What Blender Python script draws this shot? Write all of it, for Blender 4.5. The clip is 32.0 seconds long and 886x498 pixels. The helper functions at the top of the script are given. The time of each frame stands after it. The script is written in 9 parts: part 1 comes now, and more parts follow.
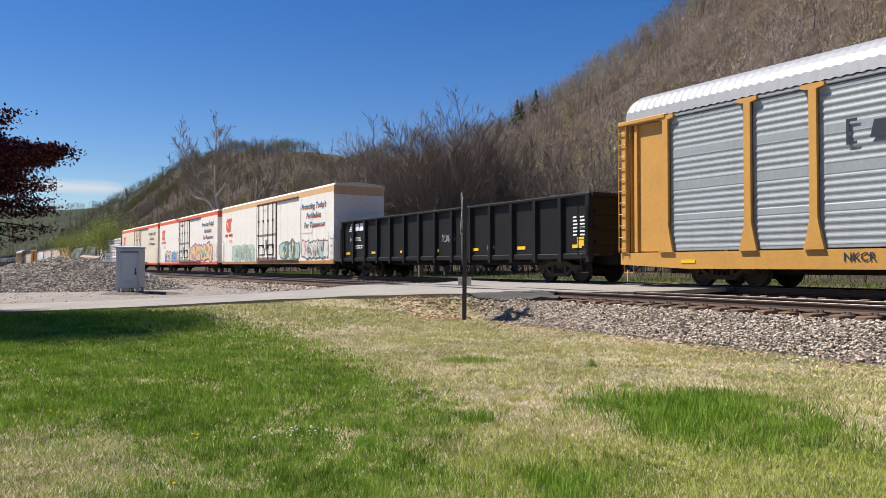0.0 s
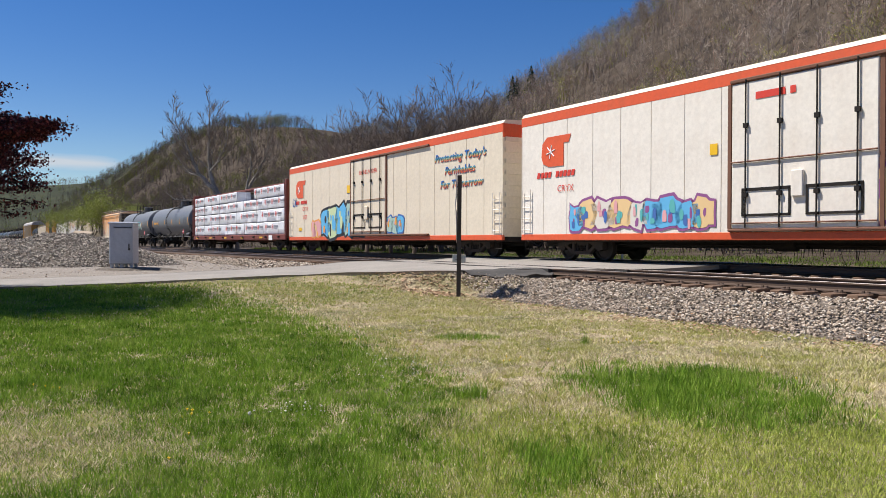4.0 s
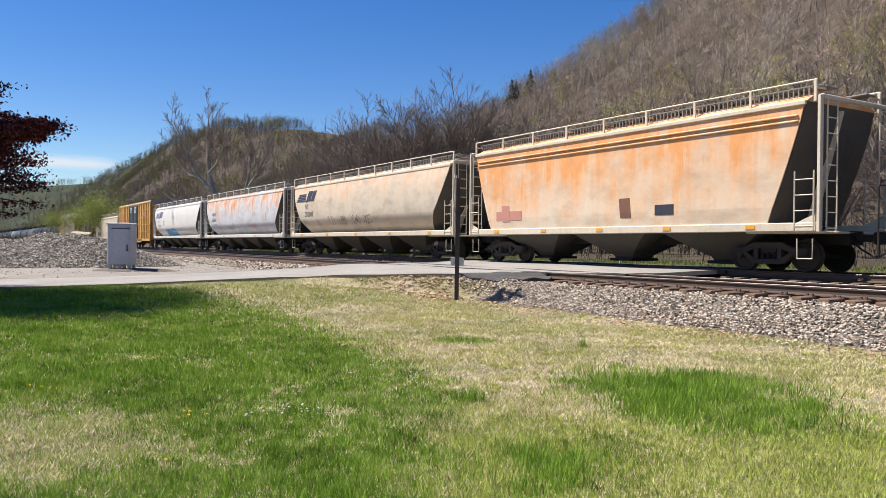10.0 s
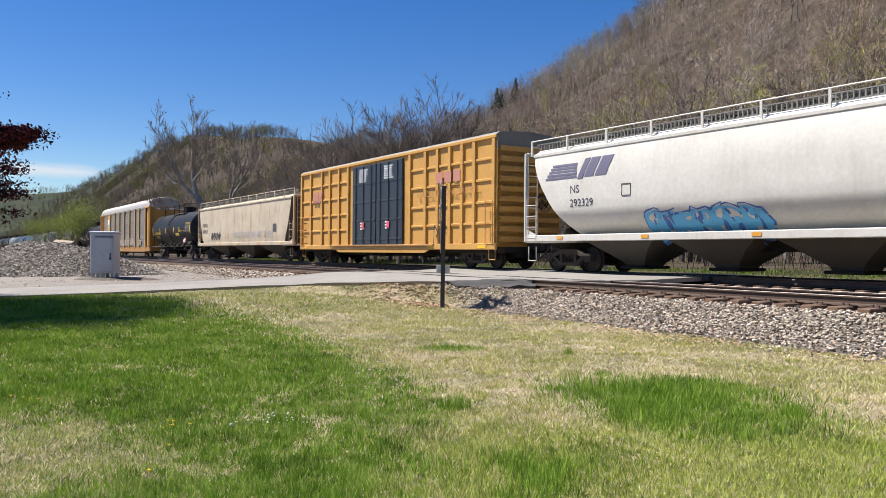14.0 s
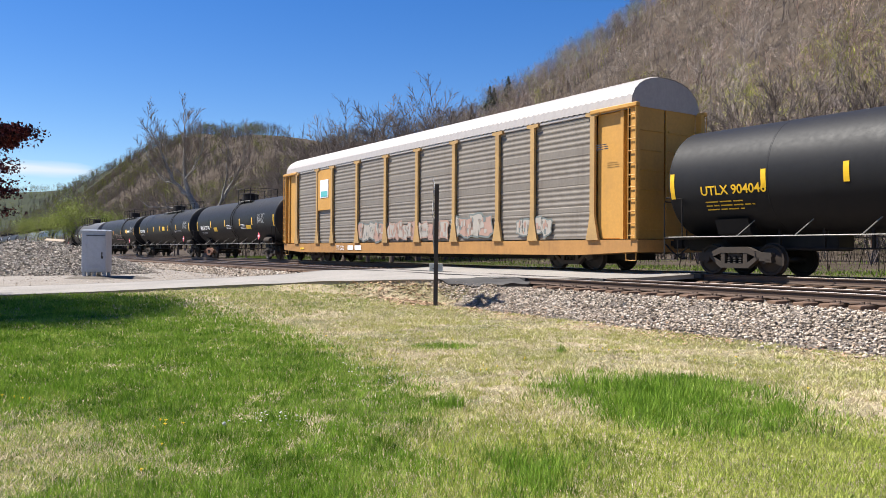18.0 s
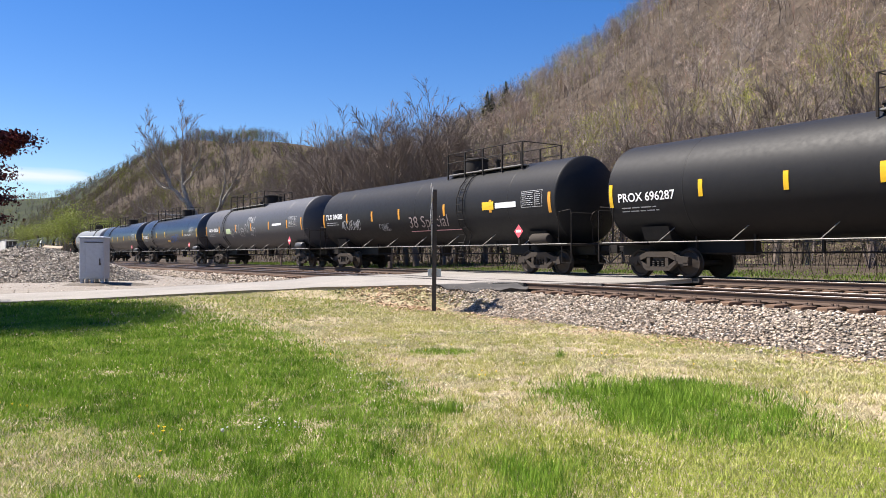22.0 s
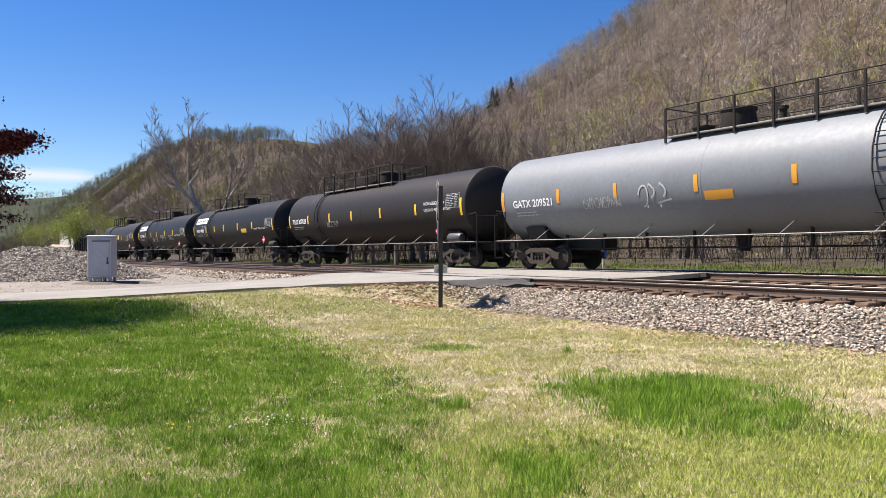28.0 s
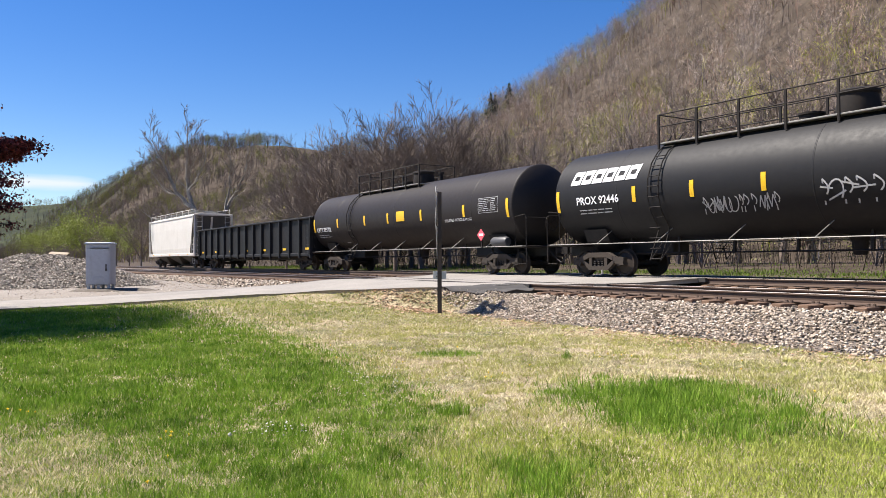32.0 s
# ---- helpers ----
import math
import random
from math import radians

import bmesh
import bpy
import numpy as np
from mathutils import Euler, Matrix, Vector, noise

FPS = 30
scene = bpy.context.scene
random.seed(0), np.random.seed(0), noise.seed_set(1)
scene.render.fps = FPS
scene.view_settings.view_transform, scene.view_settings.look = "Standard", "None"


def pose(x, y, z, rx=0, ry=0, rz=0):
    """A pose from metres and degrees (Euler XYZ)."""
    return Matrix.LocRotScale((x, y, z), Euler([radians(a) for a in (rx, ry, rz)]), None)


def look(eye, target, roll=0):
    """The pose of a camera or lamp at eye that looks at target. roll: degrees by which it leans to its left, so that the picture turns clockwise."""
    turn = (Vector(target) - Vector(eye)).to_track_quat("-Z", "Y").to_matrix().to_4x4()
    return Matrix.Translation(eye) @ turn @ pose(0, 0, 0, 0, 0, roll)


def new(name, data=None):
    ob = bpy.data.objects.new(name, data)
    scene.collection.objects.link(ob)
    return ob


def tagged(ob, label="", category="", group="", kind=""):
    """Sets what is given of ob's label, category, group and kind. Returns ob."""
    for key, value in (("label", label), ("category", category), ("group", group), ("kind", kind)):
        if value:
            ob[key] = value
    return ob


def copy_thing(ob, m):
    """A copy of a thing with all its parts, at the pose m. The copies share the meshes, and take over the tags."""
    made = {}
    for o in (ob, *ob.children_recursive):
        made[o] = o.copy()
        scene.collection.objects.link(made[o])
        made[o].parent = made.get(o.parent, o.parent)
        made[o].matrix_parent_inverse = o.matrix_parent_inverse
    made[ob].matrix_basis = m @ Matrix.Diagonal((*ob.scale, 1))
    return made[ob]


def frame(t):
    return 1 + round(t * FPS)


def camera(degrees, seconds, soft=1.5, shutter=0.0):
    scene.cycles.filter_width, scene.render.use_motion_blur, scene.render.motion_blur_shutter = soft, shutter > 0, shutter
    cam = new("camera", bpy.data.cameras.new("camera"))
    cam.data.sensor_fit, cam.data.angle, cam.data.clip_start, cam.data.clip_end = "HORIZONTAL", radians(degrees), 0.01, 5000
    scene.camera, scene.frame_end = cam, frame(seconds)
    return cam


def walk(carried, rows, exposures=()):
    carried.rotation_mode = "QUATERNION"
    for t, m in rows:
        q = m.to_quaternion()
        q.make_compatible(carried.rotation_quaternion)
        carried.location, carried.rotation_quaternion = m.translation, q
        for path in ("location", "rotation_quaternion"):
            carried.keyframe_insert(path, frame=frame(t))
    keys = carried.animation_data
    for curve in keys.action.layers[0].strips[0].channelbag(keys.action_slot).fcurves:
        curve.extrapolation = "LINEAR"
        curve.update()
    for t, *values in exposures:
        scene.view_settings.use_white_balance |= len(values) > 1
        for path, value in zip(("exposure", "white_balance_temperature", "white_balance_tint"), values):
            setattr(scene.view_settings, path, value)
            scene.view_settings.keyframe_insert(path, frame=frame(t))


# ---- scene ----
EYE = 1.6
cam = camera(60.3, 32.0, 0.85)
walk(cam, [
    (0, pose(0, 0, EYE, 91.203, 0.040, 2.124)),
    (0.5, pose(0, 0, EYE, 91.161, 0.019, 2.146)),
    (1, pose(0, 0, EYE, 91.143, 0.049, 2.194)),
    (1.5, pose(0, 0, EYE, 91.134, 0.106, 2.286)),
    (2, pose(0, 0, EYE, 90.994, 0.125, 2.500)),
    (2.5, pose(0, 0, EYE, 90.727, 0.118, 2.542)),
    (3, pose(0, 0, EYE, 89.636, 0.166, 2.092)),
    (3.5, pose(0, 0, EYE, 89.273, -0.111, 1.764)),
    (5.5, pose(0, 0, EYE, 90.535, -0.299, 1.720)),
    (6, pose(0, 0, EYE, 90.443, -0.019, 2.343)),
    (6.5, pose(0, 0, EYE, 90.323, -0.186, 2.675)),
    (7, pose(0, 0, EYE, 90.100, -0.417, 2.691)),
    (7.5, pose(0, 0, EYE, 89.779, -0.502, 2.430)),
    (8, pose(0, 0, EYE, 89.620, -0.395, 2.386)),
    (8.5, pose(0, 0, EYE, 89.723, -0.551, 2.187)),
    (9, pose(0, 0, EYE, 89.608, -0.654, 2.004)),
    (9.5, pose(0, 0, EYE, 89.472, -0.656, 1.651)),
    (10, pose(0, 0, EYE, 89.695, -0.550, 1.582)),
    (10.5, pose(0, 0, EYE, 89.748, -0.570, 1.657)),
    (11, pose(0, 0, EYE, 89.677, -0.604, 1.763)),
    (11.5, pose(0, 0, EYE, 89.746, -0.558, 1.870)),
    (12, pose(0, 0, EYE, 89.934, -0.316, 1.958)),
    (12.5, pose(0, 0, EYE, 90.018, -0.217, 1.721)),
    (13, pose(0, 0, EYE, 90.130, -0.220, 1.376)),
    (13.5, pose(0, 0, EYE, 90.337, -0.373, 0.773)),
    (14, pose(0, 0, EYE, 90.283, -0.412, 0.512)),
    (14.5, pose(0, 0, EYE, 89.903, -0.468, 0.756)),
    (16.5, pose(0, 0, EYE, 89.838, -0.242, 0.648)),
    (17, pose(0, 0, EYE, 89.957, -0.204, 0.401)),
    (17.5, pose(0, 0, EYE, 90.062, -0.231, 0.161)),
    (18, pose(0, 0, EYE, 90.146, -0.311, -0.015)),
    (18.5, pose(0, 0, EYE, 90.284, -0.384, -0.006)),
    (19, pose(0, 0, EYE, 90.489, -0.295, 0.021)),
    (19.5, pose(0, 0, EYE, 90.658, -0.191, 0.113)),
    (20, pose(0, 0, EYE, 90.708, -0.213, 0.170)),
    (20.5, pose(0, 0, EYE, 90.724, -0.159, 0.111)),
    (21, pose(0, 0, EYE, 90.681, -0.086, -0.001)),
    (21.5, pose(0, 0, EYE, 90.664, -0.110, -0.076)),
    (22, pose(0, 0, EYE, 90.549, -0.089, -0.143)),
    (22.5, pose(0, 0, EYE, 90.557, -0.060, -0.145)),
    (23, pose(0, 0, EYE, 90.695, 0.070, -0.107)),
    (23.5, pose(0, 0, EYE, 90.742, 0.148, -0.306)),
    (24, pose(0, 0, EYE, 90.821, 0.178, -0.328)),
    (24.5, pose(0, 0, EYE, 90.820, 0.146, -0.123)),
    (25, pose(0, 0, EYE, 90.777, 0.060, -0.083)),
    (25.5, pose(0, 0, EYE, 90.874, -0.045, 0.008)),
    (27.5, pose(0, 0, EYE, 90.292, 0.255, 0.389)),
    (28, pose(0, 0, EYE, 90.270, 0.312, 0.326)),
    (28.5, pose(0, 0, EYE, 90.445, 0.265, 0.141)),
    (29, pose(0, 0, EYE, 90.640, 0.219, 0.121)),
    (29.5, pose(0, 0, EYE, 90.731, 0.157, 0.061)),
    (30, pose(0, 0, EYE, 90.823, 0.208, 0.045)),
    (30.5, pose(0, 0, EYE, 90.838, 0.289, 0.138)),
    (31, pose(0, 0, EYE, 90.808, 0.453, 0.267)),
    (31.5, pose(0, 0, EYE, 90.758, 0.489, 0.309)),
    (32, pose(0, 0, EYE, 90.715, 0.510, 0.241)),
], exposures=[(0, 0.72, 6620, 11), (1, 0.94, 6620, 11), (2, 0.57, 6620, 11), (3, 0.56, 6620, 11), (6, 0.73, 6620, 11), (7, 0.91, 6620, 11), (9, 1.04, 6620, 11), (11, 0.80, 6500, 10), (13, 0.87, 6500, 10), (14, 0.85, 6500, 10), (17, 1.03, 6500, 10), (18, 1.05, 6500, 10), (19, 0.81, 6500, 10), (20, 0.92, 6500, 10), (21, 1.19, 6600, 11), (23, 1.18, 6700, 12), (25, 1.14, 6700, 12), (28, 1.09, 6700, 12), (30, 1.19, 6700, 12), (31, 1.17, 6700, 12), (32, 1.14, 6700, 12)])

# ---- world, sun ----
SUN_AZ, SUN_EL = radians(-79), radians(59)      # azimuth from +y towards +x; elevation
world = bpy.data.worlds.new("sky")
scene.world = world
world.use_nodes = True
wn, wl = world.node_tree.nodes, world.node_tree.links
wn.clear()
sky = wn.new("ShaderNodeTexSky")
sky.sky_type, sky.sun_disc = "NISHITA", False
sky.sun_elevation, sky.sun_rotation = SUN_EL, SUN_AZ
sky.altitude, sky.air_density, sky.dust_density, sky.ozone_density = 200, 1.0, 0.06, 3.5
rich = wn.new("ShaderNodeHueSaturation")
rich.inputs["Saturation"].default_value = 1.35
rich.inputs["Hue"].default_value = 0.513
bgn, wout = wn.new("ShaderNodeBackground"), wn.new("ShaderNodeOutputWorld")
bgn.inputs["Strength"].default_value = 0.067
wl.new(sky.outputs[0], rich.inputs["Color"])
# a thin bank of white cloud low over the valley
way = wn.new("ShaderNodeTexCoord")
split = wn.new("ShaderNodeSeparateXYZ")
wl.new(way.outputs["Generated"], split.inputs[0])


def calc(op, a, b=0.0, clamp=False):
    n = wn.new("ShaderNodeMath")
    n.operation, n.use_clamp = op, clamp
    for sock, v in ((n.inputs[0], a), (n.inputs[1], b)):
        if isinstance(v, (int, float)):
            sock.default_value = v
        else:
            wl.new(v, sock)
    return n.outputs[0]


bearing = calc("ARCTAN2", split.outputs[0], split.outputs[1])
stretch = wn.new("ShaderNodeMapping")
stretch.inputs["Scale"].default_value = (10, 10, 90)
wl.new(way.outputs["Generated"], stretch.inputs["Vector"])
wisps = wn.new("ShaderNodeTexNoise")
wisps.inputs["Scale"].default_value, wisps.inputs["Detail"].default_value = 1.0, 6.0
wl.new(stretch.outputs[0], wisps.inputs["Vector"])
depth_ = calc("DIVIDE", calc("ABSOLUTE", calc("SUBTRACT", split.outputs[2], 0.0925)), 0.0085)
run_ = calc("DIVIDE", calc("ABSOLUTE", calc("ADD", bearing, 0.515)), 0.10)
form = calc("SUBTRACT", calc("SUBTRACT", 1.0, calc("MULTIPLY", depth_, 0.75)), calc("POWER", run_, 4.0))
cover = calc("MULTIPLY", calc("ADD", form, calc("SUBTRACT", wisps.outputs[0], 0.5)), 1.3, True)
veil = wn.new("ShaderNodeMix")
veil.data_type = "RGBA"
veil.inputs[7].default_value = (6.2, 6.7, 7.3, 1)
wl.new(calc("MULTIPLY", cover, 0.85), veil.inputs[0])
wl.new(rich.outputs[0], veil.inputs[6])
wl.new(veil.outputs[2], bgn.inputs[0])
wl.new(bgn.outputs[0], wout.inputs[0])
sun = new("sun", bpy.data.lights.new("sun", "SUN"))
sun.data.energy, sun.data.angle, sun.data.color = 5.0, radians(0.53), (1.0, 0.955, 0.88)
sun_dir = Vector((math.sin(SUN_AZ) * math.cos(SUN_EL), math.cos(SUN_AZ) * math.cos(SUN_EL), math.sin(SUN_EL)))
sun.matrix_world = look(sun_dir * 100, (0, 0, 0))

# ---- plan: p is the distance across to the tracks, q the distance along them ----
ALPHA = 0.5875606
NX, NY = math.cos(ALPHA), math.sin(ALPHA)
UX, UY = NY, -NX
BEND = -3.71e-5                     # the line bends slightly far off
P_FAR, P_NEAR = 18.83, 14.75        # centres of the two tracks
Z_FAR, Z_NEAR = 0.99, 0.86          # tops of the rails


def pq(p, q, z=0.0):
    return (p * NX + q * UX, p * NY + q * UY, z)


def to_pq(x, y):
    return x * NX + y * NY, x * UX + y * UY


def smooth(a, b, x):
    t = np.clip((x - a) / (b - a), 0, 1)
    return t * t * (3 - 2 * t)

# ---- materials ----
def material(name, base, rough=0.7, metal=0.0, spec=0.5):
    m = bpy.data.materials.new(name)
    m.use_nodes = True
    b = m.node_tree.nodes["Principled BSDF"]
    b.inputs["Base Color"].default_value = (*base, 1)
    b.inputs["Roughness"].default_value, b.inputs["Metallic"].default_value = rough, metal
    b.inputs["Specular IOR Level"].default_value = spec
    return m


class Nodes:
    """A small writer of node trees."""

    def __init__(self, m):
        self.m, self.t = m, m.node_tree
        self.b = self.t.nodes["Principled BSDF"]
        self.coord = self.t.nodes.new("ShaderNodeTexCoord").outputs["Object"]

    def put(self, kind, **sets):
        n = self.t.nodes.new(kind)
        for k, v in sets.items():
            n.inputs[k].default_value = v
        return n

    def link(self, a, b):
        self.t.links.new(a, b)

    def scaled(self, sx, sy, sz):
        n = self.put("ShaderNodeMapping", Scale=(sx, sy, sz))
        self.link(self.coord, n.inputs["Vector"])
        return n.outputs[0]

    def noise(self, scale, detail=4.0, rough=0.6, at=None, distort=0.0):
        n = self.put("ShaderNodeTexNoise", Scale=scale, Detail=detail, Roughness=rough, Distortion=distort)
        self.link(at or self.coord, n.inputs["Vector"])
        return n.outputs[0]

    def ramp(self, fac, stops):
        n = self.t.nodes.new("ShaderNodeValToRGB")
        e = n.color_ramp.elements
        while len(e) < len(stops):
            e.new(0.5)
        for el, (pos, col) in zip(e, stops):
            el.position, el.color = pos, (*col, 1) if len(col) == 3 else col
        self.link(fac, n.inputs[0])
        return n.outputs[0]

    def mix(self, fac, a, b, blend="MIX"):
        n = self.t.nodes.new("ShaderNodeMix")
        n.data_type, n.blend_type = "RGBA", blend
        for sock, v in ((n.inputs[0], fac), (n.inputs[6], a), (n.inputs[7], b)):
            if isinstance(v, (int, float)):
                sock.default_value = v
            elif isinstance(v, tuple):
                sock.default_value = (*v, 1)
            else:
                self.link(v, sock)
        return n.outputs[2]

    def math(self, op, a, b=0.0):
        n = self.t.nodes.new("ShaderNodeMath")
        n.operation = op
        for sock, v in ((n.inputs[0], a), (n.inputs[1], b)):
            if isinstance(v, (int, float)):
                sock.default_value = v
            else:
                self.link(v, sock)
        return n.outputs[0]

    def colour(self, out):
        self.link(out, self.b.inputs["Base Color"])

    def rough(self, out):
        self.link(out, self.b.inputs["Roughness"])

    def bump(self, height, strength=0.3, distance=0.01):
        n = self.put("ShaderNodeBump", Strength=strength, Distance=distance)
        self.link(height, n.inputs["Height"])
        self.link(n.outputs[0], self.b.inputs["Normal"])

    def island(self):
        return self.t.nodes.new("ShaderNodeNewGeometry").outputs["Random Per Island"]

    def chance(self):
        return self.t.nodes.new("ShaderNodeObjectInfo").outputs["Random"]


def worn(name, base, dirt=(0.09, 0.07, 0.05), amount=0.35, rough=0.55, metal=0.0, streak=True, bump=0.12):
    """Weathered paint: blotches, vertical streaks and fine grain."""
    m = material(name, base, rough, metal)
    n = Nodes(m)
    big = n.noise(0.7, 6, 0.65)
    run = n.noise(1.0, 5, 0.6, n.scaled(5, 5, 0.35))
    mask = n.math("MULTIPLY", n.ramp(big, [(0.4, (0, 0, 0)), (0.75, (1, 1, 1))]), n.ramp(run, [(0.35, (0.2,) * 3), (0.7, (1, 1, 1))])) if streak else n.ramp(big, [(0.4, (0, 0, 0)), (0.8, (1, 1, 1))])
    tone = n.mix(0.5, base, n.ramp(n.noise(9, 4), [(0.3, tuple(c * 0.82 for c in base)), (0.7, tuple(min(1, c * 1.1) for c in base))]))
    n.colour(n.mix(n.math("MULTIPLY", mask, amount), tone, dirt))
    n.rough(n.ramp(n.noise(6, 4), [(0.3, (rough - 0.03,) * 3), (0.7, (min(1, rough + 0.06),) * 3)]))
    n.bump(n.noise(40, 3), bump, 0.004)
    return m

# ---- mesh writing ----
class Mesh:
    """Gathers vertices and faces of one part."""

    def __init__(self):
        self.v, self.f = [], []

    def add(self, v, f):
        n = len(self.v)
        self.v += [tuple(c) for c in v]
        self.f += [tuple(i + n for i in face) for face in f]
        return self

    def box(self, x0, x1, y0, y1, z0, z1):
        v = [(x, y, z) for z in (z0, z1) for y in (y0, y1) for x in (x0, x1)]
        return self.add(v, [(0, 2, 3, 1), (4, 5, 7, 6), (0, 1, 5, 4), (2, 6, 7, 3), (0, 4, 6, 2), (1, 3, 7, 5)])

    def block(self, x0, x1, y0, y1, z0, z1, c=0.02):
        """A box with chamfered long edges."""
        c = min(c, (x1 - x0) / 3, (y1 - y0) / 3, (z1 - z0) / 3)
        ring = lambda z, k: [(x0 + k, y0 + k + c, z), (x0 + k + c, y0 + k, z), (x1 - k - c, y0 + k, z), (x1 - k, y0 + k + c, z),
                             (x1 - k, y1 - k - c, z), (x1 - k - c, y1 - k, z), (x0 + k + c, y1 - k, z), (x0 + k, y1 - k - c, z)]
        return self.loft([ring(z0, c), ring(z0 + c, 0), ring(z1 - c, 0), ring(z1, c)])

    def loft(self, rings, closed=True, caps=True):
        n = len(rings[0])
        v = [p for r in rings for p in r]
        f = []
        for k in range(len(rings) - 1):
            for i in range(n if closed else n - 1):
                j = (i + 1) % n
                f.append((k * n + i, k * n + j, (k + 1) * n + j, (k + 1) * n + i))
        if caps and closed:
            f.append(tuple(reversed(range(n))))
            f.append(tuple((len(rings) - 1) * n + i for i in range(n)))
        return self.add(v, f)

    def prism(self, outline, a, b, axis="y"):
        """An outline of two coordinates pushed from a to b along an axis."""
        put = {"y": lambda s, t, w: (s, w, t), "x": lambda s, t, w: (w, s, t), "z": lambda s, t, w: (s, t, w)}[axis]
        return self.loft([[put(s, t, a) for s, t in outline], [put(s, t, b) for s, t in outline]])

    def tube(self, points, r=0.02, n=5):
        """A round bar through points."""
        rings = []
        for i, p in enumerate(points):
            d = Vector(points[min(i + 1, len(points) - 1)]) - Vector(points[max(i - 1, 0)])
            d.normalize()
            s = d.orthogonal().normalized() if abs(d.z) > 0.95 else d.cross(Vector((0, 0, 1))).normalized()
            w = d.cross(s)
            rings.append([tuple(Vector(p) + r * (math.cos(6.2832 * k / n) * s + math.sin(6.2832 * k / n) * w)) for k in range(n)])
        return self.loft(rings)

    def lathe(self, profile, axis="x", n=24, at=(0, 0, 0)):
        """A profile of (along, radius) turned about an axis."""
        rings = []
        for a, r in profile:
            ring = []
            for k in range(n):
                c, s = r * math.cos(2 * math.pi * k / n), r * math.sin(2 * math.pi * k / n)
                p = {"x": (a, c, s), "y": (c, a, s), "z": (c, s, a)}[axis]
                ring.append((p[0] + at[0], p[1] + at[1], p[2] + at[2]))
            rings.append(ring)
        return self.loft(rings)

    def moved(self, m):
        self.v = [tuple(m @ Vector(p)) for p in self.v]
        return self

    def data(self, name, material, round_off=False):
        me = bpy.data.meshes.new(name)
        me.from_pydata(self.v, [], self.f)
        me.materials.append(material)
        if round_off:
            me.polygons.foreach_set("use_smooth", [True] * len(me.polygons))
            me.set_sharp_from_angle(angle=radians(40))
        me.update()
        return me


def part(name, mesh, material, parent=None, label="", at=None, smoothed=False):
    me = mesh if isinstance(mesh, bpy.types.Mesh) else mesh.data(name, material, smoothed)
    ob = new(name, me)
    if parent:
        ob.parent = parent
    if at:
        ob.matrix_basis = at
    return tagged(ob, label) if label else ob


def soup(name, verts, faces, material, smoothed=False):
    """One mesh from arrays of vertices (n, 3) and faces (m, 3 or 4)."""
    verts, faces = np.asarray(verts, np.float32), np.asarray(faces, np.int32)
    me = bpy.data.meshes.new(name)
    k = faces.shape[1]
    me.vertices.add(len(verts))
    me.vertices.foreach_set("co", verts.ravel())
    me.loops.add(faces.size)
    me.loops.foreach_set("vertex_index", faces.ravel())
    me.polygons.add(len(faces))
    me.polygons.foreach_set("loop_start", np.arange(0, faces.size, k, dtype=np.int32))
    me.update(calc_edges=True)
    if smoothed:
        me.polygons.foreach_set("use_smooth", [True] * len(me.polygons))
    me.materials.append(material)
    return new(name, me)

# ---- ground ----
Q_RIDGE = [-4000, -1660, -1337, -1043, -810, -643, -500, -419, -351, -326, -281, -242, -170, -100, 100, 600]
H_RIDGE = [120, 150, 156, 155, 134, 93, 79, 65, 65, 70, 84, 104, 146, 152, 150, 140]


def hill(p, q):
    """Height of the wooded valley side beyond the tracks, and of the range that closes the valley far off."""
    rise = np.clip((p - 58) / 205, 0, 1.0)
    rise = rise ** 1.5 * (1 - 0.06 * smooth(0.8, 1.0, rise))
    h = np.interp(q, Q_RIDGE, H_RIDGE) * rise
    h = h * (1 - 0.4 * smooth(270, 700, p))
    wave = 5 * np.sin(q * 0.031 + p * 0.02) + 3 * np.sin(q * 0.083 - p * 0.03 + 1.0)
    h = h + wave * smooth(80, 160, p)
    x, y = p * NX + q * UX, p * NY + q * UY
    far = 190 * np.exp(-(((x + 1250) / 900) ** 2 + ((y - 2300) / 420) ** 2)) * (1 + 0.12 * np.sin(x * 0.006))
    return np.maximum(h, far)


def road_edges(p):
    """Where the road lies along the tracks, at a distance p across to them."""
    right = np.interp(p, [-60, 1.5, 4.3, 7.4, 10.1, 11.3, 12.4, 13.6, 14.1, 15.6, 17.9, 20, 21.6, 22.4, 40], [-26, -23.8, -23.55, -23.1, -22.4, -20.6, -17.9, -17.0, -16.8, -15.2, -14.1, -13.6, -13.6, -20, -20])
    left = np.interp(p, [-60, 2, 8, 12, 14, 18, 21.6, 22.4, 40], [-30.8, -28.6, -28.4, -27.7, -27.4, -27.0, -26.2, -20, -20])
    return left, right


def road_z(p):
    return np.interp(p, [-60, -10, 1.5, 7, 10, 12, 13.3, 14.0, 15.5, 16.0, 17.6, 18.1, 19.6, 20.3, 23, 30, 60], [0.2, 0.30, 0.34, 0.49, 0.60, 0.75, 0.83, 0.848, 0.848, 0.86, 0.95, 0.975, 0.975, 0.96, 0.93, 1.10, 1.12])


def lawn_z(p, q):
    z = 0.05 + 0.28 * smooth(-14, -24, q) * smooth(-6, 3, p) + 0.03 * np.sin(p * 0.5 + 1) * np.sin(q * 0.37)
    return z + 0.06 * smooth(-27, -33, q) * smooth(-8, 2, p)


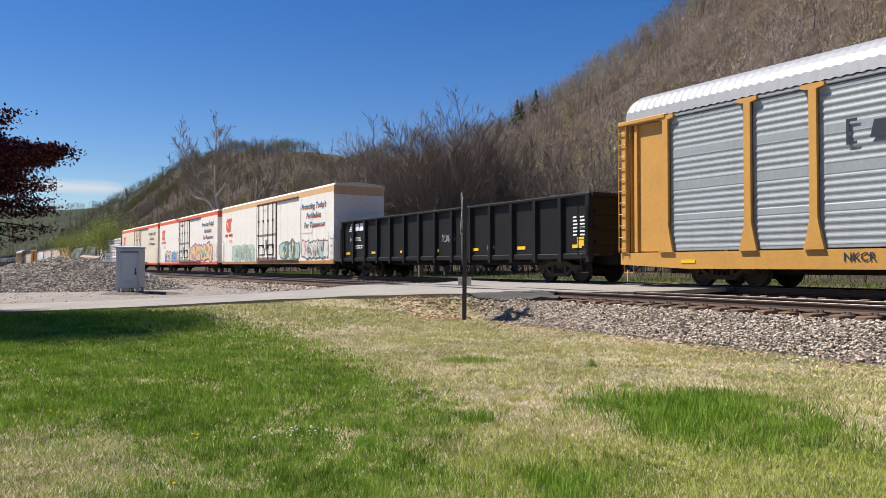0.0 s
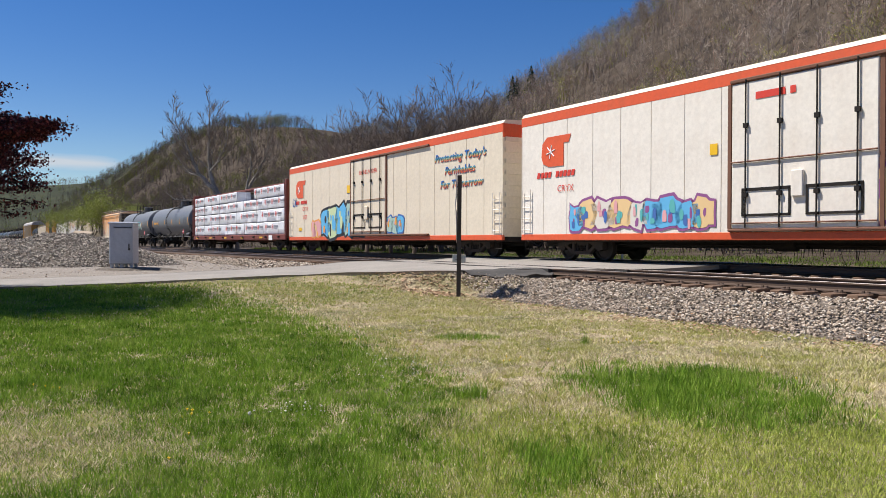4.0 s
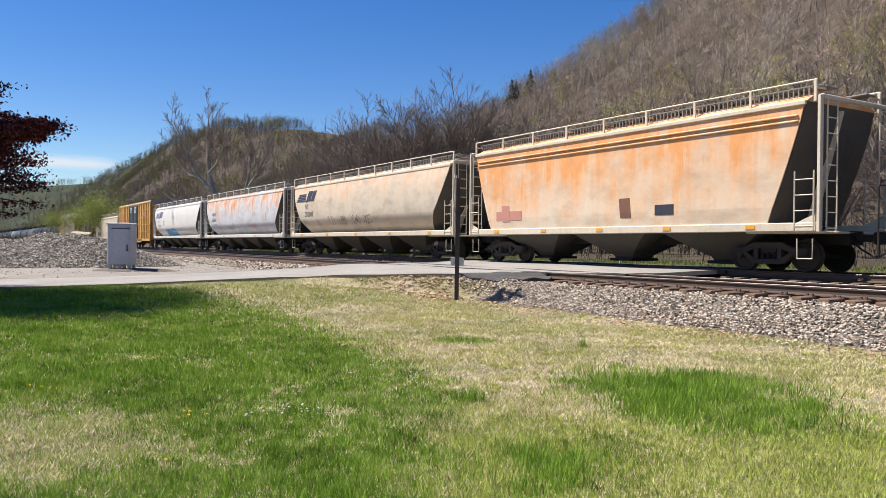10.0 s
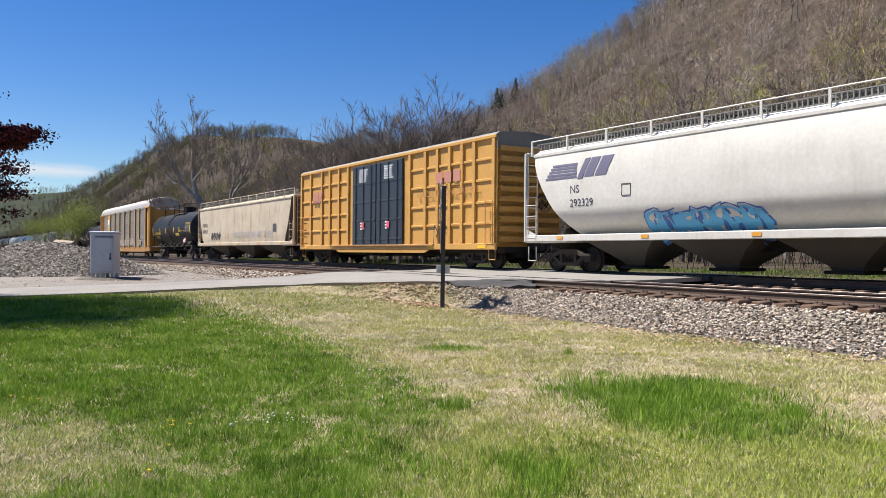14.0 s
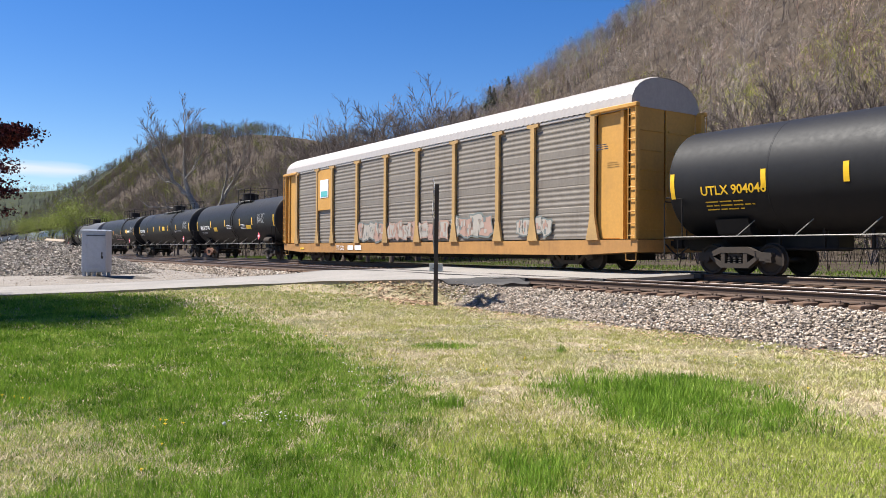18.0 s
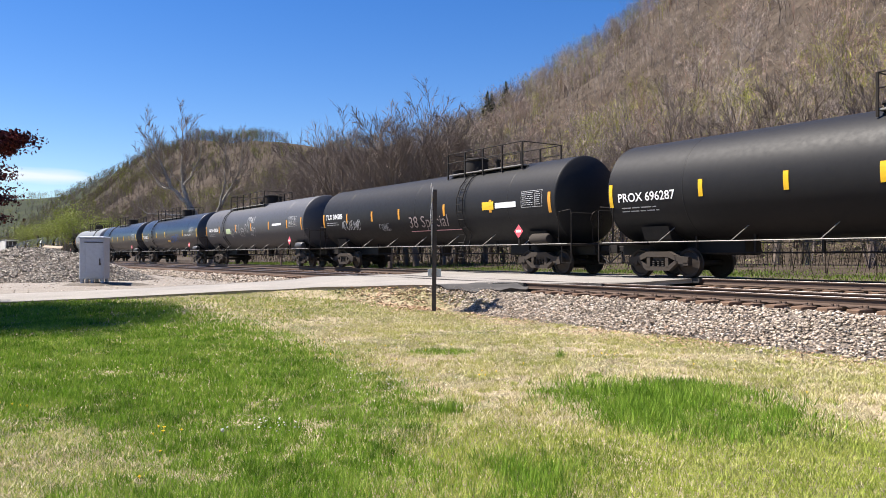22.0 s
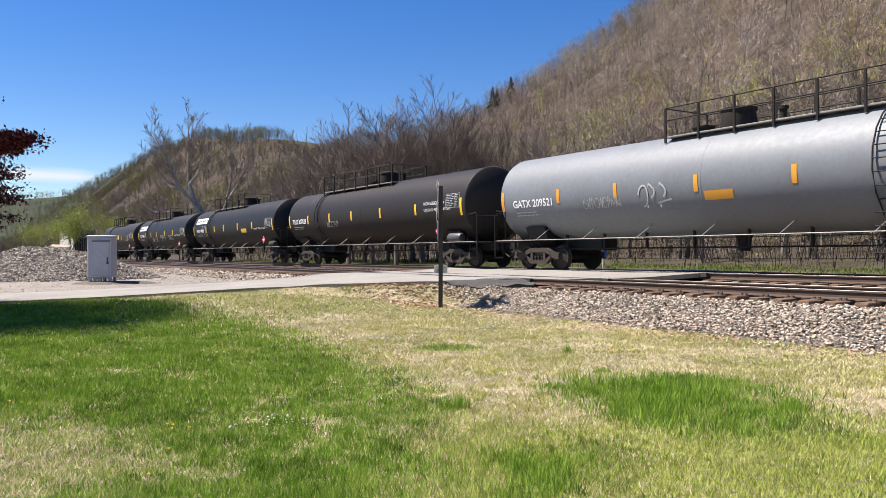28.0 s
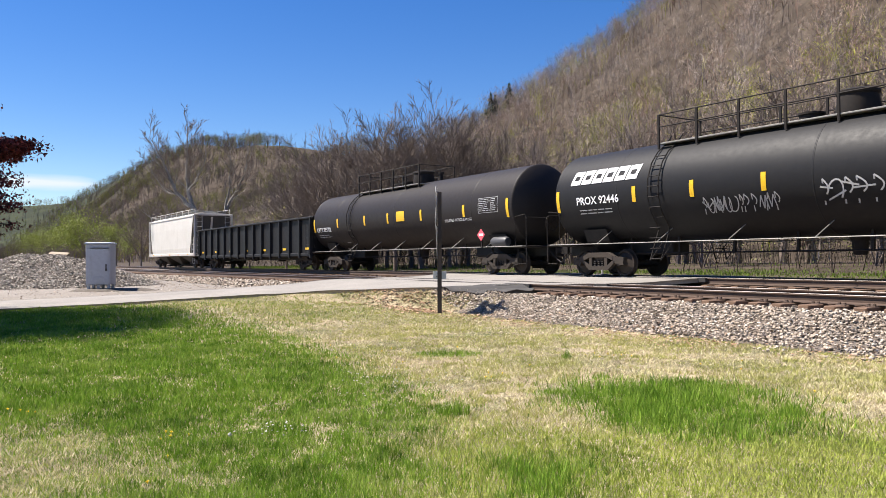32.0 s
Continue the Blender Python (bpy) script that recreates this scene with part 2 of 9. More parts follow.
def bank_z(p, q):
    """The top of the ballast and the ground at its foot."""
    p = p - BEND * q * q
    prof = np.interp(p, [13.1, 13.5, 16.0, 17.1, 20.4, 21.7], [0.54, 0.585, 0.60, 0.72, 0.75, 0.40])
    foot = lawn_z(11.9, q)
    return np.where(p < 13.1, foot + (0.54 - foot) * np.clip((p - 11.75) / 1.35, 0, 1) ** 1.1, prof)


def ground_z(p, q):
    """Height of the bare ground."""
    near = lawn_z(p, q)
    under = 0.30
    beyond = 0.40 + 0.50 * smooth(21.6, 25, p) + 0.25 * smooth(25, 32, p)
    z = np.where(p < 11.9, near, np.where(p < 21.5, np.minimum(under, near - 0.04), beyond))
    left, right = road_edges(p)
    off = np.maximum(np.maximum(q - right, left - q), 0)
    z = np.where((p < 13.2) & (p > -40), np.maximum(z, road_z(p) - 0.05 - 0.30 * off), z)
    inside = smooth(left - 0.1, left + 0.4, q) * (1 - smooth(right - 0.4, right + 0.1, q))
    z = np.where((p < 40) & (inside > 0), np.minimum(z, z * (1 - inside) + (road_z(p) - 0.07) * inside), z)
    return z + hill(p, q)


def grid_ground():
    az = np.concatenate([np.arange(-46, 46, 0.8), np.arange(46, 314, 4.0)])
    r = [0.6]
    while r[-1] < 4500:
        r.append(r[-1] * (1.012 if 12 < r[-1] < 40 else 1.03) + 0.02)
    r = np.array(r)
    A, Rr = np.meshgrid(np.radians(az), r, indexing="ij")
    x, y = Rr * np.sin(A), Rr * np.cos(A)
    p, q = x * NX + y * NY, x * UX + y * UY
    z = ground_z(p, q)
    v = np.stack([x, y, z], -1).reshape(-1, 3)
    n, m = len(az), len(r)
    i = np.arange(n)[:, None] * m + np.arange(m - 1)[None]
    j = ((np.arange(n) + 1) % n)[:, None] * m + np.arange(m - 1)[None]
    f = np.stack([i, j, j + 1, i + 1], -1).reshape(-1, 4)
    v = np.concatenate([v, [[0, 0, 0.05]]])
    centre = n * m
    hub = np.array([[k * m, ((k + 2) % n) * m, ((k + 1) % n) * m, centre] for k in range(0, n - 1, 2)])[:, [0, 2, 1, 3]]
    ob = soup("ground", v, np.concatenate([f, hub]), M_ground, True)
    return tagged(ob, "lawn of green and dry grass below a wooded hillside", kind="structure")


def m_ground():
    m = material("ground_soil", (0.2, 0.17, 0.1), 0.95, spec=0.15)
    n = Nodes(m)
    fine = n.noise(26, 6, 0.75)
    patchy = n.noise(0.5, 6, 0.65)
    litter = n.ramp(n.noise(0.3, 8, 0.72), [(0.3, (0.032, 0.024, 0.018)), (0.5, (0.062, 0.047, 0.035)), (0.65, (0.09, 0.07, 0.052)), (0.8, (0.06, 0.058, 0.03))])
    straw = n.ramp(fine, [(0.35, (0.11, 0.086, 0.055)), (0.5, (0.35, 0.285, 0.185)), (0.7, (0.57, 0.485, 0.335))])
    moss = n.ramp(fine, [(0.35, (0.055, 0.06, 0.02)), (0.7, (0.20, 0.195, 0.08))])
    dry = n.mix(n.ramp(patchy, [(0.42, (0, 0, 0)), (0.62, (1, 1, 1))]), straw, moss)
    pebble = n.put("ShaderNodeTexVoronoi", Scale=22.0)
    n.link(n.coord, pebble.inputs["Vector"])
    gravel = n.mix(0.5, n.ramp(pebble.outputs["Distance"], [(0.0, (0.36, 0.325, 0.285)), (0.6, (0.13, 0.112, 0.095))]), n.ramp(n.noise(1.2, 6), [(0.3, (0.23, 0.20, 0.17)), (0.7, (0.34, 0.31, 0.275))]))
    pos = n.put("ShaderNodeSeparateXYZ")
    n.link(n.coord, pos.inputs[0])
    across = n.math("ADD", n.math("MULTIPLY", pos.outputs[0], NX), n.math("MULTIPLY", pos.outputs[1], NY))
    along = n.math("ADD", n.math("MULTIPLY", pos.outputs[0], UX), n.math("MULTIPLY", pos.outputs[1], UY))
    wood = n.ramp(n.math("DIVIDE", across, 100.0), [(0.215, (0, 0, 0)), (0.25, (1, 1, 1))])
    wood = n.math("MAXIMUM", wood, n.ramp(n.math("DIVIDE", pos.outputs[1], 1000.0), [(0.14, (0, 0, 0)), (0.2, (1, 1, 1))]))
    edge = n.math("ADD", along, n.math("MULTIPLY", n.noise(0.9, 5), 2.0))
    lot = n.ramp(n.math("DIVIDE", n.math("MULTIPLY", edge, -1.0), 100.0), [(0.222, (0, 0, 0)), (0.228, (1, 1, 1)), (0.90, (1, 1, 1)), (1.0, (0, 0, 0))])
    litter = n.mix(n.ramp(n.math("DIVIDE", pos.outputs[1], 3000.0), [(0.3, (0, 0, 0)), (0.45, (1, 1, 1))]), litter, n.ramp(n.noise(0.02, 8, 0.75), [(0.35, (0.02, 0.026, 0.017)), (0.65, (0.05, 0.057, 0.03))]))
    n.colour(n.mix(wood, n.mix(lot, dry, gravel), litter))
    n.bump(fine, 0.6, 0.03)
    return m


M_ground = m_ground()
ground = grid_ground()

# ---- road, tracks, ballast ----
def strip(name, ps, qs, height, mat, label, skirt=0.15):
    """A sheet over a grid of p and q (arrays of the same shape)."""
    z = height(ps, qs)
    x, y = ps * NX + qs * UX, ps * NY + qs * UY
    n, m = ps.shape
    v = np.stack([x, y, z], -1).reshape(-1, 3)
    i = np.arange(n - 1)[:, None] * m + np.arange(m - 1)[None]
    f = np.stack([i, i + 1, i + m + 1, i + m], -1).reshape(-1, 4)
    rim = np.concatenate([np.arange(m), np.arange(1, n) * m + m - 1, (n - 1) * m + np.arange(m - 2, -1, -1), np.arange(n - 2, 0, -1) * m])
    low = v[rim] - [0, 0, skirt]
    k = len(v)
    a, b = np.arange(len(rim)), (np.arange(len(rim)) + 1) % len(rim)
    side = np.stack([rim[a], rim[b], k + b, k + a], -1)
    ob = soup(name, np.concatenate([v, low]), np.concatenate([f, side]), mat, True)
    return tagged(ob, label, kind="structure")


def m_asphalt():
    m = material("old_asphalt", (0.3, 0.29, 0.28), 0.9, spec=0.25)
    n = Nodes(m)
    grain = n.noise(60, 3, 0.7)
    base = n.ramp(n.noise(0.5, 7, 0.65), [(0.3, (0.155, 0.142, 0.125)), (0.55, (0.23, 0.211, 0.186)), (0.75, (0.29, 0.266, 0.235))])
    n.colour(n.mix(0.35, base, n.ramp(grain, [(0.3, (0.14, 0.135, 0.13)), (0.7, (0.46, 0.43, 0.40))])))
    n.bump(grain, 0.4, 0.006)
    return m


def m_stone():
    m = material("ballast_stone", (0.35, 0.33, 0.3), 0.9, spec=0.2)
    n = Nodes(m)
    tone = n.ramp(n.island(), [(0.0, (0.07, 0.058, 0.048)), (0.2, (0.20, 0.16, 0.125)), (0.42, (0.35, 0.28, 0.215)), (0.65, (0.45, 0.365, 0.285)), (0.85, (0.50, 0.43, 0.36)), (1.0, (0.60, 0.55, 0.48))])
    n.colour(n.mix(0.15, tone, n.ramp(n.noise(25, 4), [(0.3, (0.12, 0.10, 0.08)), (0.7, (0.46, 0.41, 0.35))])))
    return m


def m_bed():
    m = material("ballast_bed", (0.2, 0.18, 0.16), 0.95)
    n = Nodes(m)
    v = n.put("ShaderNodeTexVoronoi", Scale=15.0)
    n.link(n.coord, v.inputs["Vector"])
    n.colour(n.mix(0.5, n.ramp(v.outputs["Distance"], [(0.05, (0.30, 0.25, 0.20)), (0.55, (0.08, 0.065, 0.053))]), n.ramp(n.noise(0.8, 6), [(0.3, (0.09, 0.065, 0.047)), (0.7, (0.18, 0.15, 0.125))])))
    n.bump(v.outputs["Distance"], 0.8, -0.04)
    return m


M_asphalt, M_stone, M_bed = m_asphalt(), m_stone(), m_bed()
M_rail = worn("rail_rust", (0.085, 0.052, 0.036), (0.04, 0.03, 0.025), 0.55, 0.75)
M_rail_top = material("rail_running_face", (0.30, 0.27, 0.25), 0.35, 0.9)
M_tie = worn("weathered_tie", (0.16, 0.095, 0.06), (0.06, 0.045, 0.035), 0.6, 0.9)
M_rubber = worn("rubber_flangeway", (0.03, 0.029, 0.028), (0.1, 0.09, 0.08), 0.4, 0.8)

ps = np.concatenate([np.arange(-60, 8, 2.0), np.arange(8, 21.7, 0.25)])
lo, hi = road_edges(ps)
frac = np.linspace(0, 1, 15)[None]
wob = 0.12 * np.sin(ps * 1.9) + 0.08 * np.sin(ps * 4.3 + 1)
Pm = np.repeat(ps[:, None], 15, 1)
Qm = lo[:, None] + wob[:, None] * (1 - frac) + (hi - lo + 0.6 * wob)[:, None] * frac
camber = lambda p, q: road_z(p) + 0.012 * np.sin(p * 2.3 + q) + 0.0 * q
strip("road", Pm, Qm, camber, M_asphalt, "pale worn asphalt road over a level crossing", 0.12)

qs = np.concatenate([np.arange(-420, -90, 12.0), np.arange(-90, 26, 1.0), np.arange(26, 130, 8.0)])


def bed(name, q0, q1):
    sel = qs[(qs >= q0) & (qs <= q1)]
    prof = np.array([11.75, 12.0, 12.3, 12.6, 12.9, 13.1, 13.5, 14.7, 16.0, 17.1, 18.8, 20.4, 21.0, 21.7])
    Q = np.repeat(sel[:, None], len(prof), 1)
    Pp = prof[None] + BEND * Q * Q
    strip(name, Pp, Q, lambda p, q: bank_z(p, q) + 0.015 * np.sin(q * 3.1 + p * 2) , M_bed, "grey and tan ballast under two rail tracks", 0.3)


bed("ballast_bed", -420, 130)


def track(p0, z, ties_from, ties_to, near):
    root = tagged(new("rail_track"), "rusty steel rails spiked to weathered wooden ties" if near else "rusty steel rails under the passing train", "rail track", kind="structure")
    prof = [(-0.075, 0.0), (0.075, 0.0), (0.07, 0.018), (0.012, 0.035), (0.011, 0.125), (0.037, 0.135), (0.036, 0.165), (-0.036, 0.165), (-0.037, 0.135), (-0.011, 0.125), (-0.012, 0.035), (-0.07, 0.018)]
    line = list(range(-420, -60, 20)) + list(range(-60, 131, 5))
    for s in (-1, 1):
        rings = [[pq(p0 + s * 0.755 + BEND * q * q + a, q, z - 0.168 + b) for a, b in prof] for q in line]
        rail = part("rail", Mesh().loft(rings), M_rail, root)
        top = [[pq(p0 + s * 0.755 + BEND * q * q + a, q, z - 0.003 + b) for a, b in ((-0.033, 0), (0.033, 0), (0.028, 0.005), (-0.028, 0.005))] for q in line]
        part("running_face", Mesh().loft(top), M_rail_top, rail)
    rng = random.Random(int(p0 * 10))
    tie_meshes = []
    for k in range(4):
        m = Mesh().block(-0.11, 0.11, -1.30 + 0.02 * k, 1.30 - 0.015 * k, -0.17, 0.0, 0.015)
        m.v = [(x + rng.uniform(-0.008, 0.008), y + rng.uniform(-0.012, 0.012), w + rng.uniform(-0.006, 0.004)) for x, y, w in m.v]
        tie_meshes.append(m.data("tie", M_tie))
    plate = Mesh().block(-0.09, 0.09, -0.16, 0.16, 0.0, 0.016, 0.004).box(-0.07, -0.03, -0.12, -0.08, 0.0, 0.05).box(0.03, 0.07, -0.12, -0.08, 0.0, 0.05).box(-0.07, -0.03, 0.08, 0.12, 0.0, 0.05).data("tie_plate", M_rail)
    q = ties_from
    turn = math.degrees(math.atan2(UY, UX))
    while q < ties_to:
        lo, hi = road_edges(p0)
        if not lo - 0.2 < q < hi + 0.2:
            at = pose(*pq(p0 + BEND * q * q + rng.uniform(-0.05, 0.05), q, z - 0.185), 0, rng.uniform(-0.8, 0.8), turn + rng.uniform(-1.5, 1.5))
            tie = part("tie", rng.choice(tie_meshes), None, root, at=at)
            if near and -20 < q < 9:
                part("tie_plate", plate, None, tie, at=pose(0, -0.755, 0))
        q += 0.54 + rng.uniform(-0.03, 0.03)
    return root


near_track = track(P_NEAR, Z_NEAR, -75, 16, True)
far_track = track(P_FAR, Z_FAR, -46, 16, False)
for p0, z in ((P_NEAR, Z_NEAR), (P_FAR, Z_FAR)):
    for s in (-1, 1):
        lo, hi = road_edges(p0 + s * 0.755)
        r = [[pq(p0 + s * 0.755 + a, q, z + b) for a, b in ((-0.16, -0.12), (-0.05, -0.12), (-0.05, -0.008), (-0.16, -0.004))] for q in np.linspace(lo + 0.1, hi + 0.25, 6)]
        tagged(part("rubber_strip", Mesh().loft(r), M_rubber), "black rubber strip beside a rail at the crossing", "crossing strip", kind="structure")


M_tar = worn("dark_tarmac", (0.045, 0.043, 0.042), (0.14, 0.125, 0.11), 0.5, 0.9)
fp = np.linspace(12.2, 13.95, 12)
Fp = np.repeat(fp[:, None], 5, 1)
edge_q = road_edges(fp)[1] + 0.06 * np.sin(fp * 9.0)
Fq = edge_q[:, None] + np.array([-0.55, -0.2, 0.1, 0.35, 0.6])[None] * (0.55 + 0.45 * np.sin(fp * 5.3 + 1) ** 2)[:, None]
fall = lambda p, q: np.maximum(road_z(p) + 0.018 - 0.34 * np.maximum(0, q - road_edges(p)[1]), np.maximum(bank_z(p, q), ground_z(p, q)) + 0.02)
strip("road_fringe", Fp, Fq, fall, M_tar, "crumbling dark tarmac edge beside the ballast", 0.1)


# ---- loose stones ----
STONE = np.array([[-1, -0.8, -0.5], [0.9, -1, -0.6], [1.1, 0.8, -0.5], [-0.8, 1, -0.6], [-0.7, -0.5, 0.6], [0.6, -0.8, 0.5], [0.8, 0.5, 0.7], [-0.6, 0.7, 0.5]])
STONE_F = np.array([[4, 5, 6], [4, 6, 7], [0, 1, 5], [0, 5, 4], [1, 2, 6], [1, 6, 5], [2, 3, 7], [2, 7, 6], [3, 0, 4], [3, 4, 7]])


def stones(name, pts, sizes, mat, label, seed=1):
    """Rough stones at points (n, 3), joined."""
    rng = np.random.default_rng(seed)
    n = len(pts)
    shape = STONE[None] * (1 + rng.uniform(-0.35, 0.35, (n, 8, 3)))
    ax = rng.normal(size=(n, 3))
    ax /= np.linalg.norm(ax, axis=1, keepdims=True)
    an = rng.uniform(0, 6.28, n)
    c, s = np.cos(an)[:, None, None], np.sin(an)[:, None, None]
    cross = np.cross(ax[:, None, :], shape)
    dot = (shape * ax[:, None, :]).sum(-1, keepdims=True)
    shape = shape * c + cross * s + ax[:, None, :] * dot * (1 - c)
    shape = shape * np.array([1, 1, 0.75]) * sizes[:, None, None] * 0.5
    v = (pts[:, None, :] + shape).reshape(-1, 3)
    f = (np.arange(n)[:, None, None] * 8 + STONE_F[None]).reshape(-1, 3)
    return tagged(soup(name, v, f, mat), label, "gravel", kind="stuff")


def scatter(n, p0, p1, q0, q1, rng):
    return rng.uniform(p0, p1, n), rng.uniform(q0, q1, n)


def lay(p, q, z):
    return np.stack([p * NX + q * UX, p * NY + q * UY, z], -1)


rng = np.random.default_rng(5)
groups = []
for n, p0, p1, q0, q1, size in ((29000, 11.85, 13.5, -17.2, 4.5, 0.045), (2000, 11.95, 13.5, -19.5, -17.0, 0.052), (5000, 13.4, 15.9, -16.5, 6.0, 0.07), (2500, 16.0, 17.4, -11.0, 6.0, 0.07), (6500, 11.7, 13.5, -62, -27.6, 0.09), (3000, 13.4, 16.0, -55, -27.6, 0.08), (1800, 10.6, 11.9, -12.5, 6.0, 0.06)):
    p, q = scatter(n, p0, p1, q0, q1, rng)
    lo, hi = road_edges(p)
    keep = (q < lo) | (q > hi + 0.05)
    if p1 < 12:
        keep &= rng.uniform(size=n) < ((p - p0) / (p1 - p0)) ** 2
    if size == 0.07:
        keep &= np.abs(np.abs(p - P_NEAR) - 0.755) > 0.12
    p, q = p[keep], q[keep]
    base = np.where(p < 11.75, ground_z(p, q), np.where(p < 13.3, np.maximum(bank_z(p + BEND * q * q, q), ground_z(p, q)), bank_z(p + BEND * q * q, q)))
    groups.append((lay(p + BEND * q * q, q, base + rng.uniform(-0.022, 0.034, len(p))), size * rng.uniform(0.55, 1.3, len(p))))
stones("ballast_stones", np.concatenate([g[0] for g in groups]), np.concatenate([g[1] for g in groups]), M_stone, "loose grey, tan and white ballast stones beside the rails", 2)

# gravel over the lot beside the cabinet, thinning towards the road
p, q = scatter(6000, -6, 11.9, -58, -28.6, rng)
keep = rng.uniform(size=6000) < 0.35 + 0.65 * smooth(5, 11, p)
p, q = p[keep], q[keep]
stones("lot_gravel", lay(p, q, ground_z(p, q) + 0.008), 0.042 * rng.uniform(0.4, 1.3, len(p)), M_stone, "tan and grey gravel scattered over a dirt lot", 3)


# ---- the heap of gravel ----
def heap_z(x, y):
    cx = np.clip(x, -40, -17.9)                         # the ridge
    cy = 38.0 - 0.02 * (cx + 17)
    d = np.hypot(x - cx, (y - cy) * 0.95)
    top = np.maximum(0.45, 1.62 - 0.045 * (cx + 20.4) ** 2) + 0.05 * np.sin(cx * 2.1 + 1)
    return np.maximum(0, top * (1 - (d / 3.7)) + 0.06 * np.sin(x * 3) * np.sin(y * 2.6))


gx, gy = np.meshgrid(np.linspace(-44, -13.6, 90), np.linspace(33.8, 42.2, 40), indexing="ij")
gp, gq = gx * NX + gy * NY, gx * UX + gy * UY
base = ground_z(gp, gq)
v = np.stack([gx, gy, base - 0.05 + heap_z(gx, gy)], -1).reshape(-1, 3)
i = np.arange(89)[:, None] * 40 + np.arange(39)[None]
M_heap = m_stone()
M_heap.name = "heap_stone"
M_heap.node_tree.nodes["Color Ramp"].color_ramp.elements[1].color = (0.17, 0.155, 0.135, 1)
M_heap.node_tree.nodes["Color Ramp"].color_ramp.elements[2].color = (0.28, 0.255, 0.225, 1)
M_heap.node_tree.nodes["Color Ramp"].color_ramp.elements[3].color = (0.38, 0.35, 0.31, 1)
heap = soup("crushed_rock_mound", v, np.stack([i, i + 40, i + 41, i + 1], -1).reshape(-1, 4), M_bed, True)
tagged(heap, "long heap of grey crushed stone on a dirt lot", "gravel heap")
hx, hy = rng.uniform(-30, -13.8, 15000), rng.uniform(33.8, 38.2, 15000)
hz = heap_z(hx, hy)
keep = hz > 0.04
hx, hy, hz = hx[keep], hy[keep], hz[keep]
hp, hq = hx * NX + hy * NY, hx * UX + hy * UY
loose = stones("heap_stones", np.stack([hx, hy, ground_z(hp, hq) - 0.03 + hz + rng.uniform(-0.03, 0.04, len(hx))], -1), 0.068 * rng.uniform(0.5, 1.35, len(hx)), M_heap, "grey crushed stones on the face of a heap", 4)

# ---- the lot: cabinet, signs, posts ----
def ground_at(x, y):
    return float(ground_z(*map(np.float64, to_pq(x, y))))


M_cabinet = worn("cabinet_aluminium", (0.40, 0.43, 0.49), (0.27, 0.26, 0.26), 0.25, 0.45, 0.15)
M_post = worn("post_steel", (0.055, 0.045, 0.04), (0.16, 0.10, 0.07), 0.5, 0.8)
M_sign = worn("sign_sheet", (0.62, 0.62, 0.60), (0.3, 0.28, 0.25), 0.3, 0.5)


def cabinet():
    ob = tagged(new("equipment_cabinet"), "grey metal signal cabinet with one door, on short feet", "utility cabinet")
    w, d, h = 0.47, 0.45, 1.90
    part("body", Mesh().block(-w, w, -d, d, 0.24, h, 0.02), M_cabinet, ob)
    part("roof", Mesh().loft([[(-w - 0.04, -d - 0.04, h), (w + 0.04, -d - 0.04, h), (w + 0.04, d + 0.04, h), (-w - 0.04, d + 0.04, h)], [(-w - 0.04, -d - 0.04, h + 0.05), (w + 0.04, -d - 0.04, h + 0.05), (w + 0.04, d + 0.04, h + 0.05), (-w - 0.04, d + 0.04, h + 0.05)], [(-w + 0.05, -d + 0.05, h + 0.08), (w - 0.05, -d + 0.05, h + 0.08), (w - 0.05, d - 0.05, h + 0.08), (-w + 0.05, d - 0.05, h + 0.08)]]), M_cabinet, ob)
    door = part("door", Mesh().block(-0.24, 0.41, -d - 0.03, -d - 0.004, 0.32, h - 0.18, 0.01), M_cabinet, ob)
    part("handle", Mesh().block(0.31, 0.35, -d - 0.08, -d - 0.03, 0.86, 1.08, 0.008).box(0.29, 0.37, -d - 0.045, -d - 0.03, 0.80, 0.90), M_iron_dark, door, "dark latch handle")
    part("drip_edge", Mesh().block(-0.28, 0.45, -d - 0.06, -d - 0.003, h - 0.175, h - 0.15, 0.006), M_iron_dark, ob)
    for z in (0.4, 0.85, 1.25):
        part("hinge", Mesh().tube([(-0.245, -d - 0.03, z), (-0.245, -d - 0.03, z + 0.12)], 0.014), M_cabinet, door)
    for k in range(5):
        part("louvre", Mesh().block(-0.1, 0.2, -d - 0.045, -d - 0.031, 0.42 + k * 0.035, 0.44 + k * 0.035, 0.004), M_cabinet, door)
    for x in (-0.39, 0.0, 0.39):
        for y in (-0.33, 0.33):
            part("foot", Mesh().block(x - 0.06, x + 0.06, y - 0.06, y + 0.06, -0.02, 0.24, 0.01), M_cabinet, ob)
    x, y = -14.33, 31.6
    ob.matrix_basis = pose(x, y, ground_at(x, y) + 0.02, 0, 0, 9)
    return ob


M_iron_dark = worn("dark_iron", (0.04, 0.04, 0.042), (0.1, 0.07, 0.05), 0.4, 0.6)
cab = cabinet()


